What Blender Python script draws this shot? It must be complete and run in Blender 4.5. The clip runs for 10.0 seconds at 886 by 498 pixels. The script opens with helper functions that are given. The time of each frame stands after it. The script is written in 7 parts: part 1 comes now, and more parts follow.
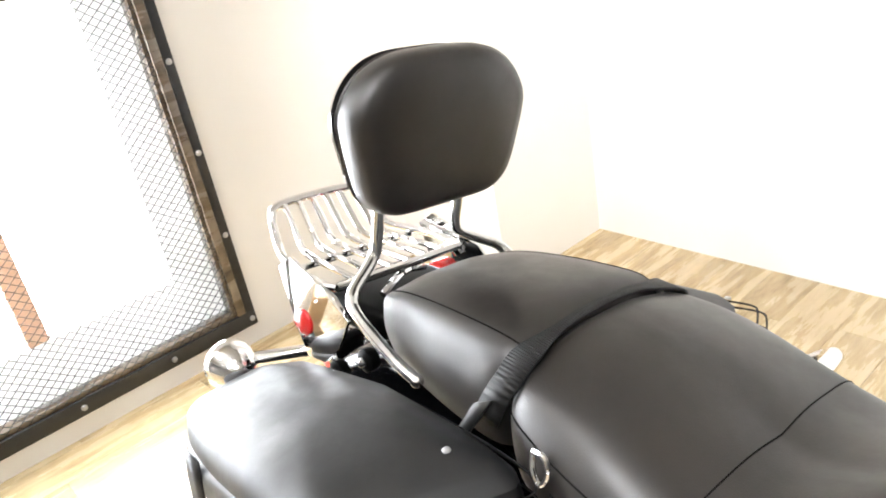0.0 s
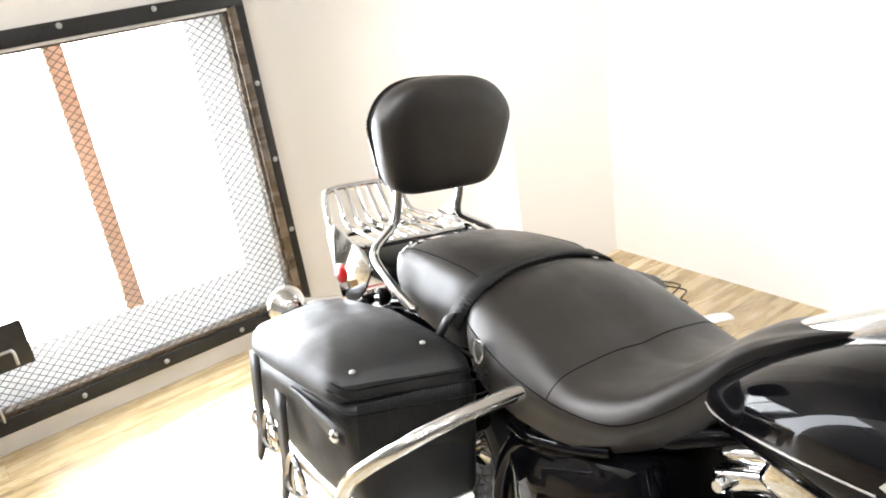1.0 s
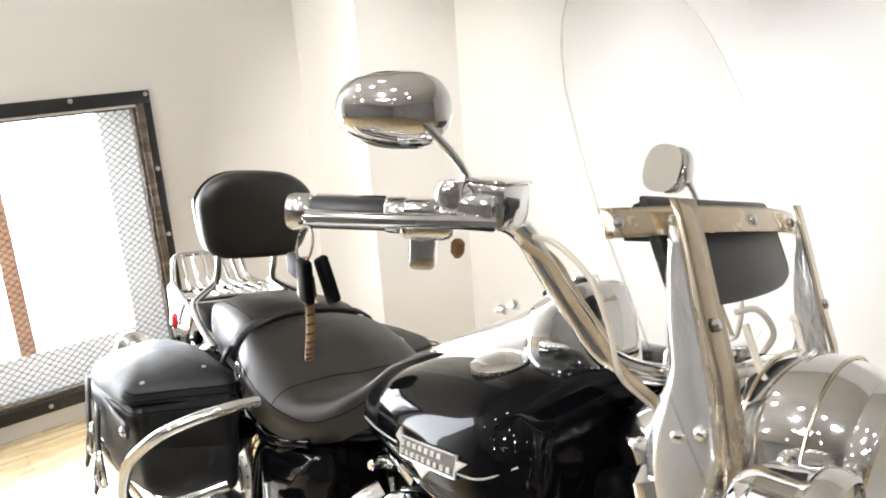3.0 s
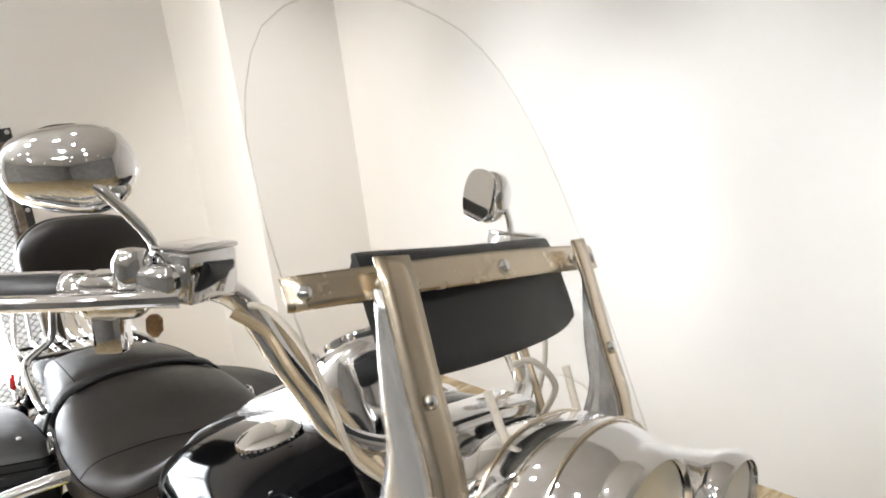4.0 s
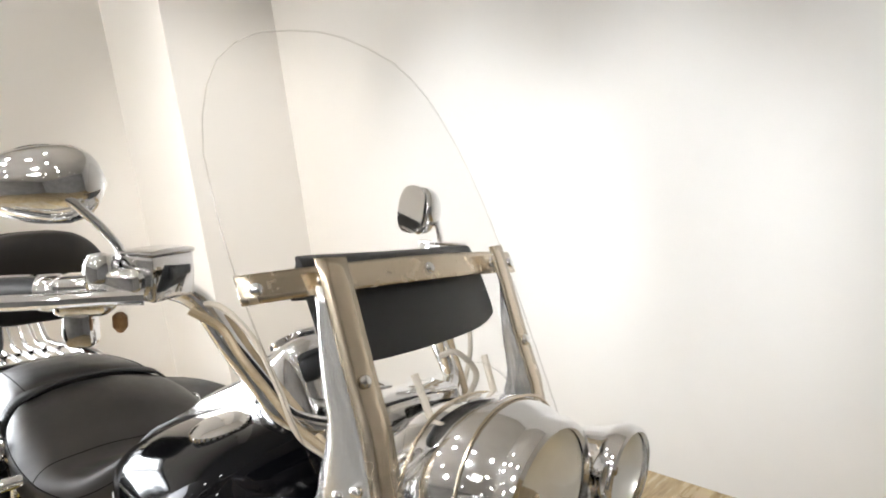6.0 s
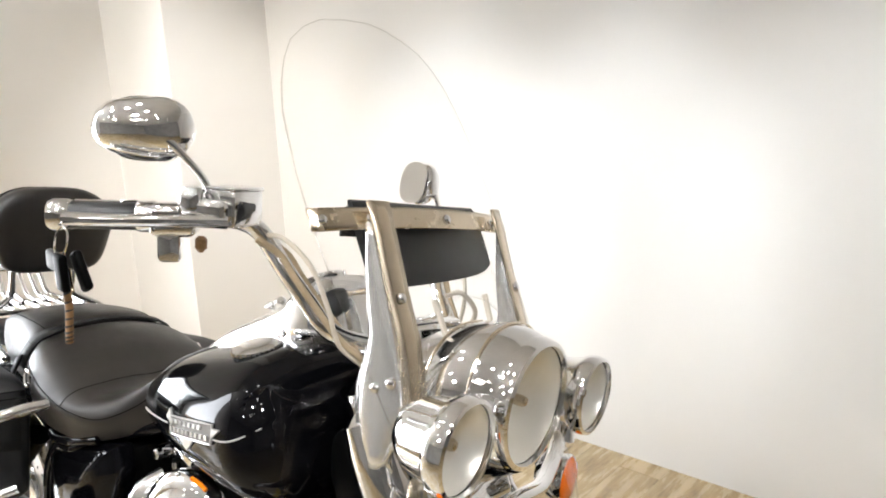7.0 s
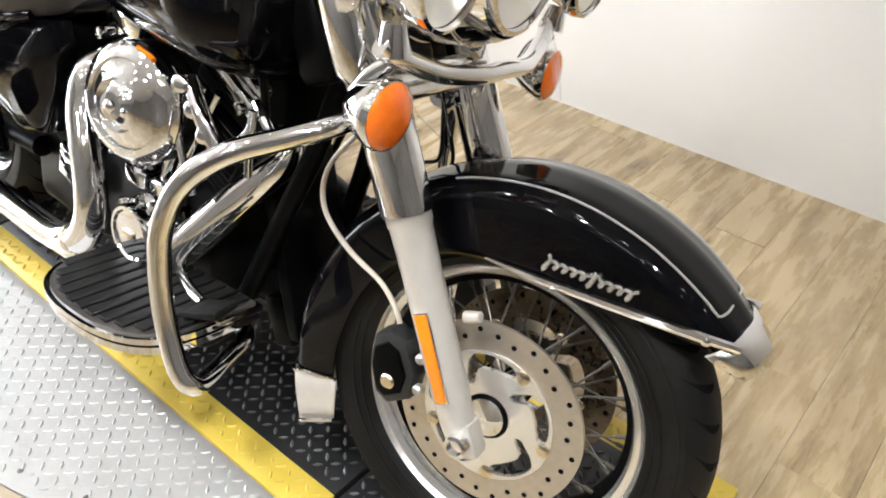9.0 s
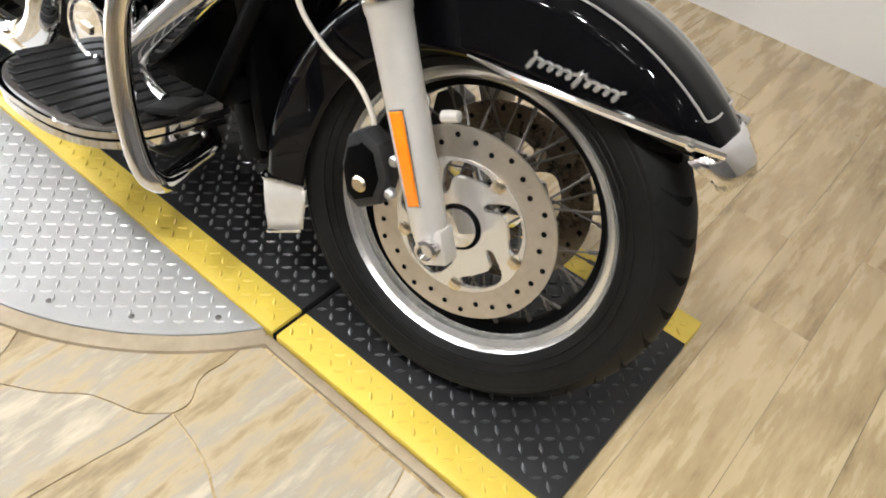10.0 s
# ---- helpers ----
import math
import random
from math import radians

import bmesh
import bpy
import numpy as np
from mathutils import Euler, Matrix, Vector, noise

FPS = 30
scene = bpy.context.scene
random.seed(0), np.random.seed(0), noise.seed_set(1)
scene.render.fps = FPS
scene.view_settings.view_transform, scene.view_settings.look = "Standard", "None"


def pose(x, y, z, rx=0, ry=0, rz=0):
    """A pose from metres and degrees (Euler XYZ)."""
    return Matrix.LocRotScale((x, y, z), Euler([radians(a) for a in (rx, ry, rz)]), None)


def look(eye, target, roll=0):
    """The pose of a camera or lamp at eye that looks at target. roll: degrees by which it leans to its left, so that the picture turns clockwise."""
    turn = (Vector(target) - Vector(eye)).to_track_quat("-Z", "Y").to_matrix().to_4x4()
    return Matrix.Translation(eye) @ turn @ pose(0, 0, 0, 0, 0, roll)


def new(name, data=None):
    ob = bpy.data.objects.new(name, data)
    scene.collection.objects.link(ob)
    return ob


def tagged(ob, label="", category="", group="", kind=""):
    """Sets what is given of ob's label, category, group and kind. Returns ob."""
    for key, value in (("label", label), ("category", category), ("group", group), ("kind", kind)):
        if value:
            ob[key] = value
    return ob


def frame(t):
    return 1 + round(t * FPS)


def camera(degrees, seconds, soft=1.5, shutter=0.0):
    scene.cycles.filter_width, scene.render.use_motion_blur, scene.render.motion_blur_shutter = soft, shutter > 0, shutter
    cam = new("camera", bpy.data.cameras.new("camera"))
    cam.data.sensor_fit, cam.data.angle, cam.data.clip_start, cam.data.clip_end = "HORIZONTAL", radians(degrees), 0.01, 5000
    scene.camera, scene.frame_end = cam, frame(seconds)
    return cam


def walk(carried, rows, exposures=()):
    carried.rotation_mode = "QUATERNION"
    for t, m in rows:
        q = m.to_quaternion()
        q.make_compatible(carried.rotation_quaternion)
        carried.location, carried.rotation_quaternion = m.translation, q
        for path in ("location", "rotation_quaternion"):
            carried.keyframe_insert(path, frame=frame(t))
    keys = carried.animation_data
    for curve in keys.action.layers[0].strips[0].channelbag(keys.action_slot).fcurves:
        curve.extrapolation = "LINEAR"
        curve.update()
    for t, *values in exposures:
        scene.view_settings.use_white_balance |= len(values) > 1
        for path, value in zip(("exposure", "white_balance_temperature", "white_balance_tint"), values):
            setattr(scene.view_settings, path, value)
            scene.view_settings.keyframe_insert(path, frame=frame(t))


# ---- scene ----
cam = camera(59.43, 10.0, soft=1.9)
PATH = [
    (0, (0.706, -0.929, 1.333), (-0.715, 0.181, 0.469), -10.9),
    (0.5, (0.899, -1.098, 1.378), (-0.576, 0.008, 0.604), -9.8),
    (1, (1.127, -1.118, 1.384), (-0.42, -0.098, 0.631), -8.9),
    (1.2, (1.237, -1.097, 1.375), (-0.354, -0.134, 0.641), -5.7),
    (1.5, (1.373, -1.102, 1.376), (-0.257, -0.246, 0.595), -7.6),
    (2, (1.552, -1.194, 1.399), (-0.003, -0.073, 0.828), -4.8),
    (2.5, (1.663, -1.241, 1.437), (0.149, -0.032, 0.944), -2.9),
    (3, (1.738, -1.068, 1.42), (0.203, 0.1, 0.894), -4.3),
    (4.5, (1.816, -0.761, 1.421), (0.375, 0.527, 0.907), -8.2),
    (5, (1.827, -0.76, 1.417), (0.41, 0.546, 0.882), -6.5),
    (6.5, (1.961, -0.986, 1.441), (0.62, 0.424, 0.98), -6.1),
    (7, (1.995, -1.102, 1.427), (0.723, 0.362, 0.938), -2.3),
    (7.5, (1.98, -1.118, 1.416), (0.701, 0.306, 0.837), -2.7),
    (8, (1.958, -1.109, 1.358), (0.73, 0.243, 0.542), -0.9),
    (8.5, (1.941, -1.086, 1.287), (0.823, 0.223, 0.269), 0.3),
    (9, (1.957, -1.086, 1.214), (0.964, 0.188, 0.034), 3.3),
    (9.5, (1.961, -1.094, 1.15), (1.094, 0.107, -0.194), 7.2),
    (10, (1.982, -1.106, 1.115), (1.189, 0.059, -0.305), 8.5),
]
walk(cam, [(t, look(eye, target, roll)) for t, eye, target, roll in PATH],
     exposures=[(t, stops, 6230, 10) for t, stops in ((0.0, 0.51), (1.0, 0.33), (1.6, 0.13), (2.5, 0.06), (3.2, -0.08), (4.5, -0.25), (5.2, -0.28), (6.5, -0.10), (7.5, -0.02), (8.5, 0.06), (10.0, -0.09))])

# ---- light, world, exposure ----
world = bpy.data.worlds.new("room_world")
scene.world = world
world.use_nodes = True
sky = world.node_tree.nodes.new("ShaderNodeTexSky")
sky.sky_type = "NISHITA"
sky.sun_disc = False
sky.sun_elevation, sky.sun_rotation = radians(38), radians(200)
world.node_tree.links.new(sky.outputs[0], world.node_tree.nodes["Background"].inputs[0])
world.node_tree.nodes["Background"].inputs[1].default_value = 0.1
scene.view_settings.exposure = 0.0


def area_lamp(name, m, sx, sy, watts, colour):
    data = bpy.data.lights.new(name, "AREA")
    data.shape, data.size, data.size_y = "RECTANGLE", sx, sy
    data.energy, data.color = watts, colour
    ob = new(name, data)
    ob.matrix_world = m
    return ob


CEIL = 3.0
# daylight through the barred window
area_lamp("window_daylight", look((-1.49, -0.59, 0.72), (0.5, -0.75, 0.45)), 1.0, 1.0, 16, (0.93, 0.97, 1.0))
# ceiling spot lamps: place, aim, watts, cone
SPOTS = [((0.6, -0.6, 2.8), (-1.05, 0.90, 0.88), 295, 36), ((0.1, -1.1, 2.8), (0.1, 1.21, 0.86), 280, 27), ((0.8, -1.1, 2.8), (0.8, 1.21, 0.86), 255, 26), ((1.5, -1.1, 2.8), (1.5, 1.21, 0.88), 170, 26), ((2.2, -1.1, 2.8), (2.2, 1.21, 0.86), 70, 24),
         ((0.3, -1.5, 2.8), (0.2, -0.5, 0.5), 115, 72), ((1.6, -1.7, 2.8), (1.3, -0.8, 0.2), 190, 64), ((2.8, -1.3, 2.8), (1.9, -0.3, 0.1), 200, 60),
         ((-0.9, -1.9, 2.8), (-1.5, 0.1, 1.1), 130, 84), ((1.0, -3.2, 2.8), (1.0, -1.2, 0.3), 60, 70)]
# further down the showroom: lamps that shine straight down on the floor
ROOM_SPOTS = [(x, y, 2.8) for x, y in ((-0.6, -3.3), (0.2, -2.5), (0.7, -2.3), (1.9, -2.6), (2.6, -2.1), (3.2, -2.9), (3.9, -1.8), (3.6, -0.6), (4.3, -0.1), (2.0, -3.9), (0.0, -4.4), (3.4, -4.3))]
for at, aim, watts, cone in SPOTS:
    data = bpy.data.lights.new("ceiling_spot_beam", "SPOT")
    data.energy, data.color, data.spot_size, data.spot_blend, data.shadow_soft_size = watts, (1.0, 0.935, 0.85) if aim[0] < -0.5 else (1.0, 0.99, 0.975), radians(cone), 1.0, 0.06
    new("ceiling_spot_beam", data).matrix_world = look(at, aim)


# ---- materials ----
def nodes_of(name):
    m = bpy.data.materials.new(name)
    m.use_nodes = True
    nt = m.node_tree
    return m, nt, nt.nodes["Principled BSDF"]


def set_in(b, **kw):
    for k, v in kw.items():
        b.inputs[k.replace("_", " ")].default_value = v


def coords(nt, scale=(1, 1, 1), kind="Object"):
    tc = nt.nodes.new("ShaderNodeTexCoord")
    mp = nt.nodes.new("ShaderNodeMapping")
    mp.inputs["Scale"].default_value = scale
    nt.links.new(tc.outputs[kind], mp.inputs["Vector"])
    return mp.outputs["Vector"]


def noise_tex(nt, vec, scale, detail=4, rough=0.55):
    n = nt.nodes.new("ShaderNodeTexNoise")
    n.inputs["Scale"].default_value, n.inputs["Detail"].default_value, n.inputs["Roughness"].default_value = scale, detail, rough
    nt.links.new(vec, n.inputs["Vector"])
    return n.outputs["Fac"]


def ramp(nt, fac, stops):
    r = nt.nodes.new("ShaderNodeValToRGB")
    el = r.color_ramp.elements
    while len(el) < len(stops):
        el.new(0.5)
    for e, (p, c) in zip(el, stops):
        e.position, e.color = p, (*c, 1)
    nt.links.new(fac, r.inputs["Fac"])
    return r.outputs["Color"]


def bump(nt, b, height, strength, dist=0.001):
    n = nt.nodes.new("ShaderNodeBump")
    n.inputs["Strength"].default_value, n.inputs["Distance"].default_value = strength, dist
    nt.links.new(height, n.inputs["Height"])
    nt.links.new(n.outputs["Normal"], b.inputs["Normal"])


def math_node(nt, op, a, c=None, v=0.0):
    n = nt.nodes.new("ShaderNodeMath")
    n.operation = op
    nt.links.new(a, n.inputs[0])
    if c is not None:
        nt.links.new(c, n.inputs[1])
    else:
        n.inputs[1].default_value = v
    return n.outputs[0]


def simple(name, c1, c2, rough, metal=0.0, scale=30.0, bumpy=0.0, bscale=200.0, rvar=0.08, coat=0.0, spec=0.5):
    """Colour between c1 and c2 by a two-scale noise, roughness varied, fine bump."""
    m, nt, b = nodes_of(name)
    v = coords(nt)
    big, small = noise_tex(nt, v, scale * 0.15, 3), noise_tex(nt, v, scale, 6)
    mixn = nt.nodes.new("ShaderNodeMath")
    mixn.operation = "ADD"
    nt.links.new(big, mixn.inputs[0])
    nt.links.new(small, mixn.inputs[1])
    half = math_node(nt, "MULTIPLY", mixn.outputs[0], v=0.5)
    nt.links.new(ramp(nt, half, [(0.3, c1), (0.7, c2)]), b.inputs["Base Color"])
    rr = math_node(nt, "MULTIPLY_ADD", half, v=2 * rvar)
    rr.node.inputs[2].default_value = rough - rvar
    nt.links.new(rr, b.inputs["Roughness"])
    set_in(b, Metallic=metal, Coat_Weight=coat, Coat_Roughness=0.03, Specular_IOR_Level=spec)
    if bumpy:
        bump(nt, b, noise_tex(nt, v, bscale, 5), bumpy)
    return m


CHROME = simple("chrome", (0.78, 0.78, 0.79), (0.86, 0.86, 0.86), 0.06, 1.0, 40, 0.10, 30, rvar=0.03)
# the floor's tan reflection is mixed into this steel's base colour
STEEL = simple("tan_tinted_steel", (0.66, 0.565, 0.43), (0.74, 0.65, 0.51), 0.26, 1.0, 60)
POLISHED = simple("polished_plate", (0.80, 0.79, 0.765), (0.87, 0.86, 0.84), 0.22, 0.85, 40)
ALU = simple("fork_silver_paint", (0.62, 0.59, 0.54), (0.70, 0.67, 0.62), 0.36, 0.45, 50)
DISC = simple("brake_disc_steel", (0.50, 0.45, 0.385), (0.62, 0.57, 0.50), 0.3, 0.85, 90)
# the same disc steel with the shade inside the wheel put into its colour
DISCSHADED = simple("shaded_disc_steel", (0.10, 0.08, 0.06), (0.20, 0.165, 0.125), 0.28, 1.0, 90)
PAINT = simple("black_gloss_paint", (0.0014, 0.0014, 0.002), (0.0024, 0.0024, 0.003), 0.10, 0.0, 20, rvar=0.02, coat=0.36, spec=0.03)
BLACK = simple("black_powder_coat", (0.0016, 0.0016, 0.0016), (0.0034, 0.0034, 0.0034), 0.35, 0.0, 60, spec=0.05)
ENGINE = simple("engine_black_metal", (0.0025, 0.0025, 0.0025), (0.007, 0.007, 0.007), 0.42, 0.0, 60, 0.2, spec=0.12)
RUBBER = simple("tyre_rubber", (0.005, 0.0049, 0.0047), (0.013, 0.0125, 0.012), 0.55, 0.0, 60, 0.35, 300, spec=0.16)
PLASTIC = simple("black_plastic", (0.012, 0.012, 0.012), (0.025, 0.025, 0.025), 0.45, 0.0, 80, 0.1, 500)
HOSE = simple("cream_hose", (0.55, 0.50, 0.42), (0.66, 0.60, 0.5), 0.4, 0.2, 200)
SHEATH = simple("tan_cable_sheath", (0.34, 0.27, 0.17), (0.46, 0.37, 0.25), 0.35, 0.3, 200)
GREY = simple("dark_grey_engraving", (0.10, 0.09, 0.08), (0.16, 0.15, 0.14), 0.4, 0.6, 80)
SILVER = simple("silver_stripe", (0.5, 0.49, 0.47), (0.6, 0.59, 0.57), 0.3, 0.6, 80)
RED = simple("red_lens", (0.45, 0.01, 0.01), (0.55, 0.02, 0.015), 0.12, 0, 40, coat=0.6)
DARKRED = simple("dark_red_lens", (0.05, 0.003, 0.003), (0.10, 0.006, 0.005), 0.12, 0, 40, coat=0.6)
ORANGE = simple("amber_lens", (0.75, 0.13, 0.005), (0.88, 0.19, 0.012), 0.14, 0, 120, coat=0.7)
REFLECTOR = simple("orange_reflector", (0.9, 0.22, 0.005), (0.95, 0.27, 0.01), 0.2, 0, 300, coat=0.5)
LEATHERTAN = simple("tan_cord", (0.20, 0.105, 0.045), (0.36, 0.21, 0.10), 0.7, 0, 400, 0.3)


def leather(name, c1, c2, rough, grain, strength, spec=0.58):
    m, nt, b = nodes_of(name)
    v = coords(nt)
    vo = nt.nodes.new("ShaderNodeTexVoronoi")
    vo.feature = "DISTANCE_TO_EDGE"
    vo.inputs["Scale"].default_value = grain
    nt.links.new(v, vo.inputs["Vector"])
    wr = noise_tex(nt, v, 14, 6, 0.65)
    both = math_node(nt, "ADD", math_node(nt, "MULTIPLY", vo.outputs["Distance"], v=0.5), math_node(nt, "MULTIPLY", wr, v=0.7))
    bump(nt, b, both, strength, 0.002)
    nt.links.new(ramp(nt, noise_tex(nt, v, 9, 5), [(0.3, c1), (0.7, c2)]), b.inputs["Base Color"])
    rr = math_node(nt, "MULTIPLY_ADD", wr, v=0.5)
    rr.node.inputs[2].default_value = rough - 0.25
    nt.links.new(rr, b.inputs["Roughness"])
    set_in(b, Specular_IOR_Level=spec, Coat_Weight=0.5 * spec, Coat_Roughness=0.36)
    return m


LEATHER = leather("black_seat_leather", (0.0065, 0.0052, 0.0042), (0.017, 0.0135, 0.011), 0.46, 320, 0.24)
BAGLEATHER = leather("black_bag_leather", (0.0035, 0.0035, 0.0037), (0.008, 0.008, 0.0083), 0.56, 300, 0.16, 0.42)
SEAM = simple("dull_black_stitching", (0.003, 0.003, 0.003), (0.006, 0.006, 0.006), 0.85, 0, 300, spec=0.15)


def ribbed(name):
    m, nt, b = nodes_of(name)
    v = coords(nt)
    wv = nt.nodes.new("ShaderNodeTexWave")
    wv.inputs["Scale"].default_value, wv.inputs["Distortion"].default_value = 90, 0.6
    wv.bands_direction = "Y"
    nt.links.new(v, wv.inputs["Vector"])
    bump(nt, b, wv.outputs["Fac"], 0.6, 0.002)
    set_in(b, Base_Color=(0.007, 0.007, 0.007, 1), Roughness=0.5, Specular_IOR_Level=0.35)
    return m


BASKET = ribbed("embossed_leather")


def glass(name, tint, amount=1.0, ior=1.45, rough=0.02):
    """A thin clear sheet: see-through, with a Fresnel gloss."""
    m, nt, b = nodes_of(name)
    nt.nodes.remove(b)
    out = nt.nodes["Material Output"]
    tr, gl = nt.nodes.new("ShaderNodeBsdfTransparent"), nt.nodes.new("ShaderNodeBsdfGlossy")
    tr.inputs[0].default_value = (*tint, 1)
    gl.inputs["Roughness"].default_value = rough
    lw, mx = nt.nodes.new("ShaderNodeLayerWeight"), nt.nodes.new("ShaderNodeMixShader")
    lw.inputs["Blend"].default_value = 0.5
    p5 = math_node(nt, "POWER", lw.outputs["Facing"], v=4.0)
    f = math_node(nt, "MULTIPLY_ADD", p5, v=0.8 * amount)
    f.node.inputs[2].default_value = 0.035 * amount
    nt.links.new(f, mx.inputs[0])
    nt.links.new(tr.outputs[0], mx.inputs[1])
    nt.links.new(gl.outputs[0], mx.inputs[2])
    nt.links.new(mx.outputs[0], out.inputs["Surface"])
    return m


PLEXI = glass("clear_acrylic", (0.997, 0.997, 0.997), 0.35)
LENS = glass("clear_lens", (0.97, 0.965, 0.945), 0.8)
REFL = simple("lamp_reflector", (0.86, 0.84, 0.78), (0.93, 0.91, 0.87), 0.34, 0.6, 60)
MIRROR = simple("mirror_glass", (0.80, 0.79, 0.78), (0.82, 0.82, 0.81), 0.03, 1.0, 10, rvar=0.01)


def emission(name, colour, strength):
    m, nt, b = nodes_of(name)
    nt.nodes.remove(b)
    e = nt.nodes.new("ShaderNodeEmission")
    e.inputs[0].default_value, e.inputs[1].default_value = (*colour, 1), strength
    nt.links.new(e.outputs[0], nt.nodes["Material Output"].inputs["Surface"])
    return m


DAYLIGHT = emission("bright_overcast_outside", (0.97, 0.98, 1.0), 17.0)
TUBE = emission("lamp_diffuser", (1.0, 0.96, 0.9), 14.0)
SPOT = emission("spot_lamp_face", (1.0, 0.97, 0.93), 70.0)


def wall_paint(name, c1, c2):
    m, nt, b = nodes_of(name)
    v = coords(nt)
    big, fine = noise_tex(nt, v, 1.3, 4), noise_tex(nt, v, 220, 4)
    nt.links.new(ramp(nt, big, [(0.3, c1), (0.7, c2)]), b.inputs["Base Color"])
    bump(nt, b, fine, 0.12, 0.001)
    set_in(b, Roughness=0.6, Specular_IOR_Level=0.25)
    return m


WALL = wall_paint("warm_white_wall_paint", (0.815, 0.80, 0.775), (0.855, 0.84, 0.815))
# unseen ceiling; its grey sets how bright chrome and paint reflect
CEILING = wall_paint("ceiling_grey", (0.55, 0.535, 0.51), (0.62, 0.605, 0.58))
# unseen far walls, kept dark so chrome and black paint reflect darkness
FARWALL = wall_paint("dark_far_wall_paint", (0.22, 0.215, 0.205), (0.30, 0.29, 0.28))
TRIMWHITE = wall_paint("white_trim_paint", (0.78, 0.77, 0.75), (0.83, 0.82, 0.8))


def wood_planks(name, pale, mid, dark):
    """Washed oak boards: long grain along Y, each board a little different."""
    m, nt, b = nodes_of(name)
    v = coords(nt, (11.0, 1.5, 9.0))
    info = nt.nodes.new("ShaderNodeObjectInfo")
    off = nt.nodes.new("ShaderNodeVectorMath")
    off.operation = "MULTIPLY_ADD"
    cmb = nt.nodes.new("ShaderNodeCombineXYZ")
    for k in range(3):
        nt.links.new(info.outputs["Random"], cmb.inputs[k])
    off.inputs[1].default_value = (37, 91, 53)
    nt.links.new(cmb.outputs[0], off.inputs[0])
    nt.links.new(v, off.inputs[2])
    vec = off.outputs[0]
    dist = nt.nodes.new("ShaderNodeTexNoise")
    dist.inputs["Scale"].default_value, dist.inputs["Detail"].default_value = 1.6, 3
    nt.links.new(vec, dist.inputs["Vector"])
    g1 = noise_tex(nt, vec, 2.2, 7, 0.62)
    g2 = noise_tex(nt, vec, 9.0, 8, 0.7)
    blot = noise_tex(nt, coords(nt, (7.0, 2.6, 3.0)), 1.3, 5, 0.6)
    f = math_node(nt, "ADD", math_node(nt, "MULTIPLY", g1, v=0.52), math_node(nt, "MULTIPLY", g2, v=0.26))
    f = math_node(nt, "ADD", f, math_node(nt, "MULTIPLY", blot, v=0.44))
    f2 = math_node(nt, "ADD", f, math_node(nt, "MULTIPLY", info.outputs["Random"], v=0.05))
    nt.links.new(ramp(nt, f2, [(0.47, dark), (0.575, mid), (0.70, pale)]), b.inputs["Base Color"])
    bump(nt, b, g2, 0.25, 0.0012)
    rr = math_node(nt, "MULTIPLY_ADD", g1, v=0.2)
    rr.node.inputs[2].default_value = 0.17
    nt.links.new(rr, b.inputs["Roughness"])
    set_in(b, Specular_IOR_Level=0.6, Coat_Weight=0.7, Coat_Roughness=0.22)
    return m


OAK = wood_planks("washed_oak_floor", (0.54, 0.42, 0.235), (0.40, 0.295, 0.15), (0.15, 0.10, 0.046))
JAMBWOOD = wood_planks("weathered_brown_timber", (0.16, 0.12, 0.08), (0.10, 0.075, 0.05), (0.04, 0.03, 0.02))
MULLION = simple("orange_brown_timber", (0.45, 0.22, 0.10), (0.6, 0.33, 0.17), 0.6, 0, 40, 0.2)
CRATEWOOD = simple("pale_crate_wood", (0.42, 0.28, 0.13), (0.55, 0.38, 0.2), 0.7, 0, 30, 0.3)


def stone_print(name):
    """Sandstone-look sheet with streaks and stains."""
    m, nt, b = nodes_of(name)
    v = coords(nt, (2.2, 1.0, 1.0))
    info = nt.nodes.new("ShaderNodeObjectInfo")
    s1 = noise_tex(nt, coords(nt, (8.5, 1.5, 1.0)), 2.4, 7, 0.66)
    s2 = noise_tex(nt, v, 3.0, 5)
    f = math_node(nt, "ADD", math_node(nt, "MULTIPLY", s1, v=0.6), math_node(nt, "MULTIPLY", s2, v=0.4))
    f = math_node(nt, "ADD", f, math_node(nt, "MULTIPLY", info.outputs["Random"], v=0.08))
    nt.links.new(ramp(nt, f, [(0.36, (0.17, 0.135, 0.095)), (0.45, (0.32, 0.245, 0.135)), (0.50, (0.44, 0.35, 0.215)), (0.56, (0.36, 0.315, 0.245)), (0.63, (0.52, 0.45, 0.33)), (0.72, (0.60, 0.55, 0.46))]), b.inputs["Base Color"])
    bump(nt, b, s1, 0.15, 0.001)
    set_in(b, Roughness=0.42)
    return m


def glare_wood(name, c1, c2, share):
    """Painted wood, made translucent to imitate the glare of daylight behind it."""
    m = simple(name, c1, c2, 0.6, 0, 40)
    nt = m.node_tree
    b, out = nt.nodes["Principled BSDF"], nt.nodes["Material Output"]
    tl, mx = nt.nodes.new("ShaderNodeBsdfTranslucent"), nt.nodes.new("ShaderNodeMixShader")
    tl.inputs[0].default_value = (*c2, 1)
    mx.inputs[0].default_value = share
    nt.links.new(b.outputs[0], mx.inputs[1])
    nt.links.new(tl.outputs[0], mx.inputs[2])
    nt.links.new(mx.outputs[0], out.inputs["Surface"])
    return m


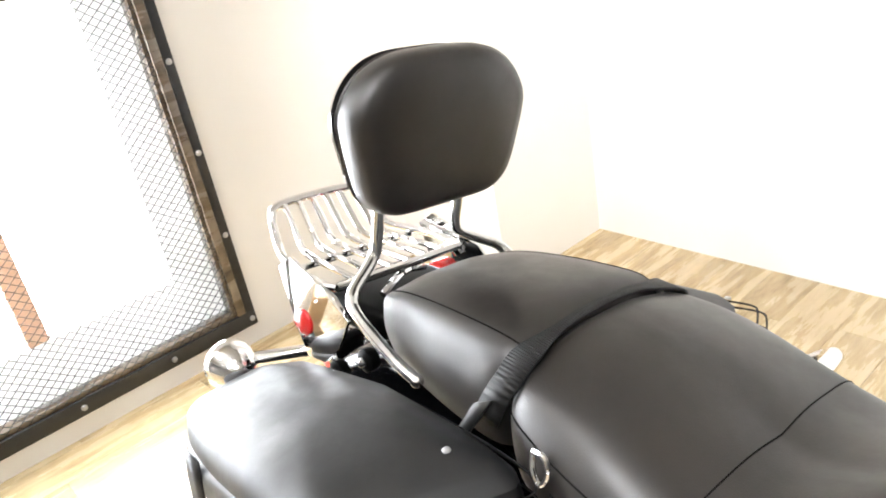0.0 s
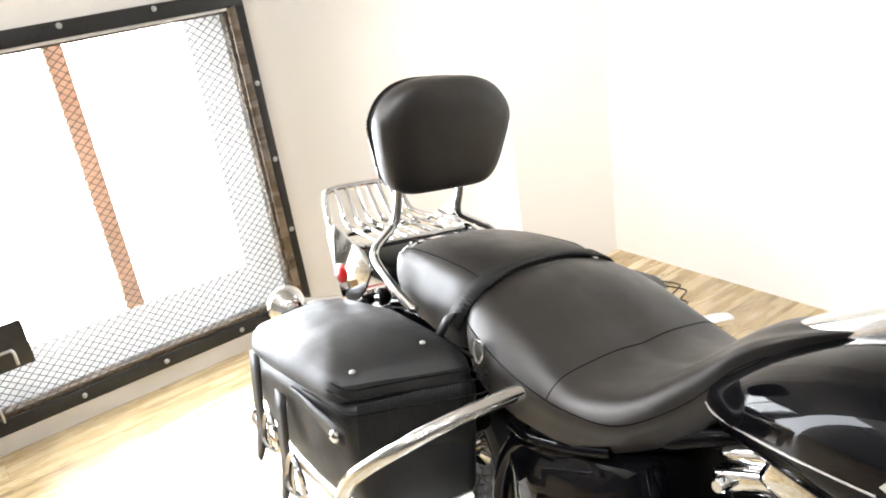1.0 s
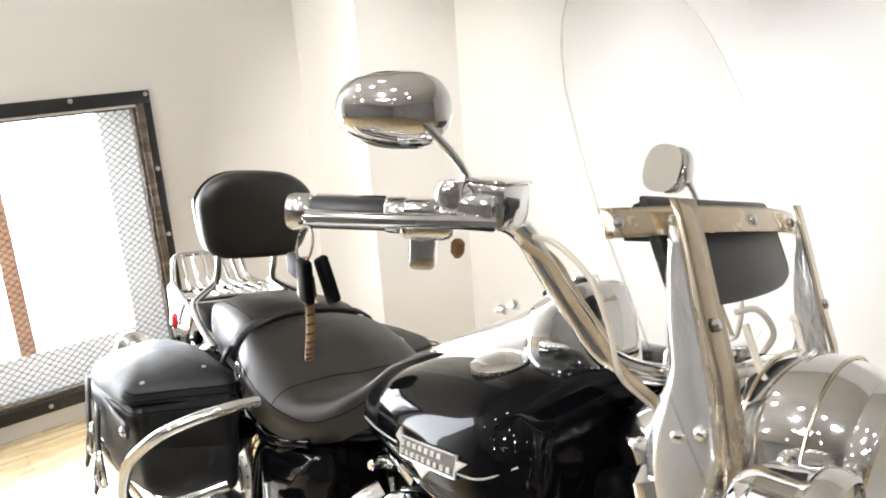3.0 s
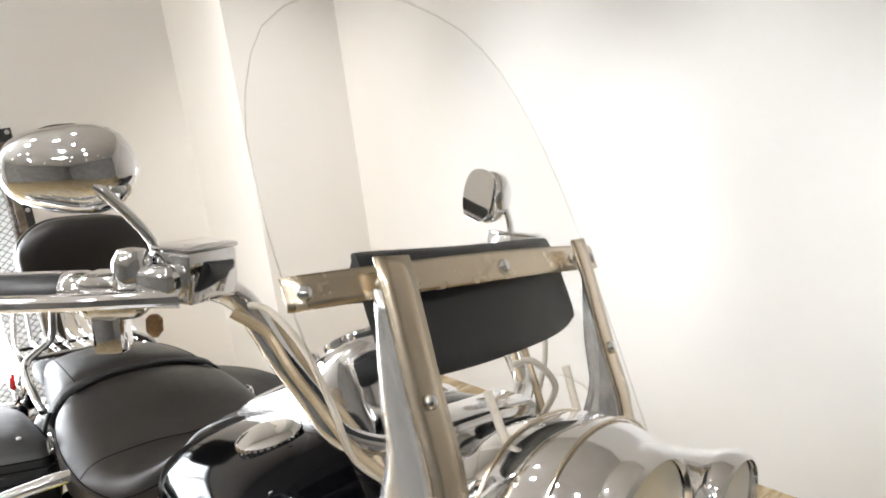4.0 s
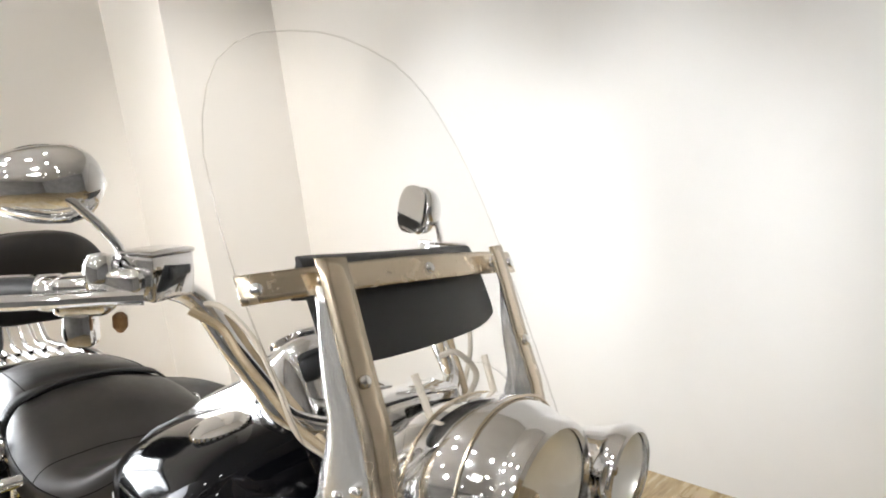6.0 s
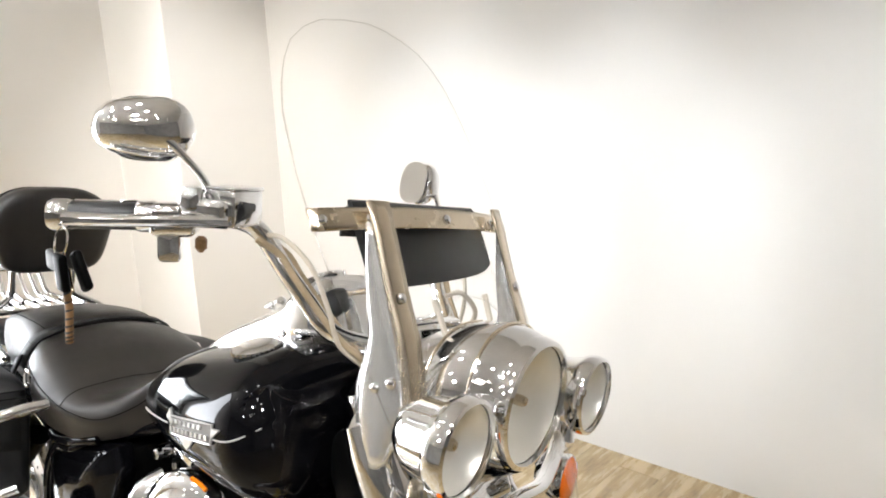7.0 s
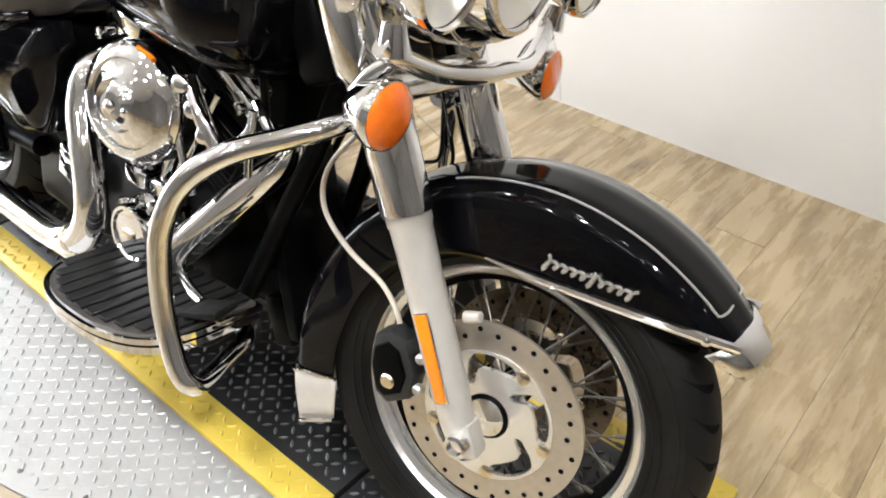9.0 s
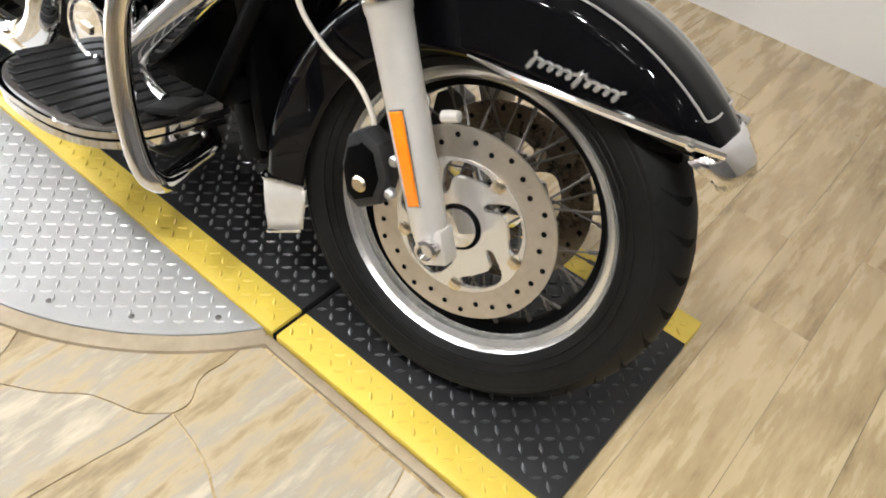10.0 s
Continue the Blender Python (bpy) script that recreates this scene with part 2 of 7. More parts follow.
SASH = glare_wood("white_sash", (0.80, 0.80, 0.79), (0.86, 0.86, 0.85), 0.24)
MULLION = glare_wood("orange_brown_timber", (0.52, 0.36, 0.26), (0.72, 0.55, 0.43), 0.24)
# near-black that stands in for the shade inside grooves, holes and gaps
SHADEBLACK = simple("groove_shade", (0.002, 0.002, 0.002), (0.004, 0.004, 0.004), 0.9, 0, 40, spec=0.1)
STONE = stone_print("sandstone_print")
JOINT = simple("dark_floor_joint", (0.05, 0.045, 0.04), (0.10, 0.09, 0.075), 0.8)
MATBLACK = simple("black_rubber_mat", (0.006, 0.006, 0.0065), (0.016, 0.016, 0.017), 0.42, 0, 25, 0.15, 300, spec=0.35)
# the same black rubber, lightened for the highlights along its raised bars
MATTREAD = simple("highlit_mat_treads", (0.022, 0.022, 0.023), (0.05, 0.05, 0.052), 0.3, 0, 25, spec=0.7)
EDGING = simple("dull_tan_edging", (0.26, 0.205, 0.135), (0.44, 0.36, 0.25), 0.45, 0.2, 30, 0.2)
MATYELLOW = simple("yellow_mat_border", (0.62, 0.45, 0.05), (0.72, 0.55, 0.10), 0.45, 0, 12, 0.15, 300)
TREAD = simple("diamond_plate_silver", (0.50, 0.50, 0.49), (0.61, 0.61, 0.60), 0.36, 0.5, 25, 0.1, 300)
MESH = simple("black_expanded_steel", (0.02, 0.02, 0.02), (0.04, 0.04, 0.04), 0.5, 0.3, 60)
FRAMEBLACK = simple("black_painted_steel", (0.018, 0.018, 0.019), (0.035, 0.035, 0.035), 0.4, 0.2, 40, 0.15)
BOLT = simple("zinc_bolt", (0.45, 0.45, 0.45), (0.6, 0.6, 0.6), 0.35, 0.9, 200)


# ---- mesh helpers ----
MOTO = None
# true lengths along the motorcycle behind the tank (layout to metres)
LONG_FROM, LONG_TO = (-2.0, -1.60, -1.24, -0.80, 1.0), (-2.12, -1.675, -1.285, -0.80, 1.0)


def part(name, bm, material, parent=None, label="", m=None, angle=38, flat=False):
    """Links a bmesh as one mesh object under a thing or a part."""
    me = bpy.data.meshes.new(name)
    bmesh.ops.recalc_face_normals(bm, faces=bm.faces)
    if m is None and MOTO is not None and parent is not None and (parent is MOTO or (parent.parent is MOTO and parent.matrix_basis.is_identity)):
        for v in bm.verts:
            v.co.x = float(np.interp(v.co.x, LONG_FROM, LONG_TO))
    bm.to_mesh(me)
    bm.free()
    for mm in (material if isinstance(material, (list, tuple)) else (material,)):
        me.materials.append(mm)
    if not flat:
        me.polygons.foreach_set("use_smooth", [True] * len(me.polygons))
        me.set_sharp_from_angle(angle=radians(angle))
    ob = new(name, me)
    if parent is not None and parent.parent is not None and parent.parent.parent is not None:
        # no fourth level: hang it beside its sub-part
        m = parent.matrix_basis @ (m or Matrix.Identity(4))
        parent = parent.parent
    if parent is not None:
        ob.parent = parent
    if m is not None:
        ob.matrix_local = m
    if label:
        tagged(ob, label)
    return ob


def solid(ob, t, offset=0.0):
    md = ob.modifiers.new("thickness", "SOLIDIFY")
    md.thickness, md.offset = t, offset
    return ob


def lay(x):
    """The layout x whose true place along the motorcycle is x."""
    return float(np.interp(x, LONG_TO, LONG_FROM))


def B():
    return bmesh.new()


def spline(pts, n=6):
    """Catmull-Rom through the points."""
    p = [Vector(q) for q in pts]
    p = [2 * p[0] - p[1]] + p + [2 * p[-1] - p[-2]]
    out = []
    for i in range(1, len(p) - 2):
        for k in range(n):
            t = k / n
            a, b, c, d = p[i - 1], p[i], p[i + 1], p[i + 2]
            out.append(0.5 * (2 * b + (c - a) * t + (2 * a - 5 * b + 4 * c - d) * t * t + (3 * b - a - 3 * c + d) * t ** 3))
    out.append(p[-2])
    return out


def skin(bm, rings, cap=True, wrap=True):
    vs = [[bm.verts.new(p) for p in ring] for ring in rings]
    for a, b in zip(vs, vs[1:]):
        k = len(a)
        for i in range(k if wrap else k - 1):
            j = (i + 1) % k
            try:
                bm.faces.new((a[i], a[j], b[j], b[i]))
            except ValueError:
                pass
    if cap and wrap:
        bm.faces.new(vs[0][::-1])
        bm.faces.new(vs[-1])
    return vs


def tube(bm, pts, r, seg=12, n=6, flat=1.0):
    """A round bar along a smooth path; r may be a list, one radius for each given point."""
    path = spline(pts, n) if n > 1 else [Vector(p) for p in pts]
    if isinstance(r, (list, tuple)):
        rs = np.interp(np.linspace(0, len(r) - 1, len(path)), range(len(r)), r)
    else:
        rs = [r] * len(path)
    tang = [(path[min(i + 1, len(path) - 1)] - path[max(i - 1, 0)]).normalized() for i in range(len(path))]
    up = Vector((0, 0, 1)) if abs(tang[0].z) < 0.9 else Vector((0, 1, 0))
    u = (up - tang[0] * up.dot(tang[0])).normalized()
    rings = []
    for p, t, rr in zip(path, tang, rs):
        u = (u - t * u.dot(t)).normalized()
        w = t.cross(u)
        rings.append([p + (u * math.cos(a) * flat + w * math.sin(a)) * rr for a in [2 * math.pi * k / seg for k in range(seg)]])
    skin(bm, rings)
    return bm


def basis(axis, up=(0, 0, 1)):
    a = Vector(axis).normalized()
    u = Vector(up)
    if abs(a.dot(u.normalized())) > 0.95:
        u = Vector((1, 0, 0))
    u = (u - a * a.dot(u)).normalized()
    return a, u, a.cross(u)


def lathe(bm, prof, origin, axis, seg=32, sx=1.0, sy=1.0, loop=False, up=(0, 0, 1), cap=True):
    """Turns (radius, height) pairs round an axis; loop closes the profile on itself."""
    a, u, w = basis(axis, up)
    o = Vector(origin)
    rings = []
    for r, h in prof + (prof[:1] if loop else []):
        rings.append([o + a * h + (u * math.cos(t) * sy + w * math.sin(t) * sx) * max(r, 1e-4) for t in [2 * math.pi * k / seg for k in range(seg)]])
    skin(bm, rings, cap=cap and not loop)
    if loop:
        bmesh.ops.remove_doubles(bm, verts=bm.verts, dist=1e-6)
    return bm


def rbox(bm, size, m, bevel=0.004, seg=2):
    got = bmesh.ops.create_cube(bm, size=1.0, matrix=m @ Matrix.Diagonal((*size, 1)))
    vs = got["verts"]
    es = list({e for v in vs for e in v.link_edges})
    if bevel:
        bmesh.ops.bevel(bm, geom=es, offset=bevel, segments=seg, affect="EDGES", profile=0.5)
    return bm


def plate(bm, outline, m, thick, bevel=0.0):
    """A flat shape (x, y pairs) in the frame m, thick along its z."""
    lo = [bm.verts.new(m @ Vector((x, y, 0))) for x, y in outline]
    hi = [bm.verts.new(m @ Vector((x, y, thick))) for x, y in outline]
    k = len(lo)
    fs = [bm.faces.new(lo[::-1]), bm.faces.new(hi)]
    for i in range(k):
        fs.append(bm.faces.new((lo[i], lo[(i + 1) % k], hi[(i + 1) % k], hi[i])))
    if bevel:
        es = list(fs[1].edges)
        bmesh.ops.bevel(bm, geom=es, offset=bevel, segments=2, affect="EDGES", profile=0.5)
    return bm


def superring(x, yc, w, zb, zt, e=2.4, dish=0.0, n=36, etop=None):
    """A rounded cross-section at x: half width w, from zb to zt, its top hollowed by dish."""
    out, zm, h = [], (zb + zt) / 2, (zt - zb) / 2
    for k in range(n):
        t = 2 * math.pi * k / n
        c, s = math.cos(t), math.sin(t)
        ee = etop if (etop and s > 0) else e
        y = w * math.copysign(abs(c) ** (2 / ee), c)
        z = h * math.copysign(abs(s) ** (2 / ee), s)
        if s > 0:
            z -= dish * (1 - (y / max(w, 1e-6)) ** 2)
        out.append(Vector((x, yc + y, zm + z)))
    return out


def keyed(keys, n):
    """Smooth rows between key rows (all of one length)."""
    k = np.array(keys, float)
    k = np.vstack([2 * k[0] - k[1], k, 2 * k[-1] - k[-2]])
    out = []
    for i in range(1, len(k) - 2):
        for j in range(n):
            t = j / n
            a, b, c, d = k[i - 1], k[i], k[i + 1], k[i + 2]
            out.append(0.5 * (2 * b + (c - a) * t + (2 * a - 5 * b + 4 * c - d) * t * t + (3 * b - a - 3 * c + d) * t ** 3))
    out.append(k[-2])
    return out


def dome(bm, o, axis, r, h, seg=20, rows=5, sx=1.0, sy=1.0):
    """A button or bolt head: a low dome."""
    prof = [(r * math.cos(t), h * math.sin(t)) for t in [math.pi / 2 * k / rows for k in range(rows + 1)]]
    return lathe(bm, [(r, -h * 0.3)] + prof, o, axis, seg, sx, sy)


def thing(name, label, category, m=None, kind="", group=""):
    ob = new(name)
    ob.empty_display_size = 0.1
    if m is not None:
        ob.matrix_world = m
    return tagged(ob, label, category, group, kind)

# ---- the room ----
WX, CX, CY, RY = -1.563, -1.042, 0.690, 1.213      # window wall, pilaster face, pilaster side, side wall
XE, YS = 5.2, -5.4                                  # the far ends of the showroom


def slab(name, lo, hi, material, label, category, kind="structure"):
    bm = B()
    c = [(a + b) / 2 for a, b in zip(lo, hi)]
    rbox(bm, [b - a for a, b in zip(lo, hi)], Matrix.Translation(c), 0)
    return tagged(part(name, bm, material, flat=True), label, category, kind=kind)


WO0, WO1, WZ0, WZ1 = -1.179, -0.060, 0.119, 1.250   # the window's opening


def window_wall():
    bm = B()
    for lo, hi in (((WX - 0.22, -1.30, 0), (WX, WO0, CEIL)), ((WX - 0.22, WO1, 0), (WX, CY + 0.6, CEIL)),
                   ((WX - 0.22, WO0, 0), (WX, WO1, WZ0)), ((WX - 0.22, WO0, WZ1), (WX, WO1, CEIL))):
        c = [(a + b) / 2 for a, b in zip(lo, hi)]
        rbox(bm, [b - a for a, b in zip(lo, hi)], Matrix.Translation(c), 0)
    return tagged(part("wall_west", bm, WALL, flat=True), "warm white painted wall with a caged window", "wall", kind="structure")


window_wall()
slab("wall_pilaster", (WX - 0.2, CY, 0), (CX, RY + 0.1, CEIL), WALL, "warm white boxed-out pilaster in the room corner", "wall")
slab("wall_north", (CX, RY, 0), (XE, RY + 0.12, CEIL), WALL, "plain warm white side wall behind the motorcycle", "wall")
slab("wall_east", (XE, YS, 0), (XE + 0.12, RY + 0.12, CEIL), FARWALL, "plain dark showroom wall, unseen, for reflections", "wall")
slab("wall_south", (-3.4, YS - 0.12, 0), (XE + 0.12, YS, CEIL), FARWALL, "plain dark showroom wall, unseen, for reflections", "wall")
slab("wall_passage", (-3.52, YS, 0), (-3.4, -1.2, CEIL), WALL, "plain wall of the side passage", "wall")
slab("wall_passage_end", (-3.4, -1.30, 0), (WX - 0.22, -1.18, CEIL), WALL, "plain wall beside the window bay", "wall")
slab("ceiling", (-3.52, YS - 0.12, CEIL), (XE + 0.12, RY + 0.12, CEIL + 0.1), CEILING, "plain grey ceiling, unseen, toned for reflections", "ceiling")
slab("subfloor", (-3.52, YS - 0.12, -0.12), (XE + 0.12, RY + 0.12, -0.006), JOINT, "dark subfloor under the boards", "floor")


def window_cage():
    """Black steel angle frame, timber jamb, expanded mesh, sash behind and the hasps."""
    w = thing("window_1", "caged window with black steel frame and expanded mesh", "window", kind="structure")
    x0 = WX
    oy0, oy1, oz0, oz1, fw, fs = -1.220, -0.013, 0.070, 1.299, 0.052, 0.030
    for nm, lo, hi in (("frame_rail", (oy0, oz0), (oy1, oz0 + fw)), ("frame_rail", (oy0, oz1 - fw), (oy1, oz1)),
                       ("frame_stile", (oy0, oz0 + fw), (oy0 + fs, oz1 - fw)), ("frame_stile", (oy1 - fs, oz0 + fw), (oy1, oz1 - fw))):
        bm = B()
        rbox(bm, (0.012, hi[0] - lo[0], hi[1] - lo[1]), Matrix.Translation((x0 + 0.006, (lo[0] + hi[0]) / 2, (lo[1] + hi[1]) / 2)), 0.002)
        part(nm, bm, FRAMEBLACK, w)
    for y in (oy0 + fs + 0.0165, oy1 - fs - 0.0165):
        bm = B()
        rbox(bm, (0.014, 0.031, oz1 - oz0 - 2 * fw - 0.002), Matrix.Translation((x0 + 0.007, y, (oz0 + oz1) / 2)), 0.003)
        part("timber_strip", bm, JAMBWOOD, w, "weathered brown timber strip")
    # zinc bolts, evenly round the frame
    ys = [-0.029, -0.318, -0.612, -0.902, -1.203]
    zs = [0.096, 0.412, 0.693, 0.976, 1.284]
    spots = [(y, zs[0]) for y in ys] + [(y, zs[4]) for y in ys] + [(ys[0], z) for z in zs[1:4]] + [(ys[4], z) for z in zs[1:4]]
    for y, z in spots:
        bm = B()
        dome(bm, (x0 + 0.013, y, z), (1, 0, 0), 0.0095, 0.006, 12)
        part("bolt", bm, BOLT, w)
    # timber lining of the opening, rough-sawn
    for lo, hi in (((WO0, WZ0), (WO0 + 0.022, WZ1)), ((WO1 - 0.026, WZ0), (WO1, WZ1)), ((WO0 + 0.022, WZ0), (WO1 - 0.026, WZ0 + 0.02)), ((WO0 + 0.022, WZ1 - 0.022), (WO1 - 0.026, WZ1))):
        bm = B()
        rbox(bm, (0.05, hi[0] - lo[0], hi[1] - lo[1]), Matrix.Translation((x0 - 0.027, (lo[0] + hi[0]) / 2, (lo[1] + hi[1]) / 2)), 0.002)
        part("timber_lining", bm, JAMBWOOD, w)
    # a bright steel strip under the top rail
    bm = B()
    rbox(bm, (0.006, 1.06, 0.010), Matrix.Translation((x0 + 0.004, -0.59, WZ1 - 0.009)), 0.001)
    part("light_strip", bm, TRIMWHITE, w, "pale strip under the top rail")
    # white sash behind the mesh
    sx = x0 - 0.115
    for nm, lo, hi, mt in (("sash_rail", (WO0, 0.10), (WO1, 0.295), SASH), ("sash_stile", (WO1 - 0.145, 0.295), (WO1, WZ1), SASH),
                           ("sash_stile", (WO0, 0.295), (WO0 + 0.10, WZ1), SASH), ("mullion", (-0.662, 0.295), (-0.602, WZ1), MULLION)):
        bm = B()
        rbox(bm, (0.05, hi[0] - lo[0], hi[1] - lo[1]), Matrix.Translation((sx, (lo[0] + hi[0]) / 2, (lo[1] + hi[1]) / 2)), 0.004)
        part(nm, bm, mt, w)
    for lo, hi in ((WO0 + 0.10, -0.662), (-0.602, WO1 - 0.145)):
        bm = B()
        rbox(bm, (0.005, hi - lo, WZ1 - 0.295), Matrix.Translation((sx - 0.01, (lo + hi) / 2, (WZ1 + 0.295) / 2)), 0)
        p = part("pane", bm, LENS, w, flat=True)
        p.visible_shadow = False
    # expanded steel mesh: zigzag strands
    verts, faces = [], []
    pitch, rise, y0, y1, z0, z1 = 0.034, 0.0135, WO0 + 0.004, WO1 - 0.004, WZ0 + 0.004, WZ1 - 0.004
    cols = int((y1 - y0) / (pitch / 2))
    rows = int((z1 - z0) / rise)
    xm, tx, tz = x0 - 0.002, 0.0012, 0.0012
    for r in range(rows + 1):
        base = None
        for c in range(cols + 1):
            up = ((c + r) % 2) * 1.0
            z = z0 + (r + (0.46 if up else -0.46)) * rise
            y = y0 + c * pitch / 2
            n = len(verts)
            verts += [(xm + tx, y, z - tz), (xm - tx, y, z - tz), (xm - tx, y, z + tz), (xm + tx, y, z + tz)]
            if base is not None:
                for k in range(4):
                    faces.append((base + k, base + (k + 1) % 4, n + (k + 1) % 4, n + k))
            base = n
    me = bpy.data.meshes.new("expanded_mesh")
    me.from_pydata(verts, [], faces)
    me.materials.append(MESH)
    ob = new("expanded_mesh", me)
    ob.parent = w
    tagged(ob, "black expanded steel mesh", kind="stuff")
    # hasp plates and latch rod on the hinge side
    for y, z, sy, sz in ((-1.075, 1.03, 0.13, 0.15), (-1.065, 0.36, 0.13, 0.155)):
        bm = B()
        rbox(bm, (0.006, sy, sz), Matrix.Translation((x0 + 0.015, y, z)), 0.002)
        part("hasp_plate", bm, FRAMEBLACK, w)
        bm = B()
        tube(bm, [(x0 + 0.028, y - 0.07, z - 0.01), (x0 + 0.03, y - 0.01, z - 0.008), (x0 + 0.034, y + 0.012, z - 0.012), (x0 + 0.034, y + 0.014, z - 0.06)], 0.005, 8)
        part("latch_pin", bm, BOLT, w)
        bm = B()
        tube(bm, [(x0 + 0.022, y - 0.085, z - 0.05), (x0 + 0.022, y - 0.085, z + 0.05)], 0.008, 10, 1)
        part("hinge_barrel", bm, BOLT, w)
    bm = B()
    tube(bm, [(x0 + 0.02, -1.148, 0.12), (x0 + 0.02, -1.148, 0.62)], 0.004, 8, 1)
    part("latch_rod", bm, BOLT, w)
    return w


window_cage()
bm = B()
rbox(bm, (0.02, 3.2, 3.0), Matrix.Translation((-2.15, -0.5, 1.2)), 0)
bd = tagged(part("backdrop", bm, DAYLIGHT, flat=True), "bright overcast daylight outside the window", "backdrop", kind="structure")


def wall_fitting():
    """A small steel cylinder fixed high on the wall by the pilaster."""
    t = thing("wall_fitting", "small brushed steel cylinder fixed high on the wall", "fitting", pose(WX, 0.69, 1.90))
    bm = B()
    lathe(bm, [(0.020, -0.055), (0.026, -0.050), (0.027, 0.0), (0.027, 0.06), (0.022, 0.066)], (0.045, 0, 0), (0, 0, 1), 24)
    part("barrel", bm, STEEL, t)
    bm = B()
    rbox(bm, (0.030, 0.03, 0.05), Matrix.Translation((0.013, 0, 0.01)), 0.003)
    part("bracket", bm, STEEL, t)


wall_fitting()


def crate():
    """The pale wooden box standing past the wall's end."""
    t = thing("wooden_crate", "pale wooden crate standing on the floor past the window wall", "crate", pose(-1.80, -1.57, 0.0, 0, 0, 6))
    for z in (0.045, 0.135, 0.225):
        for y in (-0.17, 0.17):
            bm = B()
            rbox(bm, (0.42, 0.016, 0.082), Matrix.Translation((0, y, z)), 0.003)
            part("slat", bm, CRATEWOOD, t)
        for x in (-0.2, 0.2):
            bm = B()
            rbox(bm, (0.016, 0.322, 0.082), Matrix.Translation((x, 0, z)), 0.003)
            part("slat", bm, CRATEWOOD, t)
    bm = B()
    rbox(bm, (0.42, 0.356, 0.014), Matrix.Translation((0, 0, 0.274)), 0.003)
    part("top_board", bm, CRATEWOOD, t)


crate()


def ceiling_lights():
    for at, aim, watts, cone in SPOTS:
        x, y, z = at
        t = thing("spot_light", "small white round ceiling spot lamp", "light", pose(x, y, CEIL), group="ceiling spots")
        bm = B()
        lathe(bm, [(0.02, 0), (0.02, -0.06)], (0, 0, 0), (0, 0, 1), 16)
        part("stem", bm, TRIMWHITE, t)
        d = (Vector(aim) - Vector(at)).normalized()
        bm = B()
        lathe(bm, [(0.03, -0.12), (0.06, -0.10), (0.066, 0.0), (0.062, 0.004), (0.056, -0.004)], (0, 0, z - CEIL + 0.03), d, 20, cap=False)
        part("can", bm, TRIMWHITE, t)
        bm = B()
        lathe(bm, [(0.056, -0.012), (0.001, -0.010)], (0, 0, z - CEIL + 0.03), d, 20, cap=False)
        part("lamp_face", bm, SPOT, t)
    for x, y, z in ROOM_SPOTS:
        t = thing("spot_light", "small white round ceiling spot lamp", "light", pose(x, y, CEIL), group="ceiling spots")
        bm = B()
        lathe(bm, [(0.02, 0), (0.02, -0.12)], (0, 0, 0), (0, 0, 1), 16)
        part("stem", bm, TRIMWHITE, t)
        bm = B()
        lathe(bm, [(0.03, 0.10), (0.045, 0.08), (0.048, 0.0), (0.044, -0.004), (0.038, 0.006)], (0, 0, -0.2), (0, 0, 1), 20, cap=False)
        part("can", bm, TRIMWHITE, t)
        bm = B()
        lathe(bm, [(0.038, 0.010), (0.001, 0.008)], (0, 0, -0.2), (0, 0, 1), 20, cap=False)
        part("lamp_face", bm, SPOT, t)
    t = thing("ceiling_light", "short three-tube fluorescent ceiling light", "light", pose(2.3, -2.6, CEIL))
    bm = B()
    rbox(bm, (0.5, 0.62, 0.06), Matrix.Translation((0, 0, -0.03)), 0.008)
    part("housing", bm, TRIMWHITE, t)
    for y in (-0.2, 0.0, 0.2):
        bm = B()
        tube(bm, [(-0.22, y, -0.078), (0.22, y, -0.078)], 0.018, 12, 1)
        part("tube", bm, TUBE, t)


ceiling_lights()


# ---- the floor coverings ----
MX0, MX1, MY0, MY1, YB = -0.43, 1.849, -0.580, 0.003, 0.071     # the mat and its yellow border's width
MZ = 0.020


def lozenges(name, inside, material, parent, z, pitch=0.0240, length=0.0215, width=0.0082, high=0.0034, x0=-1, x1=2, y0=-1, y1=1):
    """Raised bars of diamond plate, in crossing rows."""
    verts, faces = [], []
    nx, ny = int((x1 - x0) / pitch), int((y1 - y0) / pitch)
    for i in range(nx):
        for j in range(ny):
            x, y = x0 + (i + 0.5) * pitch, y0 + (j + 0.5) * pitch
            if not inside(x, y):
                continue
            a = radians(45 if (i + j) % 2 else -45)
            ca, sa = math.cos(a), math.sin(a)
            n = len(verts)
            for u, v, h in ((-length / 2, 0, 0), (0, -width / 2, 0), (length / 2, 0, 0), (0, width / 2, 0), (-length * 0.34, 0, high), (length * 0.34, 0, high)):
                verts.append((x + u * ca - v * sa, y + u * sa + v * ca, z + h))
            for f in ((0, 1, 4), (1, 5, 4), (1, 2, 5), (2, 3, 5), (3, 4, 5), (3, 0, 4)):
                faces.append(tuple(n + k for k in f))
    me = bpy.data.meshes.new(name)
    me.from_pydata(verts, [], faces)
    me.materials.append(material)
    ob = new(name, me)
    ob.parent = parent
    return tagged(ob, kind="stuff")


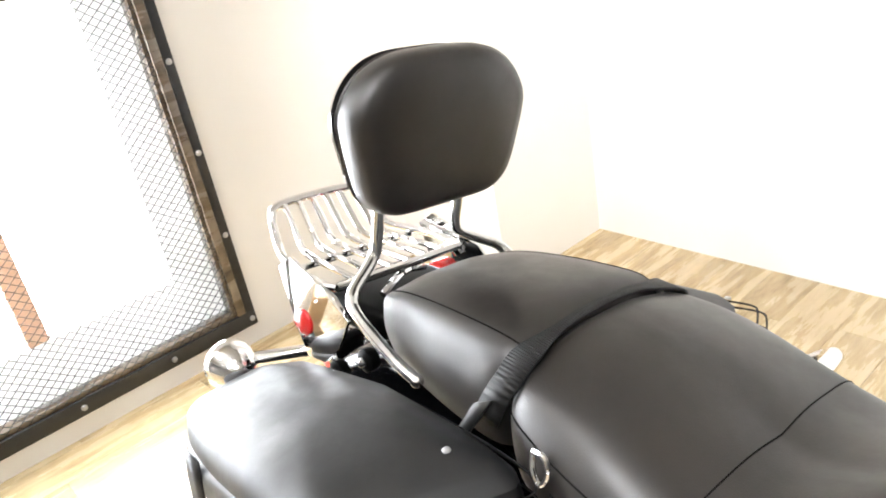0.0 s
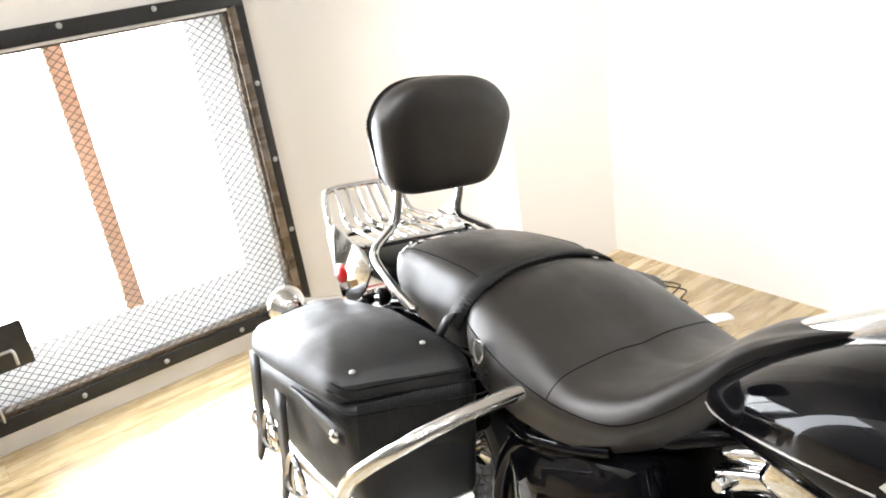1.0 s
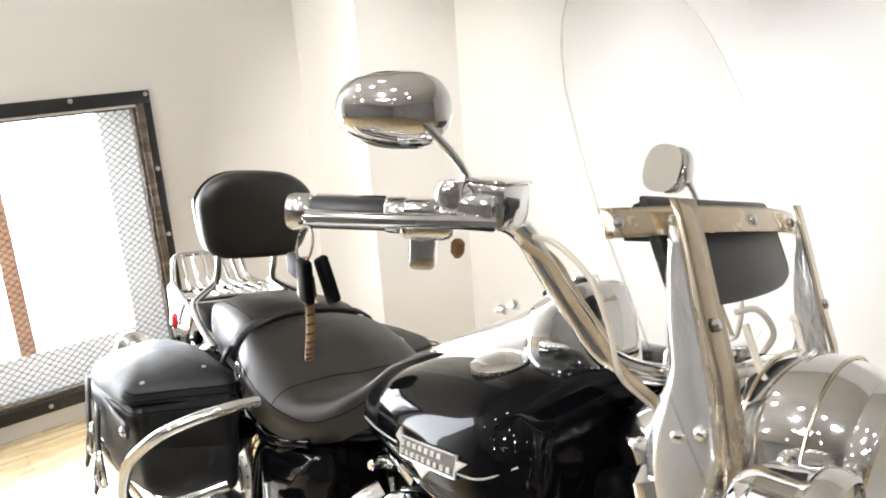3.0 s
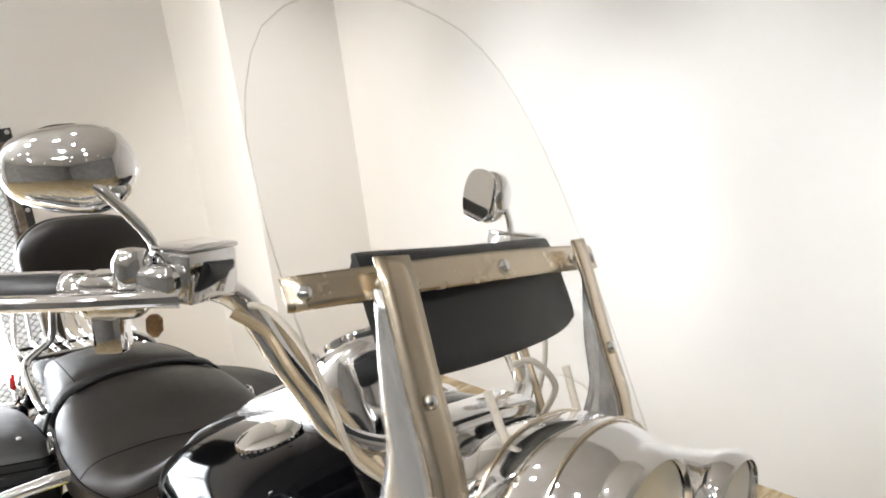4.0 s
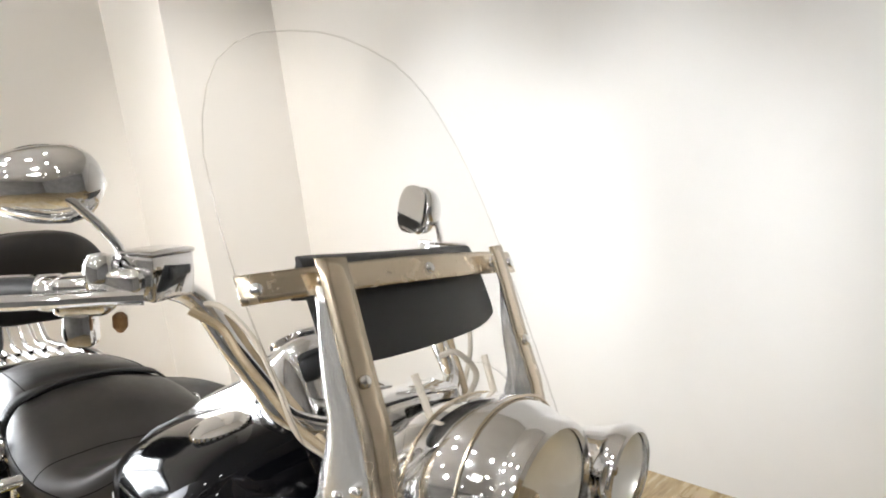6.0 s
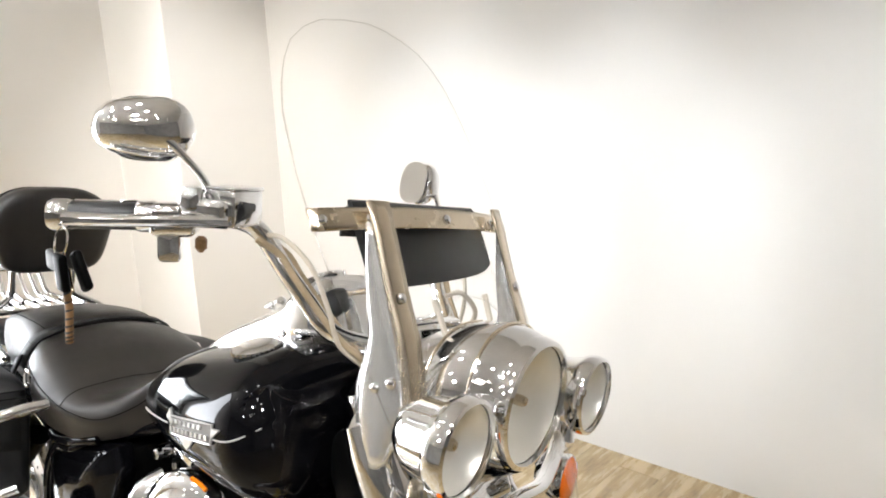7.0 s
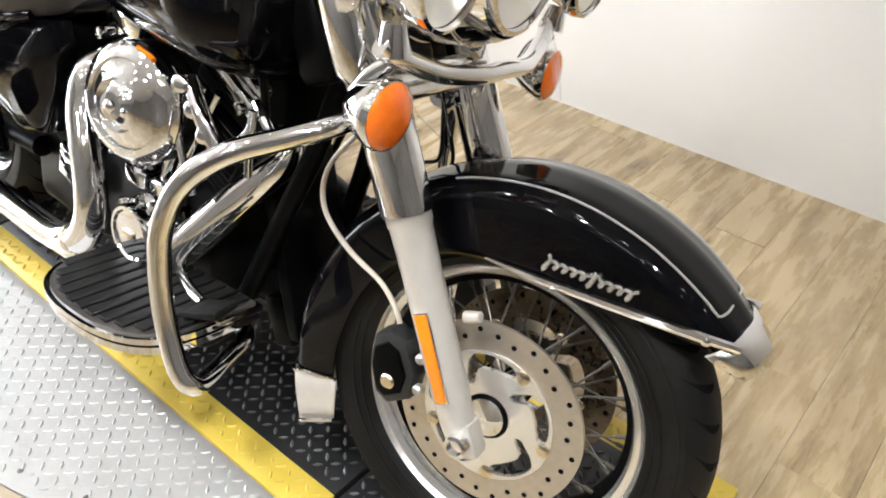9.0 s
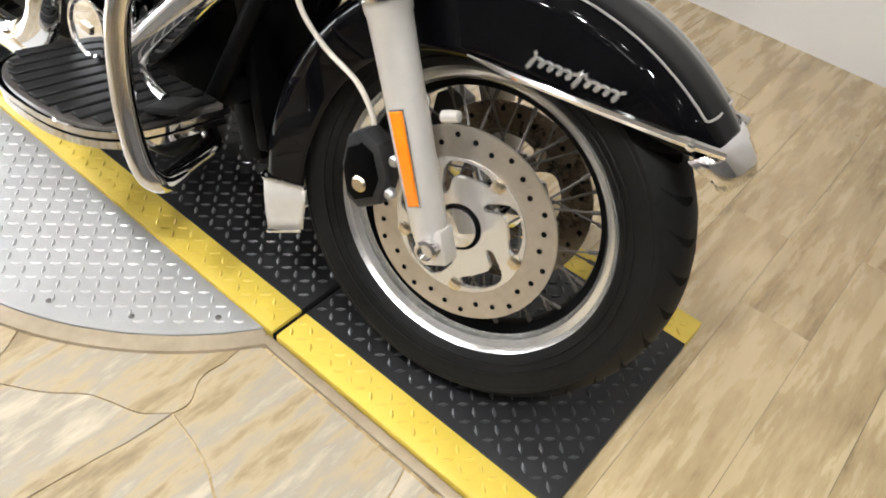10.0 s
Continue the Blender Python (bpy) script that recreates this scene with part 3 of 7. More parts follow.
def mat_tile(x0, x1):
    t = thing("floor_mat", "black diamond-tread rubber mat with yellow borders under the motorcycle", "mat", group="mat lengths")
    g = 0.005
    bm = B()
    rbox(bm, (x1 - x0 - 2 * g, MY1 - MY0 - 2 * YB, MZ), Matrix.Translation(((x0 + x1) / 2, (MY0 + MY1) / 2, MZ / 2)), 0.002)
    part("tread_panel", bm, MATBLACK, t)
    # near-black strip stands in for the shade down in the gap
    if x0 > MX0:
        bm = B()
        rbox(bm, (2 * g - 0.001, MY1 - MY0, MZ * 0.7), Matrix.Translation((x0, (MY0 + MY1) / 2, MZ * 0.36)), 0.001, 1)
        part("joint", bm, SHADEBLACK, t, "dark strip for the shaded gap between the mat lengths")
    for y in (MY0 + YB / 2, MY1 - YB / 2):
        bm = B()
        s = 1 if y > -0.3 else -1
        rbox(bm, (x1 - x0 - 2 * g, YB, MZ), Matrix.Translation(((x0 + x1) / 2, y, MZ / 2)), 0.003)
        p = part("yellow_border", bm, MATYELLOW, t, "yellow painted border")
        lozenges("border_treads", lambda a, b: abs(b - y) < YB / 2 - 0.010 and x0 + 0.014 < a < x1 - 0.014, MATYELLOW, p, MZ - 0.0004, x0=-1, x1=2, y0=-1.0, y1=0.5)
    lozenges("treads", lambda a, b: MY0 + YB + 0.01 < b < MY1 - YB - 0.01 and x0 + 0.014 < a < x1 - 0.014, MATTREAD, t, MZ - 0.0004, x0=-1, x1=2, y0=-1.0, y1=0.5)
    return t


for a, b in ((MX0, 0.04), (0.04, 1.297), (1.297, MX1)):
    mat_tile(a, b)
bm = B()
rbox(bm, (MX1 - 1.285, 0.02, 0.010), Matrix.Translation(((MX1 + 1.285) / 2, MY0 - 0.012, 0.005)), 0.003)
tagged(part("edge_strip", bm, EDGING), "worn grey metal edging strip along the mat", "edging", kind="structure")

TC, TR = (0.68, -0.195), 0.708


def turntable():
    t = thing("turntable", "round silver diamond-plate turntable set beside the mat", "turntable")
    bm = B()
    # the half that lies in front of the mat
    pts = []
    a0 = math.asin((MY0 - 0.002 - TC[1]) / TR)
    for k in range(49):
        a = math.pi - a0 + (math.pi + 2 * a0) * k / 48
        pts.append((TC[0] + TR * math.cos(a), TC[1] + TR * math.sin(a)))
    plate(bm, pts, Matrix.Identity(4), 0.016, 0.002)
    part("plate", bm, TREAD, t)
    inside = lambda x, y: y < MY0 - 0.014 and math.hypot(x - TC[0], y - TC[1]) < TR - 0.02
    lozenges("treads", inside, TREAD, t, 0.0156, x0=-0.1, x1=1.5, y0=-1.0, y1=-0.5)
    bm = B()
    ring = []
    for rr, z in ((TR + 0.002, 0.0), (TR + 0.034, 0.0), (TR + 0.031, 0.010), (TR + 0.002, 0.0145)):
        ring.append((rr, z))
    rows = []
    for k in range(49):
        a = math.pi - a0 + (math.pi + 2 * a0) * k / 48
        rows.append([Vector((TC[0] + r * math.cos(a), TC[1] + r * math.sin(a), z)) for r, z in ring])
    skin(bm, rows)
    part("edge_ring", bm, EDGING, t, "dull metal edge ring")
    random.seed(3)
    for k in range(9):
        a = math.pi - a0 + (math.pi + 2 * a0) * (k + 0.5) / 9
        bm = B()
        dome(bm, (TC[0] + (TR - 0.035) * math.cos(a), TC[1] + (TR - 0.035) * math.sin(a), 0.016), (0, 0, 1), 0.006, 0.002, 10)
        part("screw", bm, GREY, t)


turntable()


# ---- the motorcycle ----
# Its own frame: x ahead from the front axle, y to its left, z up from the mat.
BIKE = Matrix.Translation((1.5375, -0.425, MZ + 0.006)) @ pose(0, 0, 0, 0, 0, -0.5) @ pose(0, 0, 0, -9.2)
moto = thing("motorcycle", "black touring motorcycle with chrome trim, windshield and leather saddlebags", "motorcycle", BIKE)
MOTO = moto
# the front end turns about the raked steering axis
_ax = Vector((-math.sin(radians(27)), 0, math.cos(radians(27))))
_pv = Vector((-0.30, 0, 0.80))
STEER = Matrix.Translation(_pv + Vector((-0.010, 0.020, -0.001))) @ Matrix.Rotation(radians(9.5), 4, _ax) @ Matrix.Translation(-_pv)
TOP = Matrix.Translation(_pv + Vector((0.0095, -0.027, 0.008))) @ Matrix.Rotation(radians(8), 4, _ax) @ Matrix.Translation(-_pv)
SIDE = {-1: Matrix.Translation((0.020, 0.0, 0.012)), 1: Matrix.Translation(_pv) @ Matrix.Rotation(radians(17), 4, _ax) @ Matrix.Translation(-_pv)}      # both halves of the front end as they stand, turned
AX = Vector((0, 0, 0.31))                   # front axle
RAX = Vector((-1.613, 0, 0.31))             # rear axle


# -- wheels --
def tyre_profile(r, hw, rim):
    return [(rim, -hw * 0.62), (rim + 0.012, -hw * 0.80), (rim + (r - rim) * 0.42, -hw * 0.985), (rim + (r - rim) * 0.66, -hw), (r - 0.026, -hw * 0.90),
            (r - 0.012, -hw * 0.66), (r - 0.004, -hw * 0.36), (r, 0), (r - 0.004, hw * 0.36), (r - 0.012, hw * 0.66), (r - 0.026, hw * 0.90),
            (rim + (r - rim) * 0.66, hw), (rim + (r - rim) * 0.42, hw * 0.985), (rim + 0.012, hw * 0.80), (rim, hw * 0.62), (rim - 0.004, 0)]


def wheel(name, c, r, hw, rim, m=None):
    w = new(name)
    w.parent = moto
    w.matrix_local = (m or Matrix.Identity(4)) @ Matrix.Translation(c)
    bm = B()
    lathe(bm, tyre_profile(r, hw, rim), (0, 0, 0), (0, 1, 0), 72, loop=True)
    part("tyre", bm, RUBBER, w, "worn black tyre")
    for side in (-1, 1):
        for rr, yy in ((rim + 0.018, 0.86), (rim + 0.030, 0.945), (r - 0.040, 0.985)):
            bm = B()
            pts = [(rr * math.cos(2 * math.pi * k / 72), side * hw * yy, rr * math.sin(2 * math.pi * k / 72)) for k in range(73)]
            tube(bm, pts, 0.0016, 6, 1)
            part("sidewall_rib", bm, RUBBER, w)
    # curved dark strips laid on both shoulders in place of shaded tread cuts
    bm = B()
    for side in (-1, 1):
        for k in range(34):
            a0 = 2 * math.pi * k / 34 + (0.09 if side > 0 else 0)
            rows = []
            for j in range(7):
                t = j / 6
                y = side * hw * (0.14 + 0.74 * t)
                rr = np.interp(abs(y) / hw, [0, 0.36, 0.66, 0.90, 1.0], [r, r - 0.004, r - 0.012, r - 0.026, r - 0.04]) + 0.0006
                a = a0 + 0.16 * t * t - 0.05 * t
                half = (0.0135 * math.sin(math.pi * min(1, t + 0.12)) + 0.001) / r / 2.2
                rows.append([Vector((rr * math.cos(a - half), y, rr * math.sin(a - half))), Vector((rr * math.cos(a + half), y, rr * math.sin(a + half)))])
            skin(bm, rows, cap=False, wrap=False)
    tagged(part("groove_shade", bm, SHADEBLACK, w, flat=True), "dark curved strips standing in for tread grooves", kind="stuff")
    bm = B()
    R = rim
    lip = [(R + 0.004, 0.72), (R + 0.007, 0.66), (R - 0.004, 0.60), (R - 0.013, 0.53), (R - 0.016, 0.40), (R - 0.021, 0.32)]
    for side in (-1, 1):
        lathe(bm, [(a, side * hw * b) for a, b in lip] + [(R - 0.012, side * hw * 0.36), (R - 0.002, side * hw * 0.62)], (0, 0, 0), (0, 1, 0), 72, loop=True)
    part("rim", bm, POLISHED, w, "polished chrome rim")
    # the well is chrome too; black stands in for the dark it reflects
    bm = B()
    lathe(bm, [(R - 0.019, -hw * 0.36), (R - 0.030, -hw * 0.22), (R - 0.033, 0), (R - 0.030, hw * 0.22), (R - 0.019, hw * 0.36), (R - 0.002, 0)], (0, 0, 0), (0, 1, 0), 72, loop=True)
    part("rim_well", bm, BLACK, w, "chrome rim well coloured black for its dark reflections")
    bm = B()
    lathe(bm, [(0.018, -0.085), (0.03, -0.083), (0.034, -0.06), (0.052, -0.056), (0.054, -0.046), (0.03, -0.036), (0.027, 0), (0.03, 0.036), (0.054, 0.046), (0.052, 0.056), (0.034, 0.06), (0.03, 0.083), (0.018, 0.085)], (0, 0, 0), (0, 1, 0), 28)
    part("hub", bm, CHROME, w)
    # chrome spokes, with their dark reflections put into a dark grey colour
    for k in range(40):
        side = -1 if k % 2 else 1
        a = 2 * math.pi * k / 40
        b = a + (0.62 if (k // 2) % 2 else -0.62)
        p0 = Vector((0.049 * math.cos(b), side * 0.051, 0.049 * math.sin(b)))
        p1 = Vector(((rim - 0.028) * math.cos(a), side * 0.008, (rim - 0.028) * math.sin(a)))
        bm = B()
        tube(bm, [p0, p1], 0.0019, 6, 1)
        d = (p1 - p0).normalized()
        tube(bm, [p1 - d * 0.018, p1], 0.0036, 6, 1)
        part("spoke", bm, GREY, w, "chrome spoke coloured dark for its reflections")
    return w


def brake_disc(parent, y, r, steel=DISC, centre=POLISHED):
    """Floating disc: drilled ring and a cut-out carrier."""
    bm = B()
    seg = 120
    lathe(bm, [(r - 0.048, -0.0025), (r, -0.0025), (r, 0.0025), (r - 0.048, 0.0025)], (0, y, 0), (0, 1, 0), seg, loop=True)
    d = part("brake_disc", bm, steel, parent, "drilled steel brake disc")
    # dark discs laid on the ring imitate the shade in drilled holes
    bm = B()
    for k in range(30):
        a = 2 * math.pi * k / 30
        rr = r - (0.012, 0.024, 0.018)[k % 3]
        lathe(bm, [(0.0042, 0.0), (0.0042, 0.0006)], (rr * math.cos(a), y - 0.0032, rr * math.sin(a)), (0, -1, 0), 10)
    tagged(part("hole_mark", bm, SHADEBLACK, d, flat=True), "dark discs laid on for the drilled holes", kind="stuff")
    # carrier plate with five hooked slots cut through it
    bm = B()
    ro, n = r - 0.045, 360
    inner, outer = [], []
    for k in range(n + 1):
        th = 2 * math.pi * k / n
        q = (th % (2 * math.pi / 5)) / 1.08
        mid, half = ro - 0.0165, 0.0
        if q < 1:
            hook = max(0.0, (q - 0.62) / 0.38)
            hook = hook * hook * (3 - 2 * hook)
            mid -= 0.030 * hook
            half = (0.0120 + 0.006 * 4 * hook * (1 - hook)) * max(0.0, math.sin(math.pi * q)) ** 0.28
        row = []
        for yy in (y + 0.003, y - 0.005):
            row.append([Vector((rr * math.cos(th), yy, rr * math.sin(th))) for rr in (0.028, mid - half, mid + half, ro)])
        (b0, b1, b2, b3), (f0, f1, f2, f3) = row
        inner.append([f0, f1, b1, b0])
        outer.append([f2, f3, b3, b2])
    skin(bm, inner, cap=False)
    skin(bm, outer, cap=False)
    part("carrier", bm, centre, d, "pale silver cut-out carrier", angle=30)
    for k in range(5):
        a = 2 * math.pi * k / 5 + 1.17
        rr = r - 0.054
        bm = B()
        lathe(bm, [(0.009, -0.004), (0.011, 0.006), (0.008, 0.008)], (rr * math.cos(a), y, rr * math.sin(a)), (0, -1, 0), 14)
        part("rivet", bm, STEEL, d)
    # black disc stands in for the shaded recess round the axle
    bm = B()
    lathe(bm, [(0.036, -0.004), (0.037, 0.0), (0.036, 0.006), (0.02, 0.007)], (0, y, 0), (0, -1, 0), 32)
    part("recess_disc", bm, BLACK, d, "black disc for the shaded centre recess")
    return d


fw = wheel("front_wheel", AX, 0.318, 0.066, 0.222, STEER)
brake_disc(fw, -0.072, 0.150)
# the far disc takes the shaded colour
brake_disc(fw, 0.072, 0.150, DISCSHADED, DISCSHADED)
rw = wheel("rear_wheel", RAX, 0.318, 0.088, 0.212)
brake_disc(rw, -0.085, 0.146)


# -- front fender --
def fender_ring(a, wide, top, low, sh=0.020, flare=0.0, n=7):
    """Open section of a mudguard at the angle a round its wheel: from one skirt over the crown to the other."""
    rows = []
    for s in (-1, 1):
        half = [(wide + flare, low)]
        for k in range(1, n):
            t = k / n
            half.append((wide + flare * (1 - t), low + (top - sh - 0.012 - low) * t))
        for k in range(n + 1):
            t = math.pi / 2 * k / n
            half.append((wide * 0.42 + wide * 0.58 * math.cos(t), top - sh - 0.012 + (sh + 0.006) * math.sin(t)))
        half.append((wide * 0.2, top - 0.002))
        rows.append([(s * y, r) for y, r in half])
    prof = rows[0] + [(0, top)] + rows[1][::-1]
    return [Vector((r * math.cos(a), y, r * math.sin(a))) for y, r in prof]


def front_fender():
    m = STEER @ Matrix.Translation(AX)
    a_front, a_rear = radians(40), radians(207)
    rows = []
    for k in range(57):
        t = k / 56
        a = a_front + (a_rear - a_front) * t
        deg = math.degrees(a)
        low = np.interp(deg, [40, 50, 62, 75, 90, 104, 118, 140, 170, 200, 212], [0.368, 0.318, 0.277, 0.255, 0.246, 0.248, 0.255, 0.262, 0.264, 0.280, 0.292])
        top = np.interp(deg, [40, 55, 75, 100, 130, 160, 190, 212], [0.390, 0.382, 0.374, 0.367, 0.362, 0.362, 0.372, 0.392])
        wide = np.interp(deg, [40, 48, 60, 100, 150, 190, 212], [0.066, 0.078, 0.084, 0.087, 0.086, 0.084, 0.082])
        rows.append(fender_ring(a, wide, top, min(low, top - 0.02), 0.026))
    bm = B()
    skin(bm, rows[:54], cap=False, wrap=False)
    f = part("front_fender", bm, PAINT, moto, "deep gloss black front fender with silver pinstripe", m)
    solid(f, 0.004)
    # chrome nose tip
    bm = B()
    tip = []
    for deg, top, low, wide in ((43.5, 0.390, 0.344, 0.080), (41, 0.393, 0.351, 0.078), (38, 0.397, 0.360, 0.07), (35.5, 0.395, 0.372, 0.055)):
        tip.append(fender_ring(radians(deg), wide, top, low, 0.022))
    skin(bm, tip, cap=False, wrap=False)
    solid(part("fender_tip", bm, CHROME, f, "chrome fender tip"), 0.006)
    # chrome side trims, level with the skirt's edge
    for s in (-1, 1):
        bm = B()
        pts = []
        for x in (-0.055, 0.0, 0.06, 0.12, 0.18, 0.235, 0.285):
            z = 0.246 + 0.012 * max(0, x) / 0.25
            a = math.degrees(math.atan2(z, x))
            y = np.interp(a, [40, 48, 60, 100], [0.072, 0.082, 0.087, 0.091])
            pts.append((x, s * y, z))
        tube(bm, pts, [0.002, 0.0052, 0.0062, 0.0066, 0.0066, 0.0066, 0.006], 8)
        t = part("side_trim", bm, CHROME, f, "chrome trim strip")
        for x in (0.245,):
            bm = B()
            dome(bm, (x, s * 0.082, 0.256), (0, s, 0), 0.008, 0.006, 12)
            part("trim_bolt", bm, CHROME, t)
        # name script as a plain raised squiggle
        bm = B()
        pts = []
        for k in range(121):
            t = k / 120
            a = 2 * math.pi * 10 * t
            tall = 1.9 if t < 0.09 or 0.50 < t < 0.60 else (1.25 if t > 0.93 else 0.75)
            h = 0.0062 * tall * math.cos(a)
            pts.append((0.024 + 0.126 * t + 0.0042 * math.sin(a) + 0.4 * h, s * 0.0895, 0.274 + 0.0025 * t + h))
        tube(bm, pts, 0.0026, 6, 1)
        part("script_badge", bm, POLISHED, f, "plain chrome script ornament")
        # pinstripes
        bm = B()
        pts = []
        for k in range(26):
            deg = 49 + (112 - 49) * k / 25
            top = np.interp(deg, [40, 55, 75, 100, 130], [0.390, 0.382, 0.374, 0.367, 0.362])
            wide = np.interp(deg, [40, 48, 60, 100], [0.066, 0.078, 0.084, 0.087])
            pts.append(((top - 0.0095) * math.cos(radians(deg)), s * wide * 0.80, (top - 0.0095) * math.sin(radians(deg))))
        pts = [(p[0], p[1], p[2]) for p in pts]
        first = Vector(pts[0])
        pts = [(first.x + 0.008, 0.0, first.z + 0.001), (first.x + 0.009, s * 0.035, first.z + 0.003), (first.x + 0.006, s * 0.052, first.z + 0.001)] + pts
        tube(bm, pts, 0.0017, 6, 2)
        part("pinstripe", bm, SILVER, f, "silver pinstripe")
    # chrome flap at the rear end
    bm = B()
    flap = []
    for deg, top, low in ((195, 0.378, 0.270), (200, 0.382, 0.275), (205, 0.386, 0.283), (209.5, 0.390, 0.292)):
        flap.append(fender_ring(radians(deg), 0.086, top, low, 0.018))
    skin(bm, flap, cap=False, wrap=False)
    fl = solid(part("fender_flap", bm, ALU, f, "dull silver plate on the fender's rear edge"), 0.004)
    bm = B()
    for deg, top in ((194.6, 0.380), (209.9, 0.392)):
        ring = fender_ring(radians(deg), 0.0885, top, 0.270 if deg < 205 else 0.292, 0.018)
        tube(bm, ring, 0.0035, 6, 1)
    part("flap_border", bm, CHROME, fl)
    # small red marker lamp on the crown
    bm = B()
    dome(bm, (-0.085, 0.0, 0.340), (-0.25, 0, 1), 0.015, 0.008, 18, 5, 0.6, 1.0)
    part("marker_lamp", bm, DARKRED, f, "small red marker lamp")
    return f


front_fender()

# -- fork --
FK0, FK1 = Vector((-0.012, 0, 0.315)), Vector((-0.335, -0.030, 0.950))
FD = (FK1 - FK0).normalized()


def fork_leg(s):
    y = -0.139 if s < 0 else 0.121
    foot = FK0 + Vector((0, y, 0))
    ahead = (FK1 + Vector((0, s * 0.120, 0)) - foot).normalized()
    up = lambda d: foot + ahead * d
    bm = B()
    lathe(bm, [(0.010, -0.038), (0.018, -0.034), (0.0225, -0.01), (0.0255, 0.02), (0.027, 0.06), (0.028, 0.24), (0.0295, 0.30), (0.0315, 0.305), (0.0315, 0.318), (0.024, 0.322)], up(0), ahead, 28)
    leg = part("fork_leg", bm, ALU, moto, "silver painted fork leg", STEER)
    bm = B()
    lathe(bm, [(0.026, 0.316), (0.0355, 0.318), (0.0365, 0.325), (0.0365, 0.46), (0.034, 0.47), (0.034, 0.62)], up(0), ahead, 28)
    part("fork_sleeve", bm, CHROME, leg, "chrome fork sleeve")
    # axle clamp and nut
    bm = B()
    rbox(bm, (0.040, 0.036, 0.052), Matrix.Translation((0.0, y, 0.308)) @ pose(0, 0, 0, 0, -27), 0.005, 2)
    part("axle_clamp", bm, ALU, leg)
    bm = B()
    lathe(bm, [(0.010, 0.02), (0.017, 0.021), (0.017, 0.034), (0.012, 0.036), (0.012, 0.03), (0.004, 0.03)], (0, y, 0.31), (0, s, 0), 20)
    part("axle_nut", bm, CHROME, leg)
    # fender bolt boss
    bm = B()
    a = up(0.165)
    lathe(bm, [(0.0085, 0.02), (0.009, 0.03), (0.0075, 0.044), (0.003, 0.046)], (a.x + 0.022, a.y - s * 0.01, a.z + 0.012), (0.9, 0, 0.42), 16)
    part("fender_boss", bm, ALU, leg)
    # amber reflector strip
    bm = B()
    n = Vector((0.05, s, 0.0)).normalized()
    e = ahead
    sd = e.cross(n).normalized()
    m = Matrix((( sd.x, e.x, n.x, 0), (sd.y, e.y, n.y, 0), (sd.z, e.z, n.z, 0), (0, 0, 0, 1)))
    c = up(0.118) + n * 0.0268
    plate(bm, [(-0.0075, -0.062), (0.0075, -0.062), (0.009, 0.066), (-0.009, 0.066)], Matrix.Translation(c) @ m, 0.006, 0.0015)
    part("reflector", bm, REFLECTOR, leg, "orange reflector strip")
    bm = B()
    plate(bm, [(-0.0095, -0.065), (0.0095, -0.065), (0.011, 0.069), (-0.011, 0.069)], Matrix.Translation(c - n * 0.003) @ m, 0.005, 0.0015)
    part("reflector_frame", bm, CHROME, leg)
    # brake caliper behind the leg
    bm = B()
    oc = [(-0.046, -0.038), (-0.028, -0.056), (0.010, -0.048), (0.030, -0.012), (0.026, 0.040), (0.004, 0.060), (-0.026, 0.052), (-0.044, 0.012)]
    mm = Matrix.Translation((-0.124, y - s * 0.022, 0.366)) @ Matrix(((1, 0, 0, 0), (0, 0, s, 0), (0, 1, 0, 0), (0, 0, 0, 1))) @ pose(0, 0, 0, 0, 0, 24)
    plate(bm, oc, mm, 0.036, 0.008)
    cal = part("brake_caliper", bm, PLASTIC, leg, "black brake caliper")
    bm = B()
    plate(bm, [(x * 0.72 - 0.004, z * 0.72) for x, z in oc], mm @ Matrix.Translation((0, 0, 0.034)), 0.010, 0.005)
    part("caliper_face", bm, BLACK, cal)
    for x, z in ((-0.088, 0.402), (-0.083, 0.352)):
        bm = B()
        lathe(bm, [(0.008, 0), (0.008, 0.010), (0.005, 0.013), (0.002, 0.013)], (x, y + s * 0.006, z), (0, s, 0), 14)
        part("caliper_pin", bm, BOLT, cal)
    bm = B()
    lathe(bm, [(0.012, 0.004), (0.012, 0.010), (0.009, 0.013), (0.004, 0.013)], (-0.128, y + s * 0.014, 0.349), (0, s, 0), 20)
    part("caliper_bolt", bm, STEEL, cal)
    return leg


for s in (-1, 1):
    fork_leg(s)
# cream brake hoses that loop back from the fork
bm = B()
tube(bm, [(-0.235, -0.105, 0.70), (-0.285, -0.10, 0.655), (-0.325, -0.10, 0.59), (-0.32, -0.10, 0.53), (-0.262, -0.11, 0.49), (-0.19, -0.118, 0.465), (-0.152, -0.122, 0.43), (-0.138, -0.125, 0.395)], 0.0040, 8)
part("brake_hose", bm, HOSE, moto, "cream braided brake hose", STEER)
bm = B()
tube(bm, [(-0.215, 0.0, 0.72), (-0.19, 0.02, 0.64), (-0.20, 0.04, 0.60)], 0.003, 6)
part("wiring", bm, BLACK, moto, "", STEER)
bm = B()
tube(bm, [(-0.20, -0.03, 0.74), (-0.18, -0.05, 0.70), (-0.19, -0.02, 0.64), (-0.22, -0.01, 0.62)], 0.003, 6)
part("wiring", bm, BLACK, moto, "", STEER)

# -- nacelle, headlamp and passing lamps --
HC = Vector((-0.110, -0.010, 0.928))
HD = Vector((1, 0, -0.06)).normalized()


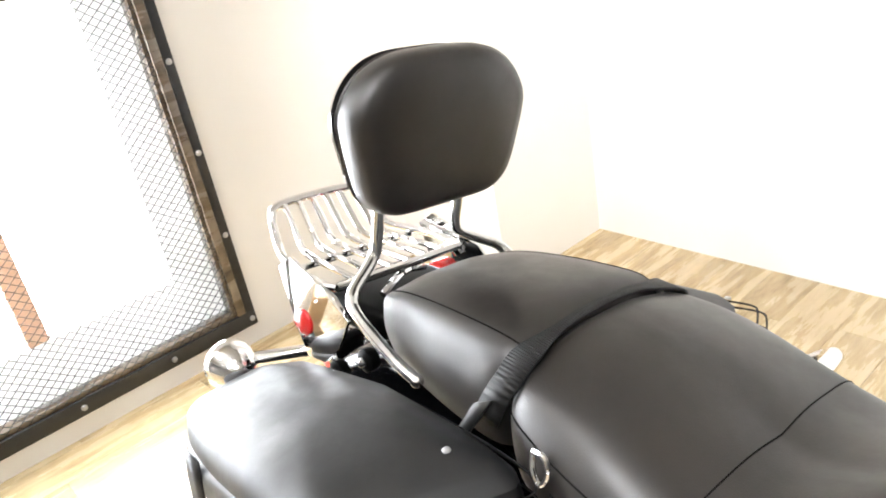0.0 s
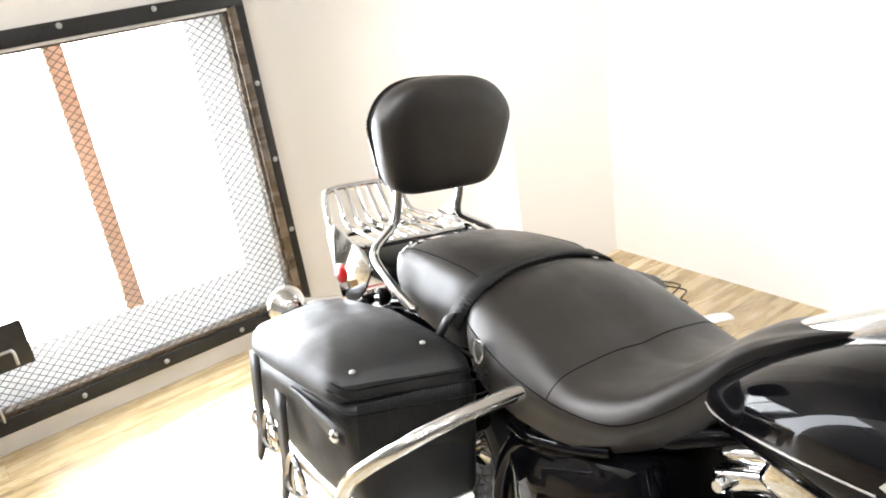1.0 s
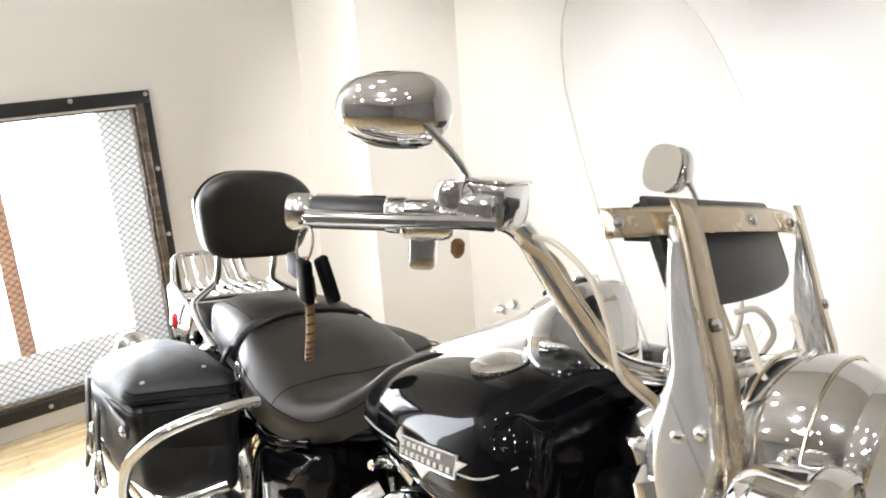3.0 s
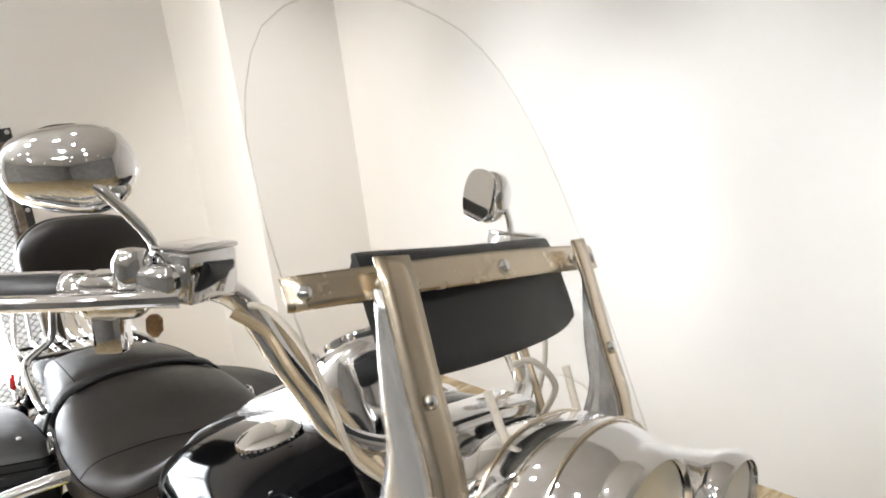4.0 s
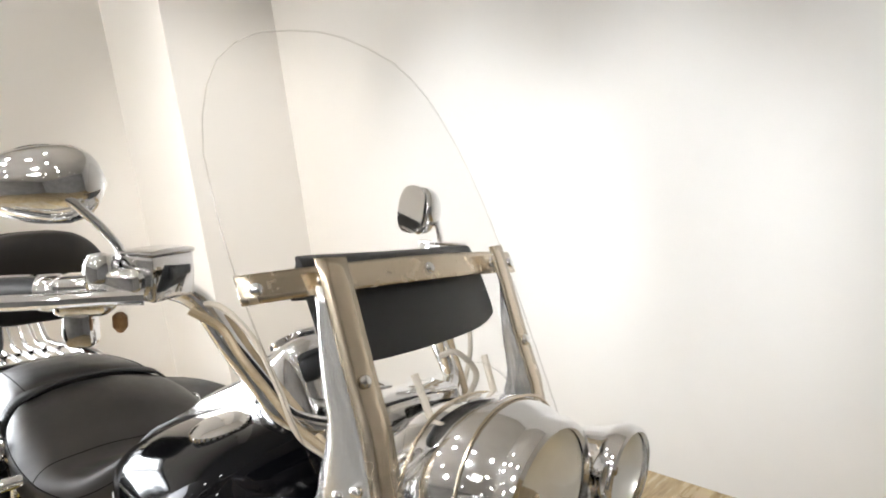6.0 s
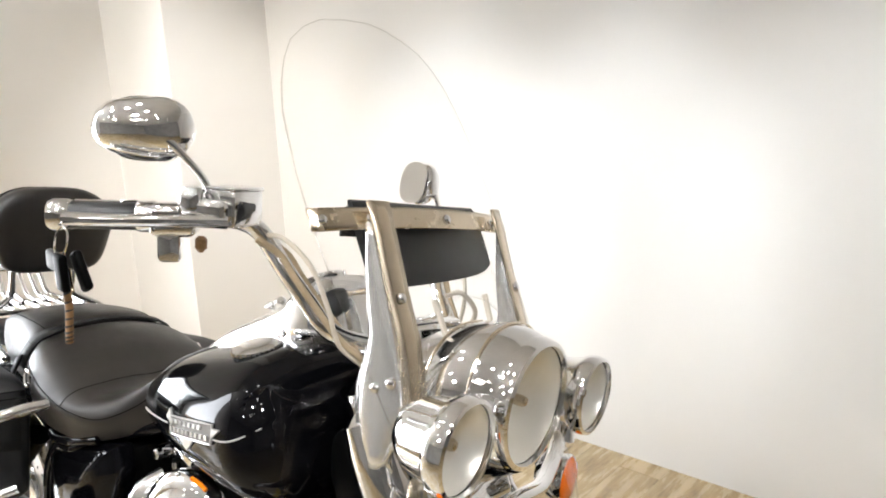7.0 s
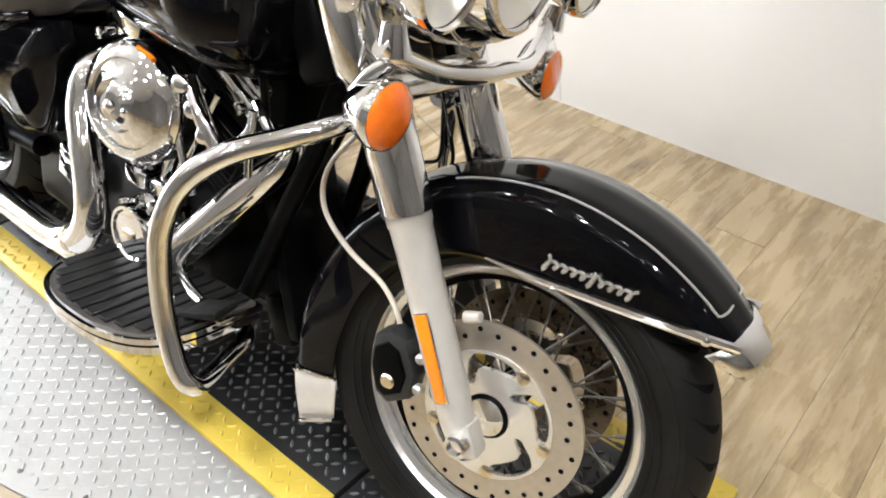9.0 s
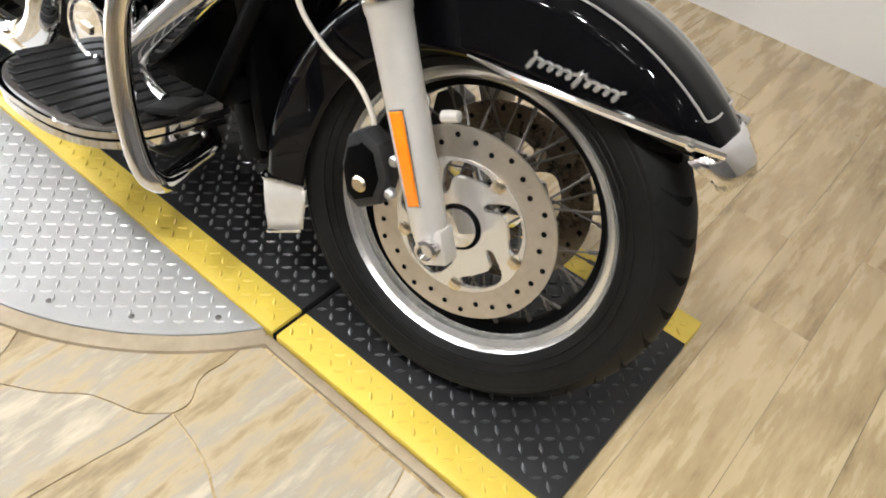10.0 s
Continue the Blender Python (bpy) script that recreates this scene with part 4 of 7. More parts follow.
def lamp(name, c, d, r, depth, label):
    bm = B()
    prof = [(0.004, -depth), (r * 0.35, -depth * 0.985), (r * 0.62, -depth * 0.88), (r * 0.84, -depth * 0.66), (r * 0.97, -depth * 0.3), (r * 1.04, -0.022), (r * 1.09, -0.018), (r * 1.11, -0.006), (r * 1.07, 0.004), (r * 0.99, 0.006), (r * 0.97, 0.0)]
    lathe(bm, prof, c, d, 48, cap=False)
    ob = part(name, bm, CHROME, moto, label, TOP)
    bm = B()
    lathe(bm, [(r * 0.97, -0.003), (r * 0.92, -0.010), (r * 0.7, -0.022), (r * 0.35, -0.031), (0.004, -0.034)], c, d, 40, cap=False)
    part("reflector_bowl", bm, REFL, ob, "pale silver reflector bowl")
    bm = B()
    lathe(bm, [(r * 0.98, 0.0), (r * 0.8, 0.008), (r * 0.5, 0.0135), (0.001, 0.016)], c, d, 40, cap=False)
    ln = part("lens", bm, LENS, ob, "clear glass lens")
    ln.visible_shadow = False
    bm = B()
    lathe(bm, [(0.008, -0.034), (0.008, -0.020), (0.006, -0.014), (0.001, -0.013)], c, d, 20)
    part("bulb_cap", bm, STEEL, ob)
    return ob


lamp("headlamp", HC, HD, 0.086, 0.06, "round chrome headlamp")
for s in (-1, 1):
    lamp("passing_lamp", (-0.092, 0.158 if s > 0 else -0.220, 0.917), (1, 0, -0.05), 0.0565, 0.092, "small round chrome passing lamp")


def nacelle():
    """Chrome cowl behind the headlamp, swelling back over the fork tops."""
    rows = []
    for x, w, zb, zt, e in ((-0.146, 0.094, 0.816, 1.006, 2.0), (-0.160, 0.101, 0.808, 1.014, 2.05), (-0.190, 0.112, 0.797, 1.020, 2.2), (-0.225, 0.119, 0.79, 1.018, 2.3),
                            (-0.27, 0.122, 0.79, 1.004, 2.4), (-0.315, 0.118, 0.80, 0.978, 2.5), (-0.355, 0.105, 0.82, 0.948, 2.5), (-0.385, 0.08, 0.84, 0.922, 2.4), (-0.40, 0.04, 0.86, 0.905, 2.2)):
        rows.append(superring(x, 0, w, zb, zt, e, 0, 40))
    bm = B()
    skin(bm, rows, cap=False)
    for v in bm.verts:
        v.co += Vector((0.026, -0.008, 0.014)) * max(0.0, min(1.0, (v.co.x + 0.36) / 0.16))
    n = part("headlamp_nacelle", bm, CHROME, moto, "chrome headlamp nacelle", TOP)
    # seam bands round the cowl
    for x, w, zb, zt in ((-0.185, 0.1115, 0.797, 1.0205), (-0.245, 0.1215, 0.789, 1.014)):
        bm = B()
        ring = [p + Vector((0.026, -0.008, 0.014)) * min(1.0, (x + 0.36) / 0.16) for p in superring(x, 0, w, zb, zt, 2.3, 0, 40)]
        tube(bm, ring + ring[:1], 0.0016, 6, 1)
        part("cowl_seam", bm, STEEL, n)
    # black sheet laid over the cowl's top in place of a shaded recess
    bm = B()
    rows = []
    for k in range(9):
        x = -0.26 - 0.13 * k / 8
        hw = 0.050 + 0.02 * math.sin(math.pi * k / 8)
        zt = np.interp(x, [-0.40, -0.385, -0.355, -0.315, -0.27, -0.225, -0.190], [0.905, 0.922, 0.948, 0.978, 1.004, 1.018, 1.020])
        rows.append([Vector((x, hw * t, zt + 0.003 - 0.018 * t * t)) for t in (-1, -0.66, -0.33, 0, 0.33, 0.66, 1)])
    skin(bm, rows, cap=False, wrap=False)
    solid(part("recess_sheet", bm, PAINT, n, "black sheet for the dark recess in the cowl top"), 0.003)
    # flat chrome side panels of the cowl
    for s in (-1, 1):
        bm = B()
        rows = []
        for k in range(9):
            t = k / 8
            p, q = Vector((-0.356, 0.905)).lerp(Vector((-0.282, 0.775)), t), Vector((-0.308, 0.918)).lerp(Vector((-0.236, 0.800)), t)
            rows.append([Vector((p.x + (q.x - p.x) * f, s * (0.140 + 0.014 * math.sin(math.pi * f)), p.y + (q.y - p.y) * f)) for f in (0, 0.25, 0.5, 0.75, 1)])
        skin(bm, rows, cap=False, wrap=False)
        solid(part("cowl_side", bm, CHROME, n, "flat chrome cowl side", TOP.inverted() @ SIDE[s] if s < 0 else None), 0.005)
    # fork-top covers at the cowl's sides
    for s in (-1, 1):
        bm = B()
        lathe(bm, [(0.028, 0.50), (0.037, 0.515), (0.038, 0.60), (0.035, 0.64), (0.018, 0.655)], FK0 + Vector((0.010, s * 0.118, 0)), FD, 24)
        part("fork_cover", bm, CHROME, n)
    return n


nacelle()


def lamp_bar():
    bm = B()
    tube(bm, [(-0.16, -0.225, 0.828), (-0.150, -0.20, 0.815), (-0.135, -0.13, 0.795), (-0.12, -0.06, 0.79), (-0.118, 0, 0.792), (-0.12, 0.06, 0.79), (-0.135, 0.12, 0.795), (-0.150, 0.175, 0.815), (-0.16, 0.198, 0.828)], 0.0125, 12)
    bar = part("lamp_bar", bm, CHROME, moto, "bent chrome lamp bar", TOP)
    for s, wide in ((-1, 0.213), (1, 0.213)):
        bm = B()
        tube(bm, [(-0.155, s * (wide - 0.007), 0.82), (-0.155, s * wide, 0.855)], [0.02, 0.014], 12, 1)
        part("lamp_mount", bm, CHROME, bar)
        bm = B()
        tube(bm, [(-0.15, s * (wide - 0.017), 0.815), (-0.178, s * (wide - 0.007), 0.79), (-0.192, s * wide, 0.765)], 0.010, 10)
        part("signal_stalk", bm, CHROME, bar)
        bm = B()
        c = Vector((-0.145, s * (wide + 0.002), 0.754))
        lathe(bm, [(0.003, -0.052), (0.018, -0.049), (0.031, -0.033), (0.039, -0.012), (0.042, 0.0), (0.040, 0.006)], c, (1, s * 0.08, 0), 28)
        sg = part("turn_signal", bm, CHROME, moto, "round chrome turn signal with amber lens", TOP)
        bm = B()
        lathe(bm, [(0.040, 0.002), (0.039, 0.006), (0.033, 0.011), (0.020, 0.015), (0.001, 0.017)], c, (1, s * 0.08, 0), 28)
        part("signal_lens", bm, ORANGE, sg, "amber lens")
    # lower triple clamp cover
    bm = B()
    rbox(bm, (0.07, 0.27, 0.05), Matrix.Translation((-0.235, 0, 0.745)) @ pose(0, 0, 0, 0, -27), 0.014, 3)
    part("fork_clamp", bm, CHROME, moto, "chrome fork clamp cover", TOP)
    return bar


lamp_bar()


# -- windshield --
def shield_x(y, z):
    """The sheet's surface: leans back, curved across."""
    return -0.302 - 0.52 * (z - 1.168) - 0.22 * max(0.0, z - 1.168) ** 2 - 0.72 * y * y


def windshield():
    zs = [0.735, 0.76, 0.79, 0.82, 0.86, 0.90, 0.94, 0.98, 1.01, 1.035, 1.05, 1.06, 1.09, 1.13, 1.17, 1.21, 1.25, 1.29, 1.33, 1.365, 1.395, 1.42, 1.438, 1.450, 1.457]
    def hw(z):
        return float(np.interp(z, [0.735, 0.76, 0.79, 0.86, 0.95, 1.05, 1.15, 1.22, 1.29, 1.35, 1.395, 1.425, 1.445, 1.457], [0.168, 0.195, 0.205, 0.208, 0.220, 0.236, 0.246, 0.247, 0.240, 0.222, 0.191, 0.154, 0.108, 0.02]))
    def inner(z):
        if z >= 1.06:
            return 0.0
        return 0.155 * math.sqrt(max(0.0, 1 - (max(0.0, z - 0.90) / 0.16) ** 2))
    bm = B()
    for s in (-1, 1):
        rows = []
        for z in zs:
            a, b = inner(z), hw(z)
            rows.append([Vector((shield_x(y, z), s * y, z)) for y in [a + (b - a) * k / 12 for k in range(13)]])
        skin(bm, rows, cap=False, wrap=False)
    bmesh.ops.remove_doubles(bm, verts=bm.verts, dist=1e-5)
    w = part("windshield", bm, PLEXI, moto, "tall clear acrylic windshield with steel brackets", TOP)
    w.visible_shadow = False
    solid(w, 0.005)
    # its rounded edge, which catches the light
    bm = B()
    rim_pts = [(shield_x(hw(z), z), -hw(z), z) for z in zs] + [(shield_x(hw(z), z), hw(z), z) for z in zs[::-1]]
    tube(bm, rim_pts, 0.0009, 6, 1)
    e = part("edge", bm, GREYGLASS, w, "rounded acrylic edge")
    e.visible_shadow = False
    # horizontal steel band across the sheet, front side
    bm = B()
    rows = []
    for k in range(25):
        y = -0.252 + 0.504 * k / 24
        z = 1.167 - 0.10 * (abs(y) / 0.25) ** 2 * 0.12
        x = shield_x(y, z) + 0.006
        t = Vector((-0.52, 0, 1)).normalized()
        rows.append([Vector((x, y, z)) + t * 0.0155 * q for q in (-1, -0.5, 0, 0.5, 1)])
    skin(bm, rows, cap=False, wrap=False)
    band = solid(part("band", bm, STEEL, w, "satin steel band"), 0.004)
    for y in (-0.236, -0.161, 0.0, 0.161, 0.236):
        bm = B()
        z = 1.167 - 0.012 * (abs(y) / 0.25) ** 2
        dome(bm, (shield_x(y, z) + 0.009, y, z), (1, 2 * 0.95 * y, 0.5), 0.0075, 0.005, 14)
        part("screw", bm, CHROME, band)
    for s in (-1, 1):
        # upright strap
        bm = B()
        rows = []
        for k in range(15):
            z = 1.186 - (1.186 - 0.88) * k / 14
            x = float(np.interp(z, [0.88, 0.90, 0.937, 1.01, 1.065, 1.15, 1.186], [-0.195, -0.200, -0.208, -0.228, -0.253, -0.287, -0.303]))
            rows.append([Vector((x + 0.012 * q * -0.3, s * (0.158 + q * 0.0185), z)) for q in (-1, -0.3, 0.3, 1)])
        skin(bm, rows, cap=False, wrap=False)
        st = solid(part("upright", bm, STEEL, w, "satin steel upright strap"), 0.004)
        bm = B()
        dome(bm, (-0.247, s * 0.158, 1.064), (1, 0, 0.4), 0.0075, 0.005, 14)
        part("screw", bm, CHROME, st)
        # polished side plate that sweeps back to the cowl
        bm = B()
        rows = []
        for k in range(19):
            z = 1.158 - (1.158 - 0.838) * k / 18
            xo = float(np.interp(z, [0.838, 0.87, 0.913, 0.944, 1.009, 1.059, 1.097, 1.158], [-0.262, -0.282, -0.296, -0.294, -0.281, -0.293, -0.299, -0.305]))
            xi = float(np.interp(z, [0.838, 0.865, 0.895, 0.928, 0.964, 1.015, 1.087, 1.158], [-0.240, -0.232, -0.220, -0.214, -0.224, -0.242, -0.266, -0.292]))
            rows.append([Vector((xi + (xo - xi) * q, s * (0.162 + 0.016 * math.sin(math.pi * 0.75 * q)), z)) for q in (0, 0.2, 0.4, 0.6, 0.8, 1.0)])
        skin(bm, rows, cap=False, wrap=False)
        fl = solid(part("side_bracket", bm, POLISHED, w, "polished side bracket"), 0.004)
        for x, z in ((-0.262, 0.944), (-0.238, 0.955)):
            bm = B()
            dome(bm, (x, s * 0.177, z), (0, s, 0), 0.008, 0.006, 14)
            part("mount_screw", bm, CHROME, fl)
    # leather pouch behind the sheet
    bm = B()
    rows = []
    for k in range(19):
        y = -0.164 + 0.314 * k / 18
        edge = 1 - (abs(y + 0.007) / 0.158) ** 8
        th = 0.012 + 0.026 * edge
        zt, zb = 1.184, 1.078 - 0.012 * edge + 0.05 * (y + 0.16)
        ring = []
        for j in range(16):
            a = 2 * math.pi * j / 16
            c, sn = math.cos(a), math.sin(a)
            z = (zt + zb) / 2 + (zt - zb) / 2 * math.copysign(abs(sn) ** 0.55, sn)
            ring.append(Vector((shield_x(y, z) - 0.012 - th / 2 + th / 2 * math.copysign(abs(c) ** 0.7, c), y, z)))
        rows.append(ring)
    skin(bm, rows)
    p = part("pouch", bm, BAGLEATHER, w, "black leather windshield pouch")
    bm = B()
    rows = []
    for k in range(13):
        y = -0.150 + 0.276 * k / 12
        rows.append([Vector((shield_x(y, 1.19) - 0.004 - d, y, 1.176 - h)) for d, h in ((0, 0.004), (0.016, -0.002), (0.030, 0.004), (0.036, 0.02), (0.036, 0.045))])
    skin(bm, rows, cap=False, wrap=False)
    solid(part("flap", bm, BAGLEATHER, p, "folded leather flap"), 0.003)
    for y in (-0.07, 0.07):
        bm = B()
        tube(bm, [(shield_x(y, 1.05) - 0.01, y, 1.055), (shield_x(y, 0.99) - 0.012, y * 0.9, 0.99), (shield_x(y, 0.96) - 0.03, y * 0.85, 0.975)], 0.0045, 8)
        part("pouch_strap", bm, HOSE, p)
    return w


GREYGLASS = glass("acrylic_edge", (0.93, 0.925, 0.915), 0.5)
windshield()


# -- handlebar and controls --


def bar_side(s):
    y = lambda pts: [(a, s * b, c) for a, b, c in pts]
    bm = B()
    tube(bm, y([(-0.335, 0.0, 0.972), (-0.345, 0.10, 0.975), (-0.366, 0.166, 0.998), (-0.398, 0.184, 1.037), (-0.422, 0.202, 1.075), (-0.445, 0.211, 1.105), (-0.460, 0.222, 1.130), (-0.470, 0.244, 1.146), (-0.490, 0.275, 1.151), (-0.532, 0.340, 1.150), (-0.597, 0.418, 1.147)]), 0.0138, 14)
    bar = part("handlebar", bm, CHROME, moto, "chrome handlebar", SIDE[s])
    a, b = Vector((-0.530, s * 0.360, 1.150)), Vector((-0.612, s * 0.449, 1.146))
    d = (b - a).normalized()
    bm = B()
    lathe(bm, [(0.0165, 0.0), (0.0185, 0.004), (0.0185, 0.096), (0.017, 0.100)], a, d, 24)
    g = part("grip", bm, PLASTIC, bar, "black and chrome hand grip")
    for off in (0, 2.1, 4.2):
        bm = B()
        u = basis(d)
        pts = [a + d * (0.010 + 0.08 * k / 8) + (u[1] * math.cos(off) + u[2] * math.sin(off)) * 0.0178 for k in range(9)]
        tube(bm, pts, 0.0035, 6, 1)
        part("grip_band", bm, CHROME, g)
    bm = B()
    lathe(bm, [(0.019, 0.094), (0.0215, 0.098), (0.0215, 0.116), (0.019, 0.122), (0.004, 0.123)], a, d, 24)
    part("grip_cap", bm, CHROME, g)
    bm = B()
    lathe(bm, [(0.0195, -0.014), (0.021, -0.01), (0.021, 0.006), (0.0195, 0.01)], a, d, 24)
    part("grip_flange", bm, CHROME, g)
    # switch housing
    bm = B()
    c = Vector((-0.506, s * 0.332, 1.148))
    md = Matrix.Translation(c) @ d.to_track_quat("X", "Z").to_matrix().to_4x4()
    rbox(bm, (0.062, 0.044, 0.046), md, 0.012, 3)
    hs = part("switch_housing", bm, CHROME, bar, "chrome switch housing")
    bm = B()
    rbox(bm, (0.03, 0.03, 0.04), md @ Matrix.Translation((0.004, -0.006 * s, -0.036)), 0.006)
    part("switch_block", bm, CHROME, hs)
    bm = B()
    rbox(bm, (0.014, 0.034, 0.012), md @ Matrix.Translation((0.004, -0.004, -0.036)), 0.003)
    part("switch_button", bm, PLASTIC, hs)
    bm = B()
    lathe(bm, [(0.004, 0), (0.008, 0.004), (0.008, 0.016), (0.003, 0.022)], md @ Vector((-0.035, 0, -0.022)), (0, 0, -1), 12)
    part("switch_plunger", bm, LEATHERTAN, hs)
    # master cylinder
    bm = B()
    rbox(bm, (0.075, 0.05, 0.034), Matrix.Translation((-0.462, s * 0.290, 1.164)) @ pose(0, 0, 0, 0, 0, s * 62), 0.010, 3)
    mc = part("master_cylinder", bm, CHROME, bar, "chrome master cylinder")
    bm = B()
    rbox(bm, (0.062, 0.052, 0.050), Matrix.Translation((-0.458, s * 0.272, 1.168)) @ pose(0, 0, 0, 0, 0, s * 72), 0.005, 2)
    part("reservoir", bm, CHROME, mc)
    bm = B()
    rbox(bm, (0.0635, 0.0535, 0.005), Matrix.Translation((-0.458, s * 0.272, 1.1945)) @ pose(0, 0, 0, 0, 0, s * 72), 0.002, 2)
    part("reservoir_lid", bm, CHROME, mc)
    bm = B()
    lathe(bm, [(0.016, 0), (0.018, 0.003), (0.018, 0.026), (0.013, 0.036), (0.003, 0.038)], (-0.474, s * 0.326, 1.158), (0, 0, 1), 18)
    part("clamp_cap", bm, CHROME, mc)
    # lever
    bm = B()
    tube(bm, [(-0.432, s * 0.300, 1.152), (-0.45, s * 0.335, 1.152), (-0.482, s * 0.375, 1.150), (-0.53, s * 0.42, 1.147), (-0.566, s * 0.452, 1.146)], [0.013, 0.0105, 0.0105, 0.0105, 0.0115], 10, flat=0.8)
    part("lever", bm, CHROME, bar, "chrome hand lever")
    return bar


bar_side(-1)
bar_side(1)


def mirror(s):
    c = Vector((-0.531, -0.354, 1.279)) if s < 0 else Vector((-0.652, 0.329, 1.203))
    fwd = Vector((0.73, -0.68, 0.05) if s < 0 else (0.33, 0.94, -0.17)).normalized()       # the back of the shell looks away from the rider
    rgt = Vector((-s * fwd.y, s * fwd.x, 0)).normalized()
    if rgt.x < 0:
        rgt = -rgt
    up = fwd.cross(rgt)
    if up.z < 0:
        up = -up
    bm = B()
    rows = []
    for k in range(15):
        t = k / 14
        v = -math.cos(math.pi * t)
        u = (0.067 if s < 0 else 0.060) * v
        h = max(0.002, 0.050 * max(0.0, 1 - abs(v) ** (4.0 if v < 0 else 2.6)) ** 0.5 * (0.84 + 0.16 * v))
        dd = max(0.001, 0.040 * max(0.0, 1 - abs(v) ** 2.4) ** 0.6)
        ring = []
        for j in range(20):
            a = 2 * math.pi * j / 20
            cc, ss = math.cos(a), math.sin(a)
            back = dd * cc if cc > 0 else 0.010 * cc
            ring.append(c + rgt * u + up * h * ss + fwd * back)
        rows.append(ring)
    skin(bm, rows)
    mr = part("mirror", bm, CHROME, moto, "chrome teardrop mirror")
    bm = B()
    ring0 = []
    for j in range(36):
        a = 2 * math.pi * j / 36
        ring0.append(c - fwd * 0.0115 + rgt * 0.056 * math.copysign(abs(math.cos(a)) ** 0.8, math.cos(a)) + up * 0.044 * math.copysign(abs(math.sin(a)) ** 0.8, math.sin(a)))
    skin(bm, [ring0, [p - fwd * 0.002 for p in ring0]])
    part("glass", bm, MIRROR, mr, "mirror glass")
    bm = B()
    foot = Vector((-0.462, -0.305, 1.200)) if s < 0 else Vector((-0.570, 0.300, 1.140))
    tube(bm, [c + rgt * 0.028 + fwd * 0.022 - up * 0.012, c + rgt * 0.046 + fwd * 0.024 - up * 0.022, foot + Vector((0.006, 0, 0.012)), foot - Vector((0, 0, 0.016))], [0.0085, 0.0055, 0.0048, 0.006], 10, 4)
    part("stem", bm, CHROME, mr, "slim chrome stem")


mirror(-1)
mirror(1)
# cables down both sides of the bar
for s in (-1, 1):
    for off, inn, rad in ((0.019, 0.004, 0.0052), (0.010, -0.016, 0.0044)):
        bm = B()
        tube(bm, [(-0.462 + off, s * (0.240 + inn), 1.126), (-0.445 + off, s * (0.211 + inn), 1.103), (-0.422 + off, s * (0.202 + inn), 1.073), (-0.398 + off, s * (0.184 + inn), 1.035), (-0.366 + off, s * (0.164 + inn), 0.992), (-0.335 + off, s * 0.135, 0.955), (-0.31, s * 0.10, 0.915)], rad, 8)
        part("cable", bm, SHEATH, moto, "tan sheathed control cable", SIDE[s])
    bm = B()
    tube(bm, [(-0.462, s * 0.226, 1.128), (-0.420, s * 0.216, 1.128), (-0.372, s * 0.205, 1.095), (-0.350, s * 0.190, 1.040), (-0.345, s * 0.170, 0.985), (-0.325, s * 0.135, 0.950), (-0.31, s * 0.10, 0.915)], 0.0036, 8)
    part("cable", bm, HOSE, moto, "pale looping control cable", SIDE[s])
bm = B()
rbox(bm, (0.06, 0.15, 0.04), Matrix.Translation((-0.318, 0, 0.992)), 0.012, 3)
part("bar_clamp", bm, CHROME, moto, "chrome handlebar clamp", TOP)
bm = B()
tube(bm, [(-0.30, 0.10, 0.98), (-0.285, 0.10, 1.02), (-0.30, 0.075, 1.05), (-0.33, 0.08, 1.04)], 0.004, 8)
part("cable_loop", bm, HOSE, moto, "", TOP)


# -- fuel tank, console, badge --
TANK = keyed([(-0.966, 0.030, 0.712, 0.735), (-0.945, 0.080, 0.706, 0.762), (-0.908, 0.122, 0.702, 0.792), (-0.85, 0.166, 0.700, 0.838), (-0.76, 0.204, 0.692, 0.886), (-0.65, 0.230, 0.680, 0.920),
              (-0.55, 0.246, 0.674, 0.944), (-0.49, 0.253, 0.676, 0.952), (-0.455, 0.252, 0.682, 0.945), (-0.430, 0.240, 0.694, 0.928), (-0.410, 0.212, 0.712, 0.900), (-0.396, 0.15, 0.745, 0.86)], 5)


def tank_side(x, z, out=0.0):
    """The y of the tank's right flank at x, z."""
    t = np.array(TANK)
    w, zb, zt = (np.interp(x, t[:, 0], t[:, k]) for k in (1, 2, 3))
    zm, h = (zb + zt) / 2, (zt - zb) / 2
    e = 2.9 if z > zm else 2.2
    return -w * max(0.0, 1 - min(1, abs((z - zm) / h)) ** e) ** (1 / e) - out


